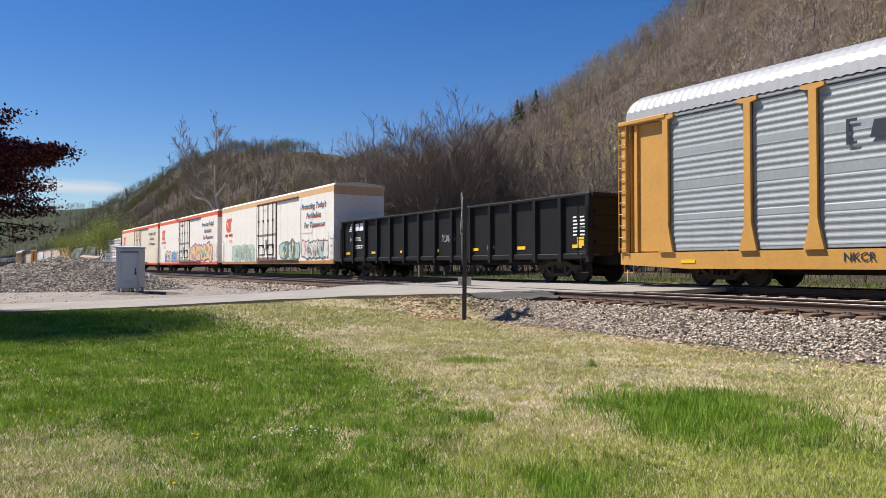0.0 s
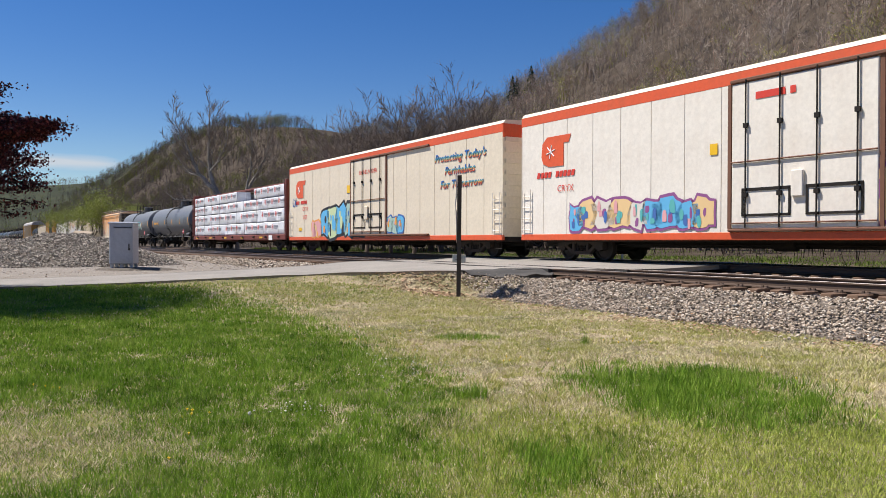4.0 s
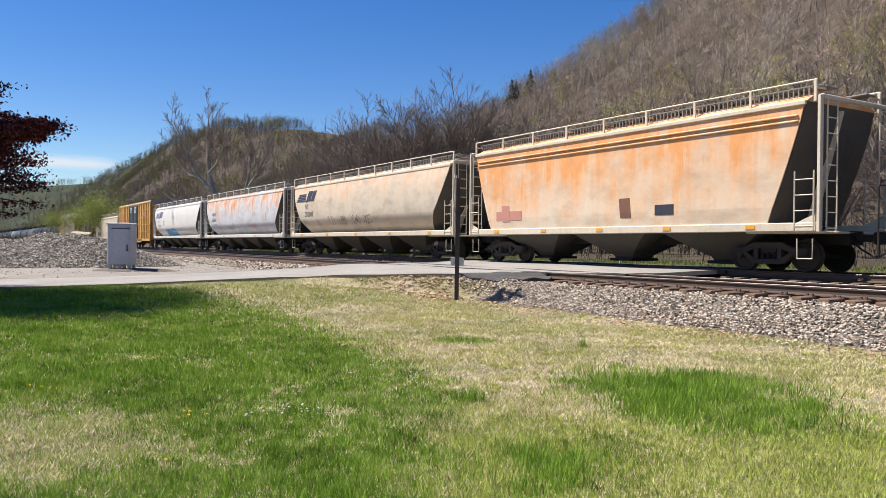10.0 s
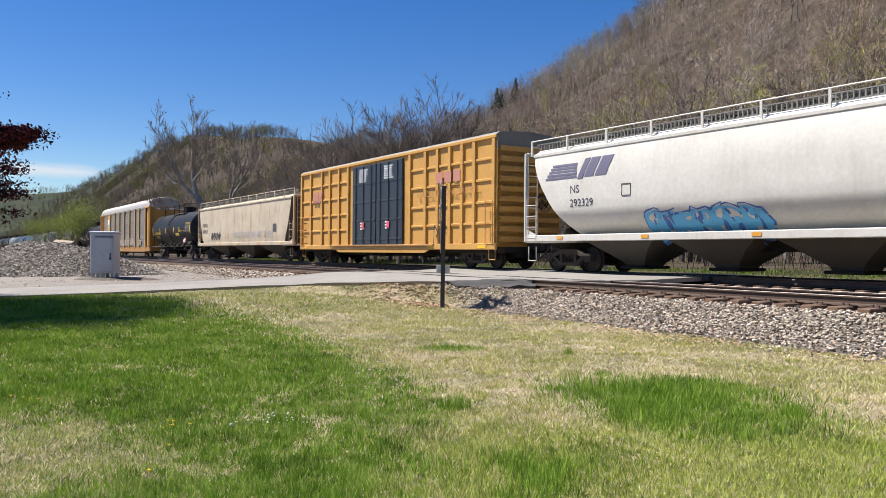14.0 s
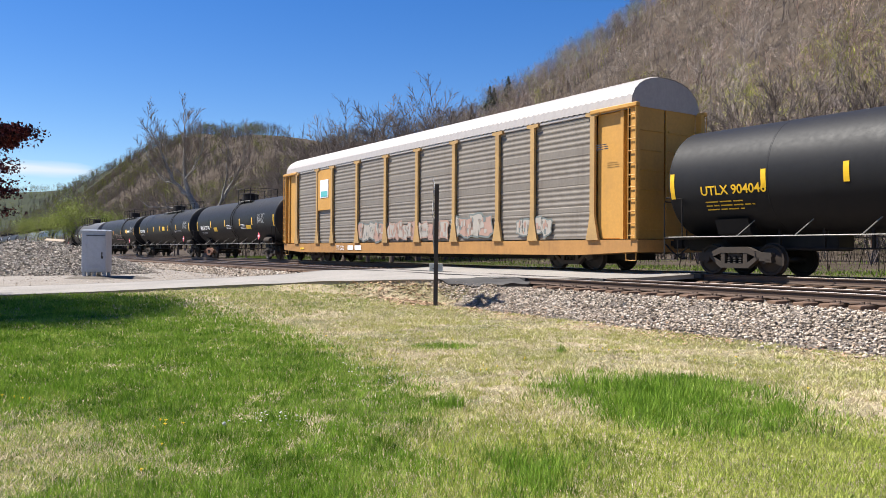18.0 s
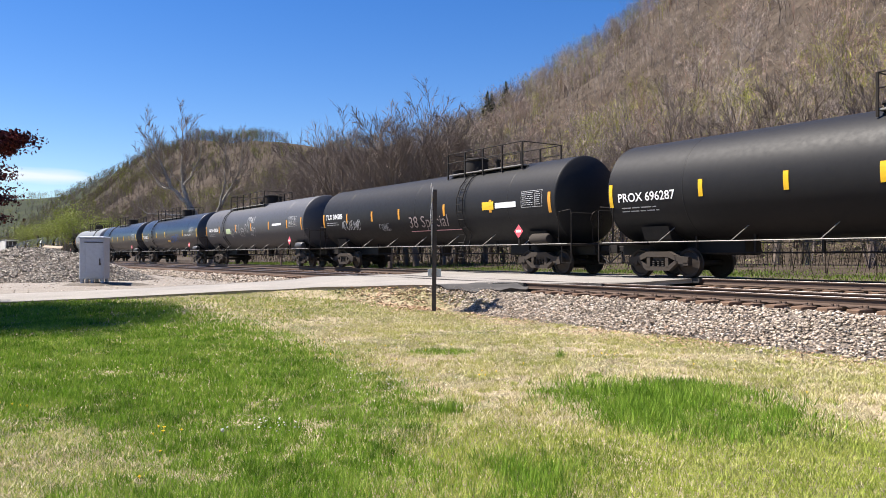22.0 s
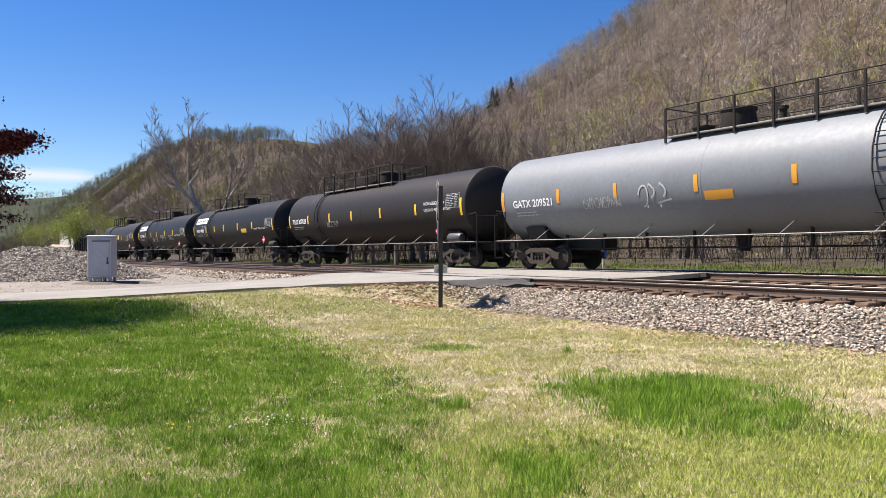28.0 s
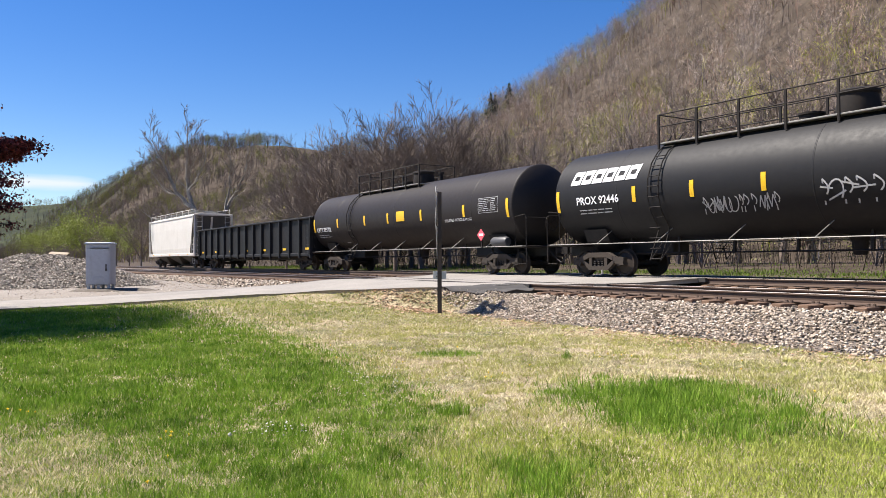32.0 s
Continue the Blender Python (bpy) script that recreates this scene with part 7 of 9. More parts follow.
def reefer_three():
    car, side = reefer("cream refrigerator car with a red top band and blue block graffiti", M_cream, M_orange, -0.2, 3)
    slogan(car, side)
    lettering("RHINELANDER", 0.30, M_red, car, -1.1, 4.05, flat(-1.64))
    lettering("CRYX", 0.34, M_red, car, -9.0, 2.45, side)
    lettering("5927", 0.34, M_red, car, -8.95, 1.95, side)
    graffiti(car, -7.6, -6.3, 0.85, 1.9, side, P_flame, [P_flame, P_rose], [P_peach], 43)
    graffiti(car, -6.2, -1.0, 0.8, 2.65, side, P_black, [P_lime, P_sky, P_sage], [P_deep, P_sky, P_flame, P_lime], 41)
    graffiti(car, -0.6, 3.6, 0.95, 1.9, side, P_deep, [P_lilac, P_sky, P_sage], [P_flame, P_rose], 42)
    scrawl(car, -10.4, -9.8, 3.0, 0.55, side, P_deep, 44, 0.05)
    for x in (-9.6, ):
        patch(car, "notice", x, x + 0.5, 1.25, 1.45, side, M_reflector)
    patch(car, "notice", -2.7, -2.3, 3.2, 3.6, side, M_reflector)
    return car


# ---- centre-beam flat car with wrapped lumber ----
def m_wrap():
    m = worn("white_wrap", (0.80, 0.81, 0.84), (0.55, 0.55, 0.56), 0.25, 0.35)
    n = Nodes(m)
    n.bump(n.noise(3.5, 6, 0.7, n.scaled(1, 1, 2.5), 0.8), 0.55, 0.05)
    return m


def lumber_car():
    car = tagged(new("centre_beam_car"), "maroon centre-beam flat car stacked with white-wrapped lumber", "railcar", "cars of the freight train")
    h = 11.4
    wrap, ink = m_wrap(), material("grey_ink", (0.22, 0.22, 0.25), 0.6)
    red_ink = material("red_ink", (0.58, 0.09, 0.07), 0.6)
    part("deck", Mesh().block(-h, h, -1.5, 1.5, 0.88, 1.08, 0.03).box(-h, h, -0.4, 0.4, 0.55, 0.9), M_maroon, car)
    for s in (-1, 1):
        part("side_sill", Mesh().block(-h, h, *sorted((s * 1.44, s * 1.58)), 0.72, 1.05, 0.02), M_maroon, car)
        for k in range(9):
            part("strap_winch", Mesh().lathe([(-0.12, 0.001), (-0.12, 0.06), (0.12, 0.06), (0.12, 0.001)], "x", 8, (-h + 1.6 + k * 2.5, s * 1.62, 0.92)), M_iron, car)
        for k in range(5):
            patch(car, "reflector", -h + 1.0 + k * 4.2, -h + 1.6 + k * 4.2, 0.82, 0.94, flat(-1.585), M_reflector) if s < 0 else None
    for e in (-1, 1):
        wall = part("bulkhead", Mesh().box(*sorted((e * h, e * (h - 0.18))), -1.37, 1.37, 1.08, 4.6), M_maroon, car)
        for z in (1.3, 2.1, 2.9, 3.7, 4.4):
            part("bulkhead_rib", Mesh().box(*sorted((e * h, e * (h + 0.12))), -1.37, 1.37, z, z + 0.14), M_maroon, wall)
        for s in (-1, 1):
            part("bulkhead_post", Mesh().block(*sorted((e * (h - 0.22), e * (h + 0.12))), *sorted((s * 1.38, s * 1.56)), 1.0, 4.6, 0.03), M_maroon, wall)
        for s in (-1, 1):
            ladder(car, e * (h + 0.02), s * 1.62, 1.0, 4.4, M_maroon, 0.3, True, 0.38)
            stirrup(car, e * (h - 0.1), e, s * 1.5)
        truck(car, e * (h - 2.5))
        coupler(car, e * h, e, 0.7)
    part("beam_top", Mesh().block(-h, h, -0.42, 0.42, 4.46, 4.62, 0.02), M_maroon, car)
    for k in range(12):
        x = -h + 1.0 + k * (2 * h - 2) / 11
        part("beam_column", Mesh().prism([(x - 0.16, 1.08), (x + 0.16, 1.08), (x + 0.06, 4.46), (x - 0.06, 4.46)], -0.06, 0.06), M_maroon, car)
    rng = random.Random(77)
    rows = [(1.10, 1.92, [-11.1, -7.1, -2.0, 2.9, 7.0, 11.1]), (1.95, 2.78, [-11.1, -6.6, -2.3, 1.6, 6.3, 11.1]), (2.82, 3.56, [-11.1, -6.0, -1.5, 2.6, 6.8, 11.1]), (3.60, 4.33, [-11.1, -7.3, -3.4, 1.1, 5.0, 11.1])]
    for s in (-1, 1):
        for r, (z0, z1, cuts) in enumerate(rows):
            for a, b in zip(cuts, cuts[1:]):
                if r == 3 and (a, b) == (1.1, 5.0):
                    continue
                g, p = rng.uniform(0.02, 0.05), rng.uniform(0, 0.035)
                n = max(4, int((b - a) / 0.35))
                rings = []
                for k in range(n + 1):
                    x = a + g + (b - a - 2 * g) * k / n
                    j = [rng.uniform(-0.012, 0.012) for _ in range(6)]
                    y0, y1 = 0.48, 1.50 + p
                    rings.append([(x, s * y0, z0), (x, s * (y1 - 0.03), z0 + 0.01), (x, s * (y1 + j[0]), z0 + 0.05), (x, s * (y1 + j[1]), (z0 + z1) / 2), (x, s * (y1 + j[2]), z1 - 0.06), (x, s * (y1 - 0.05), z1 - 0.01 + j[3] * 0.4), (x, s * y0, z1 - 0.01 + j[4] * 0.4)])
                bundle = part("wrapped_pack", Mesh().loft(rings), wrap, car, smoothed=True)
                x = a + rng.uniform(0.3, 0.6)
                yy = s * (1.50 + p + 0.016)
                zc = (z0 + z1) / 2 + 0.08
                while x + 1.0 < b:
                    disc, print_ = Mesh(), Mesh()
                    disc.add([(x + 0.17 * math.cos(t), yy, zc + 0.17 * math.sin(t)) for t in [2 * math.pi * k / 16 for k in range(16)]] + [(x + 0.13 * math.cos(t), yy, zc + 0.13 * math.sin(t)) for t in [2 * math.pi * k / 16 for k in range(16)]], [(k, (k + 1) % 16, 16 + (k + 1) % 16, 16 + k) for k in range(16)])
                    disc.box(x - 0.08, x - 0.03, yy - 0.002, yy + 0.002, zc - 0.08, zc + 0.08).box(x + 0.03, x + 0.08, yy - 0.002, yy + 0.002, zc - 0.08, zc + 0.08).box(x - 0.03, x + 0.03, yy - 0.002, yy + 0.002, zc - 0.025, zc + 0.025)
                    for k in range(7):
                        u = x + 0.26 + k * 0.115
                        print_.box(u, u + 0.075, yy - 0.002, yy + 0.002, zc - 0.07, zc + (0.09 if k else 0.13))
                    print_.box(x + 0.4, x + 0.95, yy - 0.002, yy + 0.002, zc - 0.15, zc - 0.12)
                    x += 1.32
                    part("red_print", disc, red_ink, bundle)
                    part("grey_print", print_, ink, bundle)
        for k in range(10):
            x = -h + 1.3 + k * 2.25
            part("strap", Mesh().tube([(x, s * 0.42, 4.5), (x, s * 1.0, 4.42), (x, s * 1.56, 4.3), (x, s * 1.575, 1.0)], 0.008, 4), M_iron, car)
    patch(car, "notice", 8.3, 9.0, 0.70, 1.02, flat(-1.60), M_white)
    under_gear(car, h, 0.8)
    return car


# ---- tank cars ----
def tank_car(label, half, skin, ladder_x, dome_x, platform, reflectors, ref_mat=None, radius=1.52, zc=2.58, ext=(0.25, 0.0)):
    """half: half the length over the sills; ext: how far the shell reaches past them. Places along the car count from its rear head."""
    car = tagged(new("tank_car"), label, "railcar", "cars of the freight train")
    h, r = half, radius
    dish = 0.46
    head = [(0.0, 0.001)] + [(dish * 0.9 * (k / 10) ** 2, r * 0.97 * k / 10) for k in range(1, 11)] + [(dish * 0.95, r * 0.99), (dish, r)]
    rear, front = -h - ext[0], h + ext[1]
    body = [(rear + dish, r), (front - dish, r)]
    for x in (rear + 0.5, -h + 3.0, 0.0, h - 3.0, front - 0.5):
        part("weld_seam", Mesh().lathe([(x - 0.035, r - 0.01), (x - 0.015, r + 0.006), (x + 0.015, r + 0.006), (x + 0.035, r - 0.01)], "x", 48, (0, 0, zc)), skin, car, smoothed=True)
    part("shell", Mesh().lathe(body, "x", 48, (0, 0, zc)), skin, car, smoothed=True)
    part("head", Mesh().lathe([(rear + a, b) for a, b in head], "x", 48, (0, 0, zc)), skin, car, smoothed=True)
    part("head", Mesh().lathe([(front - a, b) for a, b in reversed(head)], "x", 48, (0, 0, zc)), skin, car, smoothed=True)
    side = round_side(r, zc)
    for e in (-1, 1):
        x = e * (h - 1.75)
        part("saddle", Mesh().loft([[(x - 0.5, s1 * w, z) for s1 in (-1, 1)] + [(x + 0.5, s1 * w, z) for s1 in (1, -1)] for w, z in ((0.5, 0.8), (1.05, 1.12), (1.2, 1.5))]), M_black, car)
        part("stub_sill", Mesh().block(min(e * (h - 4.2), e * (h + 0.25)), max(e * (h - 4.2), e * (h + 0.25)), -0.38, 0.38, 0.66, 1.06, 0.03), M_black, car)
        part("end_platform", Mesh().block(min(e * (h - 0.9), e * (h + 0.3)), max(e * (h - 0.9), e * (h + 0.3)), -1.45, 1.45, 0.98, 1.05, 0.02), M_iron, car)
        for s in (-1, 1):
            part("end_handrail", Mesh().tube([(e * (h - 0.35), s * 1.44, 1.05), (e * (h - 0.35), s * 1.44, 2.1), (e * (h + 0.2), s * 1.44, 2.16), (e * (h + 0.27), s * 1.44, 2.0), (e * (h + 0.27), s * 1.44, 0.45)], 0.02), M_iron, car)
            part("end_handrail", Mesh().tube([(e * (h + 0.27), s * 1.42, 2.05), (e * (h + 0.27), s * 0.5, 2.05), (e * (h + 0.27), s * 0.45, 1.0)], 0.018), M_iron, car)
            part("sill_step", Mesh().tube([(e * (h + 0.25), s * 1.44, 1.0), (e * (h + 0.25), s * 1.44, 0.4), (e * (h - 0.2), s * 1.44, 0.4), (e * (h - 0.2), s * 1.44, 1.0)], 0.018), M_iron, car)
        truck(car, e * (h - 1.75))
        coupler(car, e * (h + 0.25), e, 0.6)
    for s in (-1, 1):
        part("side_handrail", Mesh().tube([(-h - 0.1, s * 1.47, 1.03), (h + 0.1, s * 1.47, 1.03)], 0.016), M_grating, car)
        n = 7
        for k in range(n):
            x = -h + 2.1 + (2 * h - 4.2) * k / (n - 1)
            part("rail_bracket", Mesh().tube([(x, s * 1.47, 1.03), (x + 0.22, s * (abs(side(1.45)) - 0.02), 1.45)], 0.016), M_grating, car)
        lx = ladder_x - h
        m = Mesh()
        pts = [(-s * side(z) + s * 0.09, z) for z in (1.45, 1.9, 2.4, 2.9, 3.35, 3.7, 3.95)]
        for k in (-1, 1):
            m.tube([(lx + k * 0.2, s * 1.5, 0.5)] + [(lx + k * 0.2, a, z) for a, z in pts] + [(lx + k * 0.2, s * 0.5, zc + r + 0.12)], 0.022)
        for z in np.arange(0.55, 4.0, 0.30):
            yy = s * 1.5 if z < 1.5 else -s * side(z) + s * 0.09
            m.tube([(lx - 0.2, yy, z), (lx + 0.2, yy, z)], 0.015)
        part("ladder", m, M_iron, car)
        part("ladder_brace", Mesh().tube([(lx + 0.2, s * 1.5, 0.5), (lx + 0.6, s * 1.47, 1.03)], 0.015).tube([(lx - 0.2, s * 1.5, 0.5), (lx + 0.25, s * 1.47, 1.03)], 0.015), M_iron, car)
    # top fittings: walkway, railing, valve housing
    p0, p1 = platform[0] - h, platform[1] - h
    zt = zc + r
    for s in (-1, 1):
        part("top_walkway", Mesh().block(p0, p1, *sorted((s * 0.45, s * 0.95)), zt - 0.16, zt - 0.11, 0.01), M_grating, car)
        n = max(2, int((p1 - p0) / 1.15) + 1)
        for k in range(n):
            x = p0 + (p1 - p0) * k / (n - 1)
            part("rail_post", Mesh().box(x - 0.03, x + 0.03, *sorted((s * 0.93, s * 0.98)), zt - 0.3, zt + 0.72), M_iron, car)
        for z in (0.72, 0.36):
            part("top_railing", Mesh().tube([(p0, s * 0.96, zt + z), (p1, s * 0.96, zt + z)], 0.02), M_iron, car)
    for x in (p0, p1):
        part("top_railing", Mesh().tube([(x, -0.96, zt + 0.72), (x, 0.96, zt + 0.72)], 0.02), M_iron, car)
    d = dome_x - h
    part("valve_housing", Mesh().lathe([(-0.1, 0.001), (-0.1, 0.5), (0.0, 0.52), (0.42, 0.46), (0.46, 0.50), (0.52, 0.50), (0.56, 0.42), (0.58, 0.001)], "z", 24, (d, 0, zt)), M_iron if skin is not M_tank_grey else M_tank_slate, car, smoothed=True)
    part("manway", Mesh().lathe([(-0.08, 0.001), (-0.08, 0.3), (0.12, 0.3), (0.13, 0.34), (0.18, 0.34), (0.2, 0.001)], "z", 16, (d - 1.2, 0, zt)), M_iron, car, smoothed=True)
    part("relief_valve", Mesh().lathe([(-0.08, 0.001), (-0.08, 0.1), (0.3, 0.1), (0.32, 0.14), (0.4, 0.14), (0.42, 0.001)], "z", 10, (d + 1.3, 0.1, zt)), M_iron, car, smoothed=True)
    part("bottom_outlet", Mesh().lathe([(-0.45, 0.001), (-0.45, 0.16), (-0.1, 0.2), (0.05, 0.3), (0.05, 0.001)], "z", 14, (0.3, 0, zc - r)), M_iron, car)
    part("train_pipe", Mesh().tube([(-h + 0.4, -0.62, 0.72), (h - 0.4, -0.62, 0.72)], 0.025), M_iron, car)
    for k in range(8):
        x = -h + 2.8 + k * (2 * h - 5.6) / 7
        part("pipe_hanger", Mesh().box(x - 0.03, x + 0.03, -0.66, -0.58, 0.70, 1.25), M_iron, car)
    part("air_reservoir", Mesh().lathe([(-0.48, 0.001), (-0.45, 0.15), (-0.36, 0.19), (0.36, 0.19), (0.45, 0.15), (0.48, 0.001)], "x", 16, (h - 1.5, -1.22, 1.22)), M_truck if skin is M_tank_black else M_tank_slate, car, smoothed=True)
    brake_wheel(car, h + 0.3, -0.3, 1.85)
    # placards at the corners
    for s, x in ((-1, h - 2.3), (1, -h + 2.3)):
        holder = part("placard", Mesh().prism([(x - 0.24, 1.5), (x, 1.26), (x + 0.24, 1.5), (x, 1.74)], s * 1.54, s * 1.55), M_pink if half > 7.2 else M_white, car)
        part("placard_number", Mesh().box(x - 0.13, x + 0.13, *sorted((s * 1.551, s * 1.556)), 1.46, 1.55), M_white, holder)
        part("placard_post", Mesh().box(x - 0.03, x + 0.03, *sorted((s * 1.48, s * 1.53)), 1.0, 1.3), M_iron, car)
    for x in reflectors:
        patch(car, "reflector", x - h - 0.07, x - h + 0.07, 2.25, 2.72, side, ref_mat or M_reflector, 0.010, 0.0)
    for x in (rear + 0.50, front - 0.80):
        patch(car, "reflector", x, x + 0.14, 2.1, 2.8, side, ref_mat or M_reflector, 0.012, 0.0)
    return car, side, h


def marks(car, side, h, words, x, z=2.45, size=0.36, mat=None, rows=2):
    x = max(x, 0.6)
    lettering(words, size, mat or M_white, car, x - h, z, side, 0.014, name="reporting_mark", bold=0.018)
    bars(car, x - h + 0.1, z - 0.2, 1.5, 0.10, rows, side, P_marker_white if mat is None else mat, 0.012, gap=0.32)


def data_grid(x, z, w, hgt, side):
    """A ruled frame of thin lines."""
    m = Mesh()
    for a, b, c, d in [(x, x + w, z + hgt * f, z + hgt * f + 0.014) for f in (0, 1)] + [(x + w * f, x + w * f + 0.014, z, z + hgt + 0.014) for f in (0, 0.66, 1)]:
        n = 1 if d - c < 0.05 else 4
        for k in range(n):
            u, v = c + (d - c) * k / n, c + (d - c) * (k + 1) / n
            m.add([(a, side(u) - 0.012, u), (b, side(u) - 0.012, u), (b, side(v) - 0.012, v), (a, side(v) - 0.012, v)], [(0, 1, 2, 3)])
    return m


def data_block(car, side, h, x, z=2.7, w=0.9, mat=None):
    """The white block of inspection data near the end of a tank."""
    ink = P_marker_white if mat is None else mat
    grid = part("inspection_data", data_grid(x - h, z - 0.52, w, 0.56, side), ink, car)
    bars(grid, x - h + 0.05, z - 0.02, w * 0.6, 0.07, 7, side, ink, 0.012, "small_print", 0.3)
    bars(grid, x - h + w * 0.70, z - 0.02, w * 0.24, 0.07, 7, side, ink, 0.012, "small_print", 0.3)


def word_blocks(car, side, x, z, n, w, hgt, mat):
    """A brand name drawn as plain slabs with a slot."""
    for k in range(n):
        a = x + k * w
        m = Mesh()
        zz = [z + hgt * j / 6 for j in range(7)]
        for j in range(6):
            if j in (2, 3):
                spans = [(0.0, 0.22), (0.68, 0.90)]
            else:
                spans = [(0.0, 0.90)]
            for u, v in spans:
                q = [(a + w * u + 0.02 * j, zz[j]), (a + w * v + 0.02 * j, zz[j]), (a + w * v + 0.02 * (j + 1), zz[j + 1]), (a + w * u + 0.02 * (j + 1), zz[j + 1])]
                m.add([(s, side(t) - 0.014, t) for s, t in q], [(0, 1, 2, 3)])
        part("brand_block", m, mat, car)


def make_tanks():
    t = {}
    five = [3.0, 5.8, 8.7, 11.7, 14.4]
    # two grey ones behind the lumber
    for i, (word, seed) in {6: ("", 51), 7: ("", 52)}.items():
        car, side, h = tank_car("grey tank car with faint orange marks and a black underframe", 8.1, M_tank_grey, 7.2, 8.6, (6.9, 10.2), [3.1, 6.1, 9.2, 12.3], M_reflector_old)
        bars(car, 1.2 - h, 2.35, 2.0, 0.3, 1, side, M_reflector_old, 0.012, gap=0.7)
        data_block(car, side, h, 13.8, 2.75, 1.1, M_dark)
        bars(car, 12.6 - h, 2.0, 0.6, 0.1, 2, side, M_dark, 0.012)
        if i == 7:
            graffiti(car, 9.5 - h, 12.0 - h, 1.95, 2.75, side, M_teal_paint, [P_pale, M_teal_paint], [P_pale], 53)
        t[i] = car
    car, side, h = tank_car("black tank car with yellow lettering and white placards", 6.95, M_tank_black, 6.4, 7.6, (6.0, 9.4), [2.9, 5.0, 8.0, 9.8], ext=(0.5, 0.0))
    marks(car, side, h, "UTLX 904046", 1.0, 2.15, 0.34, M_reflector, 3)
    patch(car, "notice", 8.4 - h, 9.5 - h, 1.95, 2.2, side, M_reflector)
    data_block(car, side, h, 11.8, 2.75, 1.2)
    lettering("ACRYLONITRILE, STABILIZED", 0.16, M_reflector, car, 9.6 - h, 2.3, side, 0.014)
    lettering("DOT 105J300W", 0.2, M_reflector, car, 11.8 - h, 2.9, side, 0.014)
    holder = part("placard", Mesh().prism([(x4, z4) for x4, z4 in ((11.7 - h, 1.55), (11.94 - h, 1.31), (12.18 - h, 1.55), (11.94 - h, 1.79))], -1.55, -1.54), M_pink, car)
    part("placard_number", Mesh().box(11.81 - h, 12.07 - h, -1.556, -1.551, 1.51, 1.60), M_white, holder)
    t[14] = car
    car, side, h = tank_car("black tank car with white lettering, yellow notices and a rust-red truck", 8.05, M_tank_black, 8.6, 7.7, (8.2, 10.6), [3.6, 6.9, 10.0, 12.4], ext=(0.4, 0.8))
    marks(car, side, h, "MBLX 27048", 1.05, 2.12, 0.42)
    patch(car, "notice", 4.2 - h, 5.0 - h, 1.95, 2.25, side, M_reflector)
    patch(car, "notice", 11.2 - h, 12.1 - h, 2.0, 2.25, side, M_reflector)
    data_block(car, side, h, 13.4, 2.85, 1.2)
    bars(car, 7.2 - h, 2.3, 1.2, 0.11, 3, side, M_white, 0.012)
    bars(car, 10.2 - h, 2.3, 1.0, 0.09, 4, side, M_white, 0.012)
    for c in car.children:
        if c.name.startswith("truck") and c.matrix_basis.translation.x < 0:
            for f in c.children:
                if f.name.startswith("side_frame"):
                    f.data = once("red_frame", lambda: red_frame(f.data))
    t[16] = car
    car, side, h = tank_car("black tank car for liquefied gas with a red placard", 9.35, M_tank_black, 12.4, 9.2, (8.0, 13.6), [3.6, 6.1, 8.4, 11.1, 13.9], ext=(0.25, -0.2))
    marks(car, side, h, "PROX 696287", 0.45, 2.25, 0.36)
    patch(car, "notice", 9.35 - h, 10.1 - h, 2.3, 2.65, side, M_reflector)
    lettering("LIQUEFIED PETROLEUM GAS", 0.17, M_white, car, 13.3 - h, 2.1, side, 0.014)
    data_block(car, side, h, 16.0, 2.85, 1.1)
    t[17] = car
    car, side, h = tank_car("black tank car with orange reflectors and pale scrawled graffiti", 9.4, M_tank_black, 12.9, 11.9, (11.2, 16.0), [3.0, 5.6, 8.1, 11.7, 14.8], M_reflector_old)
    marks(car, side, h, "TILX 304585", 0.6, 2.5, 0.36)
    lettering("38 Special", 0.68, material("spray_dull_pink", (0.30, 0.24, 0.23), 0.6), car, 8.85 - h, 1.85, side, 0.028, 0.12, 1.12, name="graffiti_lettering")
    patch(car, "graffiti_line", 8.8 - h, 12.6 - h, 1.68, 1.71, side, P_rose, 0.02)
    scrawl(car, 2.5 - h, 4.4 - h, 2.15, 0.5, side, P_marker_white, 61)
    scrawl(car, 6.3 - h, 7.2 - h, 1.95, 0.35, side, P_marker_white, 62, 0.02)
    patch(car, "notice", 14.3 - h, 15.0 - h, 2.35, 2.65, side, M_reflector)
    patch(car, "notice", 15.1 - h, 16.3 - h, 2.38, 2.58, side, M_white)
    data_block(car, side, h, 16.6, 2.85, 1.1)
    t[18] = car
    car, side, h = tank_car("slate-grey tank car with white scribbled graffiti", 9.35, M_tank_slate, 4.45, 9.6, (4.3, 10.8), [3.4, 6.9, 9.9, 13.0, 15.9], M_reflector_old)
    marks(car, side, h, "NATX 400556", 1.0, 2.35, 0.36)
    patch(car, "notice", 4.9 - h, 5.8 - h, 2.15, 2.5, side, P_lime)
    for k in range(5):
        scrawl(car, 5.9 + k * 1.0 - h, 6.7 + k * 1.0 - h, 2.2 + 0.25 * (k % 2), 0.6, side, P_marker_white, 63 + k, 0.03)
    scrawl(car, 9.4 - h, 10.6 - h, 2.95, 0.4, side, P_marker_white, 69)
    patch(car, "notice", 13.6 - h, 15.0 - h, 2.45, 2.58, side, M_white)
    data_block(car, side, h, 16.2, 2.85, 1.1)
    t[19] = car
    car, side, h = tank_car("glossy navy tank car with yellow reflectors and faint blue graffiti", 9.4, M_tank_navy, 4.4, 10.7, (4.2, 11.8), [2.7, 5.8, 8.8, 14.4], ext=(0.25, 0.25))
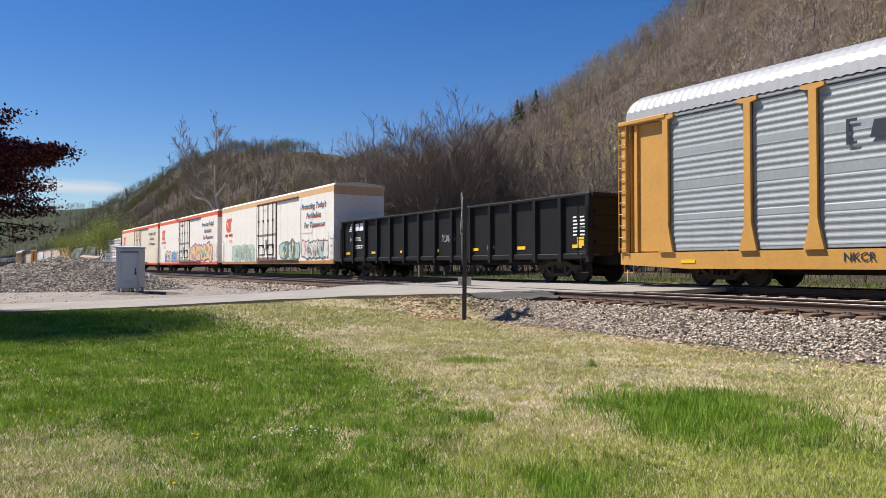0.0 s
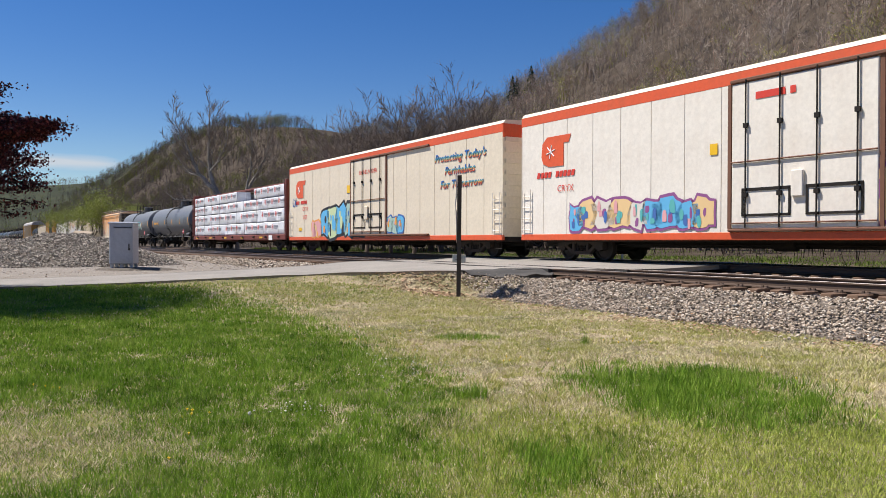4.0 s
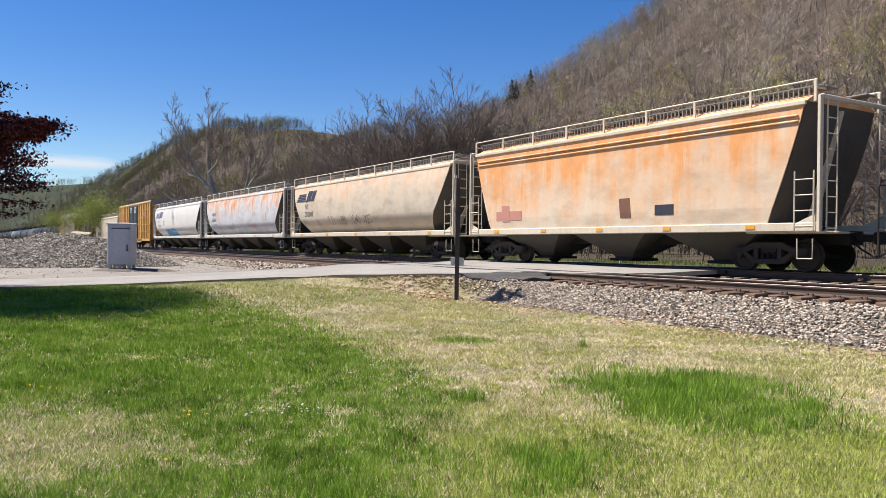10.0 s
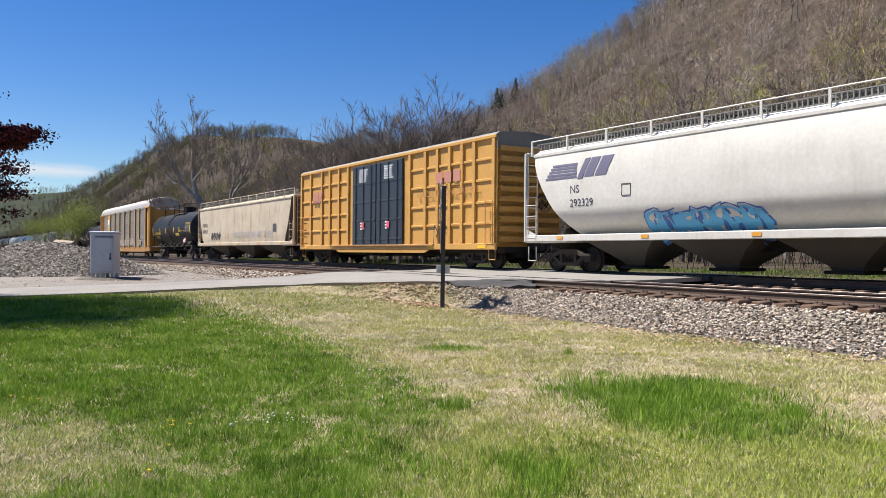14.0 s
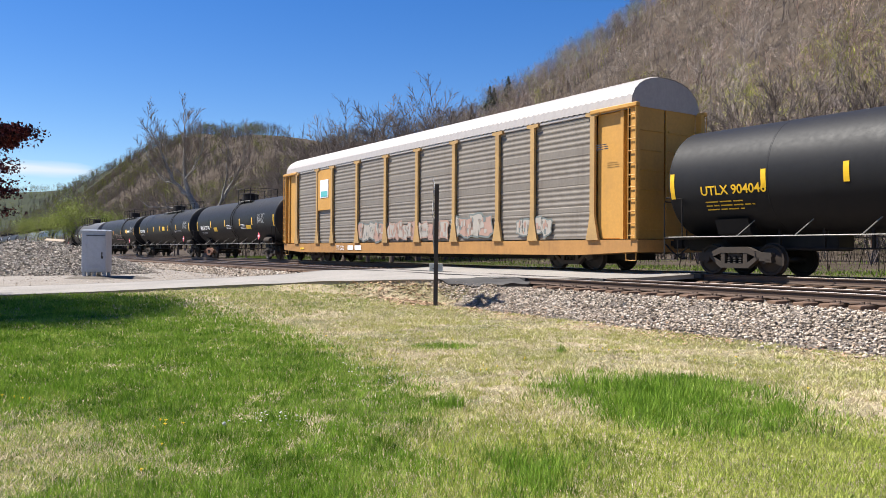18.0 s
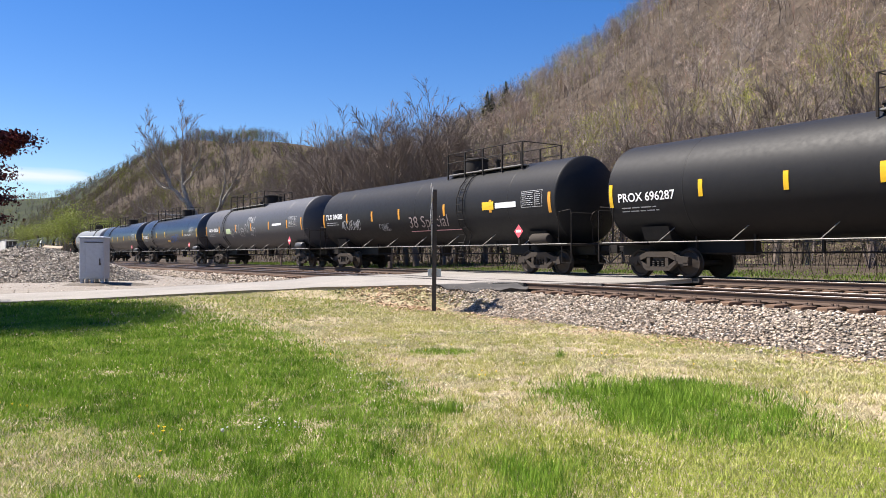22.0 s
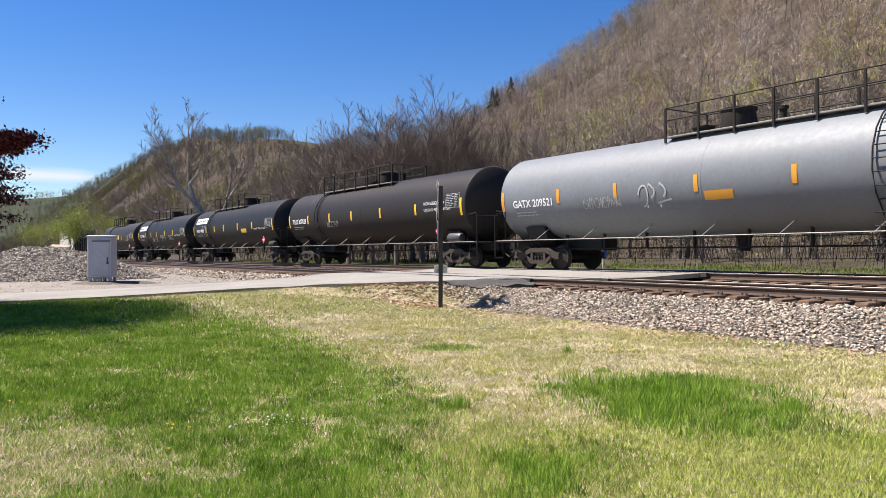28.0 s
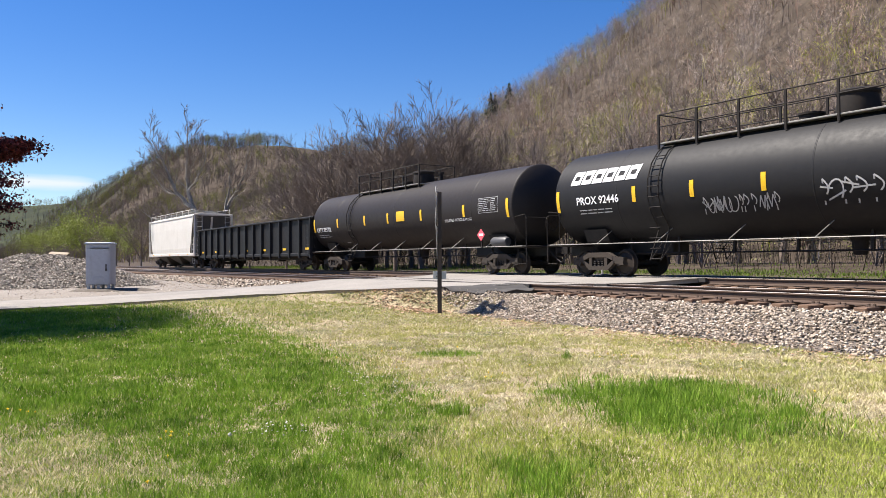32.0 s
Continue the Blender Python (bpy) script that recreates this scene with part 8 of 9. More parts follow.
    marks(car, side, h, "TILX 308015", 0.7, 2.25, 0.36)
    scrawl(car, 10.6 - h, 13.4 - h, 2.1, 0.7, side, P_deep, 71, 0.05)
    lettering("LIQUEFIED PETROLEUM GAS", 0.15, M_white, car, 14.9 - h, 2.25, side, 0.014)
    data_block(car, side, h, 16.3, 2.8, 1.2)
    patch(car, "notice", 9.4 - h, 10.2 - h, 1.85, 2.0, side, M_reflector)
    t[20] = car
    car, side, h = tank_car("dark blue tank car with a bare side", 9.1, M_tank_navy, 4.4, 9.3, (6.0, 11.2), five)
    marks(car, side, h, "CBTX", 0.8, 2.25, 0.40)
    bars(car, 3.2 - h, 2.0, 0.9, 0.2, 1, side, M_white, 0.012)
    data_block(car, side, h, 15.6, 2.8, 1.1)
    t[21] = car
    car, side, h = tank_car("pale grey tank car with orange reflectors and small graffiti", 9.05, M_tank_pale, 13.9, 9.2, (7.4, 14.4), [3.3, 5.9, 8.9, 11.8, 14.6], M_reflector_old)
    marks(car, side, h, "GATX 209521", 0.9, 2.2, 0.36)
    patch(car, "notice", 9.15 - h, 10.05 - h, 2.0, 2.25, side, M_reflector_old)
    scrawl(car, 4.6 - h, 6.0 - h, 2.15, 0.35, side, P_marker_white, 74, 0.018)
    scrawl(car, 7.0 - h, 7.9 - h, 2.25, 0.7, side, P_marker_white, 75, 0.05)
    t[22] = car
    car, side, h = tank_car("brown-black tank car with yellow reflectors", 9.4, M_tank_brown, 4.27, 9.6, (4.0, 11.6), [3.0, 5.8, 8.4, 11.4, 14.6])
    marks(car, side, h, "TILX 307028", 0.85, 2.3, 0.36)
    scrawl(car, 5.4 - h, 6.9 - h, 2.15, 0.35, side, P_marker_white, 76, 0.015)
    lettering("NON-ODORIZED", 0.2, M_white, car, 15.3 - h, 2.62, side, 0.014)
    lettering("LIQUEFIED PETROLEUM GAS", 0.16, M_white, car, 15.3 - h, 2.36, side, 0.014)
    data_block(car, side, h, 17.0, 2.95, 0.95)
    t[23] = car
    for i, (num, seed) in {24: ("PROX 94582", 81), 25: ("PROX 92446", 82)}.items():
        car, side, h = tank_car("black tank car with a bold white name and grey scrawls", 9.3, M_tank_black, 4.5, 9.6, (4.2, 11.0), [3.7, 5.8, 8.0, 11.1, 14.0], ext=(0.2, -0.2))
        word_blocks(car, side, 0.95 - h, 2.95, 6, 0.48, 0.44, M_white)
        marks(car, side, h, num, 1.25, 2.3, 0.34)
        if i == 24:
            scrawl(car, 2.9 - h, 4.3 - h, 2.35, 0.9, side, P_marker_white, seed, 0.06)
            patch(car, "notice", 11.8 - h, 12.8 - h, 2.05, 2.32, side, M_reflector)
        else:
            scrawl(car, 6.2 - h, 8.4 - h, 1.98, 0.45, side, P_marker_white, seed, 0.03)
            scrawl(car, 9.6 - h, 11.4 - h, 2.1, 0.6, side, P_marker_white, seed + 5, 0.04)
            scrawl(car, 12.4 - h, 13.8 - h, 2.1, 0.5, side, P_marker_white, seed + 6, 0.04)
        lettering("LIQUEFIED PETROLEUM GAS", 0.16, M_white, car, 14.3 - h, 2.2, side, 0.014)
        data_block(car, side, h, 16.4, 2.8, 1.1)
        t[i] = car
    car, side, h = tank_car("brown-black tank car with a yellow square and red placard", 9.05, M_tank_brown, 4.6, 9.3, (4.6, 10.4), [3.2, 6.2, 8.5, 11.4, 14.6])
    marks(car, side, h, "CBTX 785782", 0.6, 2.1, 0.3)
    patch(car, "notice", 9.3 - h, 10.0 - h, 2.3, 2.75, side, M_reflector)
    lettering("LIQUEFIED PETROLEUM GAS", 0.15, M_white, car, 13.2 - h, 2.1, side, 0.014)
    data_block(car, side, h, 15.6, 2.85, 1.2)
    t[26] = car
    return t


def red_frame(me):
    me = me.copy()
    me.materials[0] = M_rusty
    return me


# ---- covered hoppers ----
def hopper(label, half, skin, sides, sill_mat, chutes, rail_posts, cut=1.9, top=4.05, pale_end=False):
    """sides: 'flat', 'round' or 'panel'; cut: how far the end sheets slope in at the foot."""
    car = tagged(new("covered_hopper_car"), label, "railcar", "cars of the freight train")
    h = half
    zs = [1.22, 1.35, 1.5, 1.65, 1.8, 1.95, 2.1, 2.4, 2.9, 3.3, 3.7, top]

    def width(z):
        if sides == "round":
            return 1.60 - 0.58 * max(0, (2.25 - z) / 1.0) ** 1.9 - 0.16 * max(0, (z - 2.9) / 1.15) ** 2
        return 1.56 - 0.08 * max(0, (1.6 - z)) - 0.03 * max(0, (z - 3.4))

    def length(z):
        f = (z - 1.22) / (top - 1.22)
        return h - 0.45 - (cut - 0.45 + (0.5 if sides == "round" else 0.0)) * (1 - f) ** (1.5 if sides != "flat" else 1.2)

    rings = [[(-length(z), -width(z), z), (length(z), -width(z), z), (length(z), width(z), z), (-length(z), width(z), z)] for z in zs]
    if sides == "panel":
        part("body", Mesh().loft([[(a * 0.999, b * 0.985, c) for a, b, c in r] for r in rings]), skin, car)
        n = 11
        for s in (-1, 1):
            for k in range(n):
                a, b = -1 + 2 * k / n, -1 + 2 * (k + 1) / n
                m = Mesh()
                m.loft([[(a * length(z) + 0.012, s * (width(z) - 0.05), z), (b * length(z) - 0.012, s * (width(z) - 0.05), z), (b * length(z) - 0.012, s * width(z), z), (a * length(z) + 0.012, s * width(z), z)] for z in zs])
                part("side_panel", m, skin, car)
    else:
        part("body", Mesh().loft(rings), skin, car, smoothed=(sides == "round"))
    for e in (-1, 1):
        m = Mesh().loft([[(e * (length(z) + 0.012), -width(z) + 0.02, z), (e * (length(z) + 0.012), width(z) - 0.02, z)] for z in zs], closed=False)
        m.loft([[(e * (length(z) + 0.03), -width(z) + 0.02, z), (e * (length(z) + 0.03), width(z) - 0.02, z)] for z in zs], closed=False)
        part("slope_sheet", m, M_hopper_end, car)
    side = lambda z: -width(z)
    part("roof", Mesh().loft([[(x, -width(top), top), (x, -1.2, top + 0.18), (x, 0, top + 0.30), (x, 1.2, top + 0.18), (x, width(top), top)] for x in (-h + 0.42, h - 0.42)]), skin, car)
    for s in (-1, 1):
        part("eave_angle", Mesh().block(-h + 0.4, h - 0.4, *sorted((s * (width(top) - 0.02), s * (width(top) + 0.05))), top - 0.09, top + 0.02, 0.015), sill_mat, car)
        part("side_sill", Mesh().block(-h + 0.1, h - 0.1, *sorted((s * 1.38, s * 1.58)), 1.02, 1.24, 0.02), sill_mat, car)
        part("running_board", Mesh().block(-h + 0.15, h - 0.15, *sorted((s * 0.62, s * 1.12)), top + 0.34, top + 0.38, 0.01), M_grating, car)
        mesh_ = Mesh()
        for k in range(int((2 * h - 0.6) / 0.14)):
            mesh_.box(-h + 0.3 + k * 0.14, -h + 0.335 + k * 0.14, *sorted((s * 1.13, s * 1.16)), top + 0.16, top + 0.40)
        part("grating_edge", mesh_.box(-h + 0.2, h - 0.2, *sorted((s * 1.125, s * 1.165)), top + 0.40, top + 0.43), M_grating, car)
        part("roof_railing", Mesh().tube([(-h + 0.2, s * 1.42, top + 0.5), (h - 0.2, s * 1.42, top + 0.5)], 0.022), sill_mat, car)
        for k in range(rail_posts):
            x = -h + 0.25 + (2 * h - 0.5) * k / (rail_posts - 1)
            part("railing_post", Mesh().box(x - 0.035, x + 0.035, *sorted((s * 1.40, s * 1.44)), top - 0.02, top + 0.5).box(x - 0.02, x + 0.02, *sorted((s * 1.0, s * 1.42)), top + 0.30, top + 0.34), sill_mat, car)
        for k in range(5):
            x = -h + 1.9 + (2 * h - 3.8) * k / 4
            patch(car, "reflector", x - 0.14, x + 0.14, 1.09, 1.19, flat(-1.585), M_reflector_old) if s < 0 else None
    for k in range(4):
        a = -h + 1.2 + k * (2 * h - 2.4) / 4
        part("hatch", Mesh().block(a + 0.1, a + (2 * h - 2.4) / 4 - 0.1, -0.42, 0.42, top + 0.28, top + 0.44, 0.04), M_grating, car)
    span = 2 * (length(1.22) - 0.1) / chutes
    for k in range(chutes):
        x = -length(1.22) + 0.1 + (k + 0.5) * span
        w = span / 2
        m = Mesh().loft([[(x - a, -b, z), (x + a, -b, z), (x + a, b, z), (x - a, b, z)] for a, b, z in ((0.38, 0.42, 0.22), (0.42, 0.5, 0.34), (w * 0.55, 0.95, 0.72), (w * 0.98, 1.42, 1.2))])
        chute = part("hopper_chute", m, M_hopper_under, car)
        part("outlet_gate", Mesh().block(x - 0.5, x + 0.5, -0.62, 0.62, 0.15, 0.24, 0.02), M_iron, chute)
    part("centre_sill", Mesh().box(-h, h, -0.3, 0.3, 0.7, 1.05), M_iron, car)
    for e in (-1, 1):
        part("end_platform", Mesh().block(min(e * h, e * (h - 2.1)), max(e * h, e * (h - 2.1)), -1.5, 1.5, 0.98, 1.04, 0.02), sill_mat, car)
        part("end_sheet_rib", Mesh().prism([(e * (length(1.3) + 0.05), 1.05), (e * (length(1.3) + 0.25), 1.05), (e * (h - 0.40), top - 0.1), (e * (h - 0.50), top - 0.1)], -0.08, 0.08), sill_mat, car)
        part("end_top_bar", Mesh().block(min(e * h, e * (h - 0.12)), max(e * h, e * (h - 0.12)), -1.5, 1.5, top + 0.02, top + 0.12, 0.02), sill_mat, car)
        for s in (-1, 1):
            part("corner_post", Mesh().block(min(e * h, e * (h - 0.10)), max(e * h, e * (h - 0.10)), *sorted((s * 1.46, s * 1.58)), 1.0, top + 0.1, 0.02), sill_mat, car)
            part("corner_gusset", Mesh().prism([(e * (h - 1.0), 1.04), (e * (h - 0.02), 1.04), (e * (h - 0.02), 1.5), (e * (h - 0.5), 1.3)], s * 1.50, s * 1.54), sill_mat, car)
            ladder(car, e * (h - 0.42), s * 1.58, 1.05, 2.5, sill_mat, 0.5, True, 0.38)
            ladder(car, e * (h + 0.03), s * 1.15, 1.0, top, sill_mat, 0.42, False, 0.38, "end_ladder")
            stirrup(car, e * (h - 0.42), e, s * 1.52, sill_mat)
        truck(car, e * (h - 1.75))
        coupler(car, e * h, e, 0.65)
    brake_wheel(car, -h - 0.12, -0.5, 2.4)
    part("air_reservoir", Mesh().lathe([(-0.5, 0.001), (-0.46, 0.17), (-0.36, 0.21), (0.36, 0.21), (0.46, 0.17), (0.5, 0.001)], "y", 14, (-h + 1.0, 0, 1.35)), M_iron, car, smoothed=True)
    return car, side, h


# Shade on the undercut ends and chutes is put into these dark, grimy colours.
M_hopper_end = worn("hopper_end_shade_grime", (0.085, 0.075, 0.064), (0.03, 0.026, 0.022), 0.6, 0.85)
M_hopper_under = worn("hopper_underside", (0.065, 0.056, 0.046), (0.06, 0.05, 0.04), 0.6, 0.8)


def ns_mark(car, side, x, mat, scale=1.0):
    for k in range(5):
        patch(car, "brand_stripe", x + (0.12 + 0.10 * k) * scale, x + 2.0 * scale, 3.10 + 0.13 * k * scale, 3.17 + 0.13 * k * scale, side, mat)
    patch(car, "brand_block", x + 2.05 * scale, x + 2.35 * scale, 3.05, 3.7, side, mat, 0.01, 0.5)
    patch(car, "brand_block", x + 2.45 * scale, x + 2.95 * scale, 3.1, 3.7, side, mat, 0.01, 0.5)
    patch(car, "brand_block", x + 3.05 * scale, x + 3.65 * scale, 3.1, 3.7, side, mat, 0.01, 0.5)


def make_hoppers():
    t = {}
    car, side, h = hopper("flat-sided covered hopper, white paint stained with orange rust", 7.45, M_hopper_rust, "flat", M_sill_cream, 3, 9, 1.45, 4.2)
    for x, m in ((0.9, M_rusty), (-5.2, M_rose_mark)):
        patch(car, "stencil", x, x + 0.45, 1.5, 2.1, side, m, 0.01, -0.1)
    patch(car, "stencil", 2.3, 3.0, 1.55, 1.85, side, M_dark)
    bars(car, -5.6, 1.55, 2.2, 0.42, 1, side, M_rose_mark, gap=0.8)
    for s in (-1, 1):
        part("side_rib", Mesh().block(-h + 0.6, h - 0.6, *sorted((s * 1.54, s * 1.60)), 3.70, 3.76, 0.02).block(-h + 0.6, h - 0.6, *sorted((s * 1.54, s * 1.60)), 3.84, 3.90, 0.02), M_hopper_rust, car)
    t[8] = car
    car, side, h = hopper("round-sided tan covered hopper with rust streaks and dark stripes", 9.3, M_hopper_ns, "round", M_sill_cream, 4, 11)
    ns_mark(car, side, -8.3, M_dark, 0.75)
    lettering("NS", 0.42, M_dark, car, -6.9, 2.65, side)
    lettering("292008", 0.42, M_dark, car, -6.9, 2.2, side)
    for k in range(4):
        scrawl(car, -3.6 + k * 1.5, -2.8 + k * 1.5, 1.9, 0.5, side, P_black, 91 + k, 0.025)
    t[9] = car
    car, side, h = hopper("round-sided pale grey covered hopper with orange rust runs", 9.3, M_hopper_grey, "round", M_white_hopper, 4, 11)
    lettering("NAHX", 0.40, M_dark, car, -7.0, 2.75, side)
    lettering("560334", 0.40, M_dark, car, -7.0, 2.3, side)
    bars(car, -6.7, 2.05, 1.3, 0.10, 2, side, M_tank_slate, gap=0.3)
    scrawl(car, 2.5, 3.6, 1.8, 0.4, side, P_rose, 95, 0.03)
    scrawl(car, -3.0, -1.9, 1.75, 0.3, side, P_slate, 96, 0.012)
    patch(car, "reflector", 5.9, 6.05, 2.2, 2.7, side, M_reflector_old)
    patch(car, "reflector", -7.9, -7.75, 2.2, 2.7, side, M_reflector_old)
    t[10] = car
    car, side, h = hopper("clean white round-sided covered hopper with blue graffiti", 9.3, M_white_hopper, "round", M_white_hopper, 4, 11)
    ns_mark(car, side, -8.2, material("brand_slate", (0.13, 0.12, 0.18), 0.5), 0.8)
    lettering("NS", 0.36, M_dark, car, -6.9, 2.6, side)
    lettering("292329", 0.36, M_dark, car, -6.9, 2.15, side)
    part("stencil_frame", Mesh().tube([(-4.6, side(2.5) - 0.01, 2.4), (-4.25, side(2.5) - 0.01, 2.4), (-4.25, side(2.75) - 0.01, 2.75), (-4.6, side(2.75) - 0.01, 2.75), (-4.6, side(2.5) - 0.01, 2.4)], 0.012, 4), M_dark, car)
    graffiti(car, -3.9, 0.5, 0.95, 1.95, side, P_deep, [P_sky], [P_sky, P_deep], 97)
    t[11] = car
    car, side, h = hopper("tan covered hopper of welded panels with scrawled graffiti", 10.0, M_tan_hopper, "panel", M_tan_hopper, 3, 13, 1.5, 3.9)
    lettering("MWCX", 0.42, M_dark, car, -8.6, 2.45, side, slant=0.2)
    lettering("480537", 0.42, M_dark, car, -8.6, 1.98, side)
    scrawl(car, -6.2, -3.9, 1.72, 0.55, side, P_black, 98, 0.09)
    scrawl(car, -1.5, 6.5, 1.75, 0.5, side, P_marker_white, 99, 0.03)
    patch(car, "patched_plate", 6.6, 7.2, 1.85, 2.35, side, M_tank_slate)
    for x in (-8.9, -4.9, -2.3, 1.2, 5.2):
        patch(car, "reflector", x, x + 0.13, 1.5, 1.95, side, M_reflector_old)
    t[13] = car
    car, side, h = hopper("white covered hopper at the tail of the train", 7.75, M_white_hopper, "flat", M_white_hopper, 3, 9, 1.4, 4.3)
    t[28] = car
    return t


M_rose_mark = material("faded_red_stencil", (0.45, 0.20, 0.15), 0.6)


# ---- yellow boxcar ----
def boxcar():
    car = tagged(new("box_car"), "yellow ribbed high-cube boxcar with dark blue double doors", "railcar", "cars of the freight train")
    h, y, top = 9.28, 1.54, 5.08
    part("frame", Mesh().box(-h, h, -1.2, 1.2, 0.62, 0.85).box(-h, h, -0.35, 0.35, 0.45, 0.65), M_iron, car)
    part("inner_body", Mesh().box(-h, h, -y + 0.03, y - 0.03, 0.85, top), M_box_yellow, car)
    part("roof", Mesh().loft([[(x, -y - 0.05, top), (x, -y + 0.1, top + 0.1), (x, 0, top + 0.22), (x, y - 0.1, top + 0.1), (x, y + 0.05, top)] for x in (-h - 0.03, h + 0.03)]), M_grating, car)
    posts = [-9.2, -7.9, -6.41, -5.4, -4.28, -3.2, 2.95, 4.24, 5.2, 6.12, 7.0, 7.83, 9.1]
    for s in (-1, 1):
        yy = lambda a, b: sorted((s * (y + a), s * (y + b)))
        part("top_rail", Mesh().block(-h, h, *yy(-0.03, 0.07), top - 0.14, top, 0.02), M_box_yellow, car)
        part("bottom_rail", Mesh().block(-h, h, *yy(-0.03, 0.07), 0.74, 0.98, 0.02), M_box_yellow, car)
        part("fish_belly", Mesh().prism([(-4.6, 0.74), (4.6, 0.74), (4.2, 0.60), (-4.2, 0.60)], *yy(-0.02, 0.05)), M_box_yellow, car)
        for x in posts:
            part("side_post", Mesh().prism([(x - 0.09, 0.98), (x + 0.09, 0.98), (x + 0.09, top - 0.14), (x - 0.09, top - 0.14)], *yy(-0.03, 0.065)), M_box_yellow, car)
        for a, b in zip(posts, posts[1:]):
            if a < -3 and b > 2:
                continue
            for z in (1.75, 2.55, 3.4, 4.2):
                part("panel_rib", Mesh().block(a + 0.09, b - 0.09, *yy(-0.03, 0.03), z - 0.05, z + 0.05, 0.015), M_box_yellow, car)
        for k in (-1, 1):
            c = -0.13 + k * 1.26
            door = part("plug_door", Mesh().block(c - 1.22, c + 1.22, *yy(-0.03, 0.07), 0.95, 4.85, 0.02), M_door_blue, car)
            for j in range(3):
                x = c - 0.8 + j * 0.8
                part("lock_rod", Mesh().tube([(x, s * (y + 0.1), 1.0), (x, s * (y + 0.1), 4.8)], 0.022), M_door_blue, door)
            for z in (1.2, 2.1, 3.0, 3.9):
                part("door_rib", Mesh().block(c - 1.15, c + 1.15, *yy(0.065, 0.09), z, z + 0.09, 0.01), M_door_blue, door)
            part("door_handle", Mesh().block(c - 0.12, c + 0.12, *yy(0.09, 0.13), 1.75, 2.05), M_pink, door)
            if s < 0:
                bars(door, c - 0.45, 4.6, 0.9, 0.11, 6, flat(-y - 0.075), M_white, 0.012)
                bars(door, c - 0.3, 2.0, 0.5, 0.14, 3, flat(-y - 0.075), M_white, 0.03)
        part("door_track", Mesh().block(-5.2, 5.0, *yy(0.06, 0.13), 0.90, 0.97, 0.01), M_rack_sill, car)
    for e in (-1, 1):
        m = Mesh().box(*sorted((e * h, e * (h - 0.03))), -y, y, 0.85, 4.55)
        part("end_wall", m, M_box_yellow, car)
        for z in np.arange(1.05, 4.5, 0.38):
            part("end_rib", Mesh().prism([(-y + 0.1, z), (y - 0.1, z), (y - 0.12, z + 0.2), (-y + 0.12, z + 0.2)], *sorted((e * h, e * (h + 0.07))), "x"), M_box_yellow, car)
        part("end_cap", Mesh().box(*sorted((e * (h + 0.01), e * (h - 0.03))), -y, y, 4.552, top), M_grating, car)
        for s in (-1, 1):
            ladder(car, e * (h - 0.35), s * (y + 0.12), 0.95, 2.6, M_box_yellow, 0.46, True, 0.38)
            stirrup(car, e * (h - 0.35), e, s * 1.5, M_box_yellow)
        truck(car, e * (h - 1.9))
        coupler(car, e * h, e, 0.6)
    brake_wheel(car, h + 0.2, 0.5, 2.6)
    under_gear(car, h, 0.8)
    side = flat(-y - 0.068)
    for k in range(3):
        patch(car, "brand_block", 5.15 + k * 0.65, 5.65 + k * 0.65, 3.5, 3.95, side, M_rose_mark, 0.01)
    lettering("RAILCAR POOLING EXPERTS", 0.36, M_rack_sill, car, 3.6, 2.98, side, 0.006)
    scrawl(car, 5.2, 5.8, 1.35, 0.8, side, P_black, 101, 0.05)
    for k in range(3):
        patch(car, "brand_block", -7.6 + k * 0.4, -7.3 + k * 0.4, 3.3, 3.9, side, M_rose_mark, 0.008, 0.4)
    for x in (-8.5, -4.9, 4.7, 8.4):
        patch(car, "reflector", x - 0.25, x + 0.25, 0.80, 0.90, side, M_reflector)
    return car


TRAIN_V, TRAIN_A = 15.9826, 0.00268


def run(t):
    """How far the train has gone along the track, from its place at 16 s."""
    return TRAIN_V * (t - 16) + TRAIN_A * (t - 16) ** 2 / 2


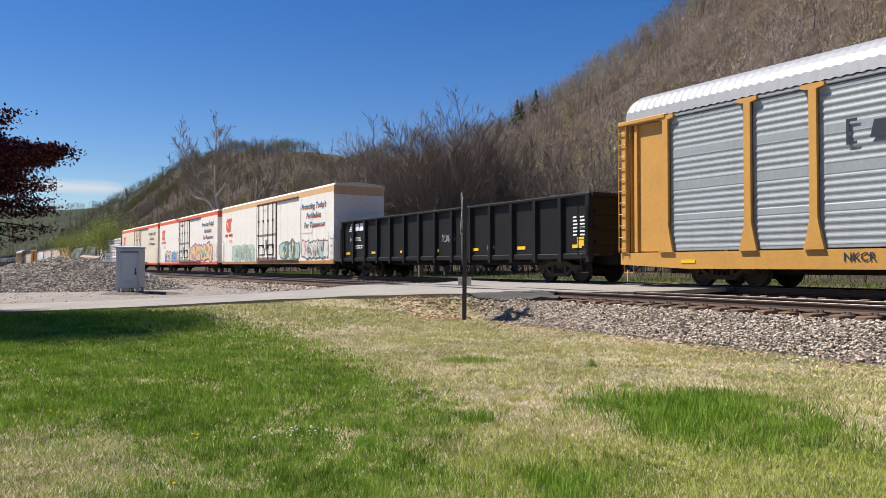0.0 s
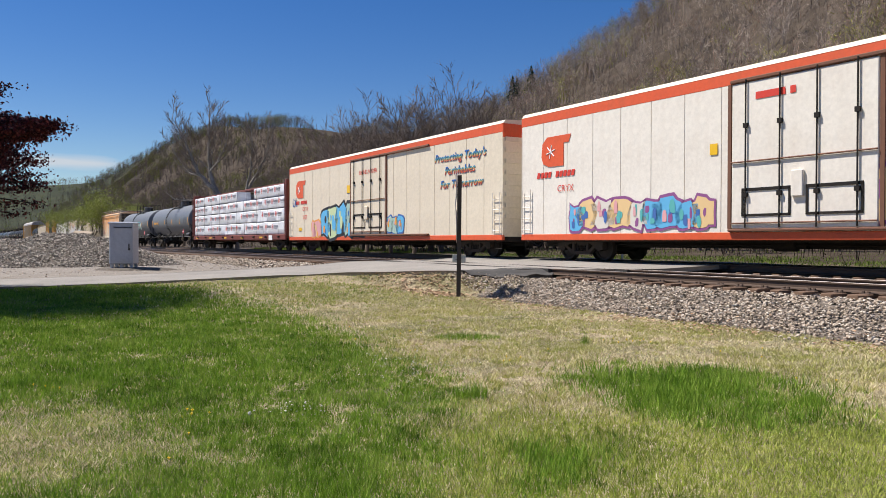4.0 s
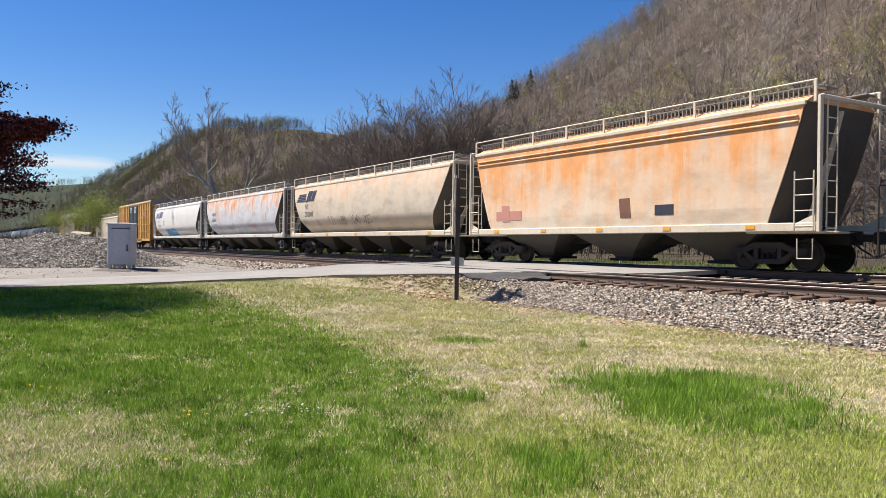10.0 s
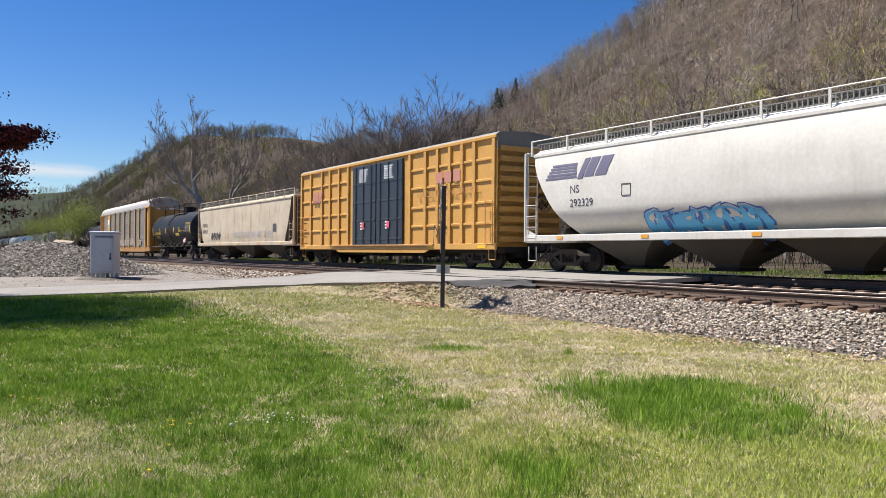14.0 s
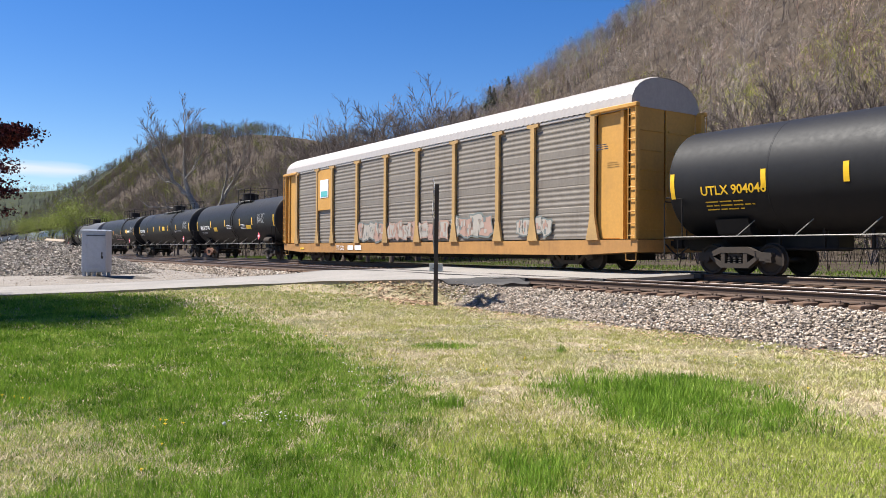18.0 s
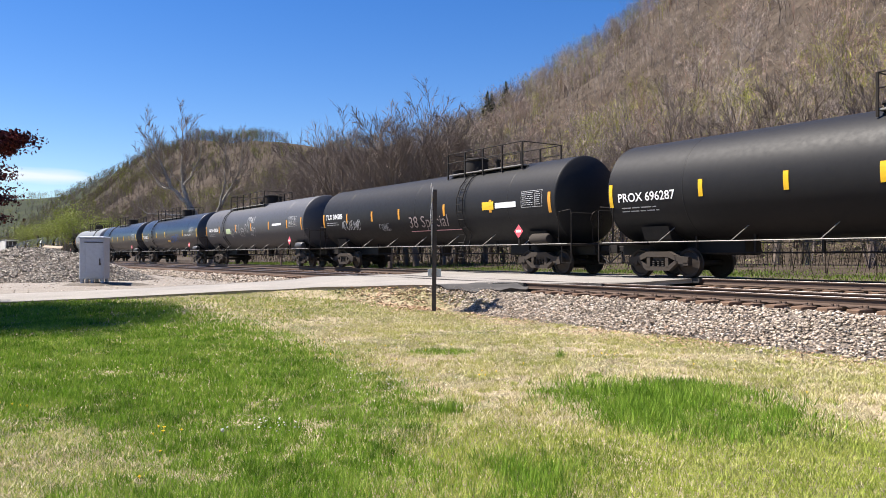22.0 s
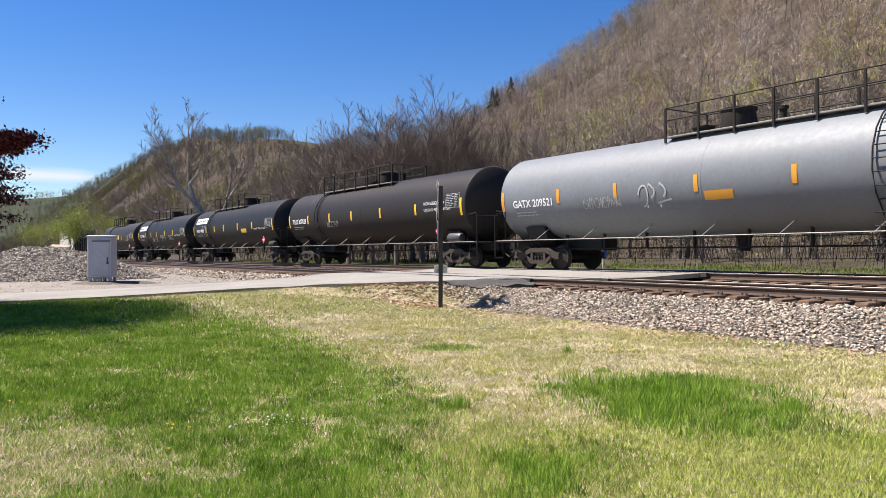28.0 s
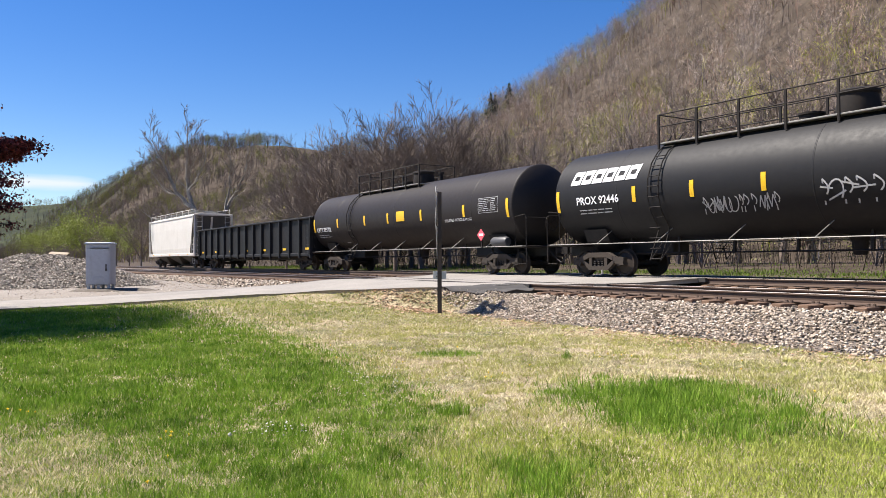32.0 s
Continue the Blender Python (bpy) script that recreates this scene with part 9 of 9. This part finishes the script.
def car_pose(c, t):
    q = run(t) + c
    p = P_FAR + BEND * q * q
    return pose(*pq(p, q, Z_FAR), 0, 0, math.degrees(math.atan2(UY, UX) + 2 * BEND * q))


CARS = []      # each car and its centre along the train
tanks, hoppers = make_tanks(), make_hoppers()
CARS.append((first_rack(), 237.95 + 13.55))
CARS.append((gondola("black steel gondola car with ribbed sides and yellow reflectors", 9.95, True), 226.6))
CARS.append((reefer_one(), 204.42))
CARS.append((reefer_two(), 180.6))
CARS.append((reefer_three(), 157.05))
CARS.append((lumber_car(), 133.75))
CARS.append((boxcar(), -0.1))
CARS.append((second_rack(), -61.14))
CARS.append((gondola("black gondola car with ribbed sides near the tail", 10.8, False), -306.2))
REAR = {6: 104.78, 7: 87.04, 14: -46.11, 16: -92.55, 17: -112.6, 18: -133.17, 19: -153.84, 20: -174.47, 21: -194.48, 22: -214.31, 23: -234.8, 24: -255.03, 25: -275.37, 26: -295.13}
HALF = {6: 8.1, 7: 8.1, 14: 6.95, 16: 8.05, 17: 9.35, 18: 9.4, 19: 9.35, 20: 9.4, 21: 9.1, 22: 9.05, 23: 9.4, 24: 9.3, 25: 9.3, 26: 9.05}
for i, car in tanks.items():
    CARS.append((car, REAR[i] - 0.25 + HALF[i]))
for i, c in {8: 77.77, 9: 59.84, 10: 40.03, 11: 20.11, 13: -20.48, 28: -326.1}.items():
    CARS.append((hoppers[i], c))


# ---- motion ----
def motions():
    for car, c in CARS:
        walk(car, [(t, car_pose(c, t)) for t in range(0, 33, 2)])
    # every wheel turns alike: one pair is keyed frame by frame, the rest follow the same keys
    for s in (-1, 1):
        first = WHEELS[s][0]
        walk(first, [(k / FPS, pose(s * 0.885, 0, 0.42, 0, math.degrees(run(k / FPS) / 0.42) % 360, 0)) for k in range(0, 32 * FPS + 1)])
        for w in WHEELS[s][1:]:
            w.rotation_mode = "QUATERNION"
            w.animation_data_create()
            w.animation_data.action = first.animation_data.action
            w.animation_data.action_slot = first.animation_data.action_slot


motions()
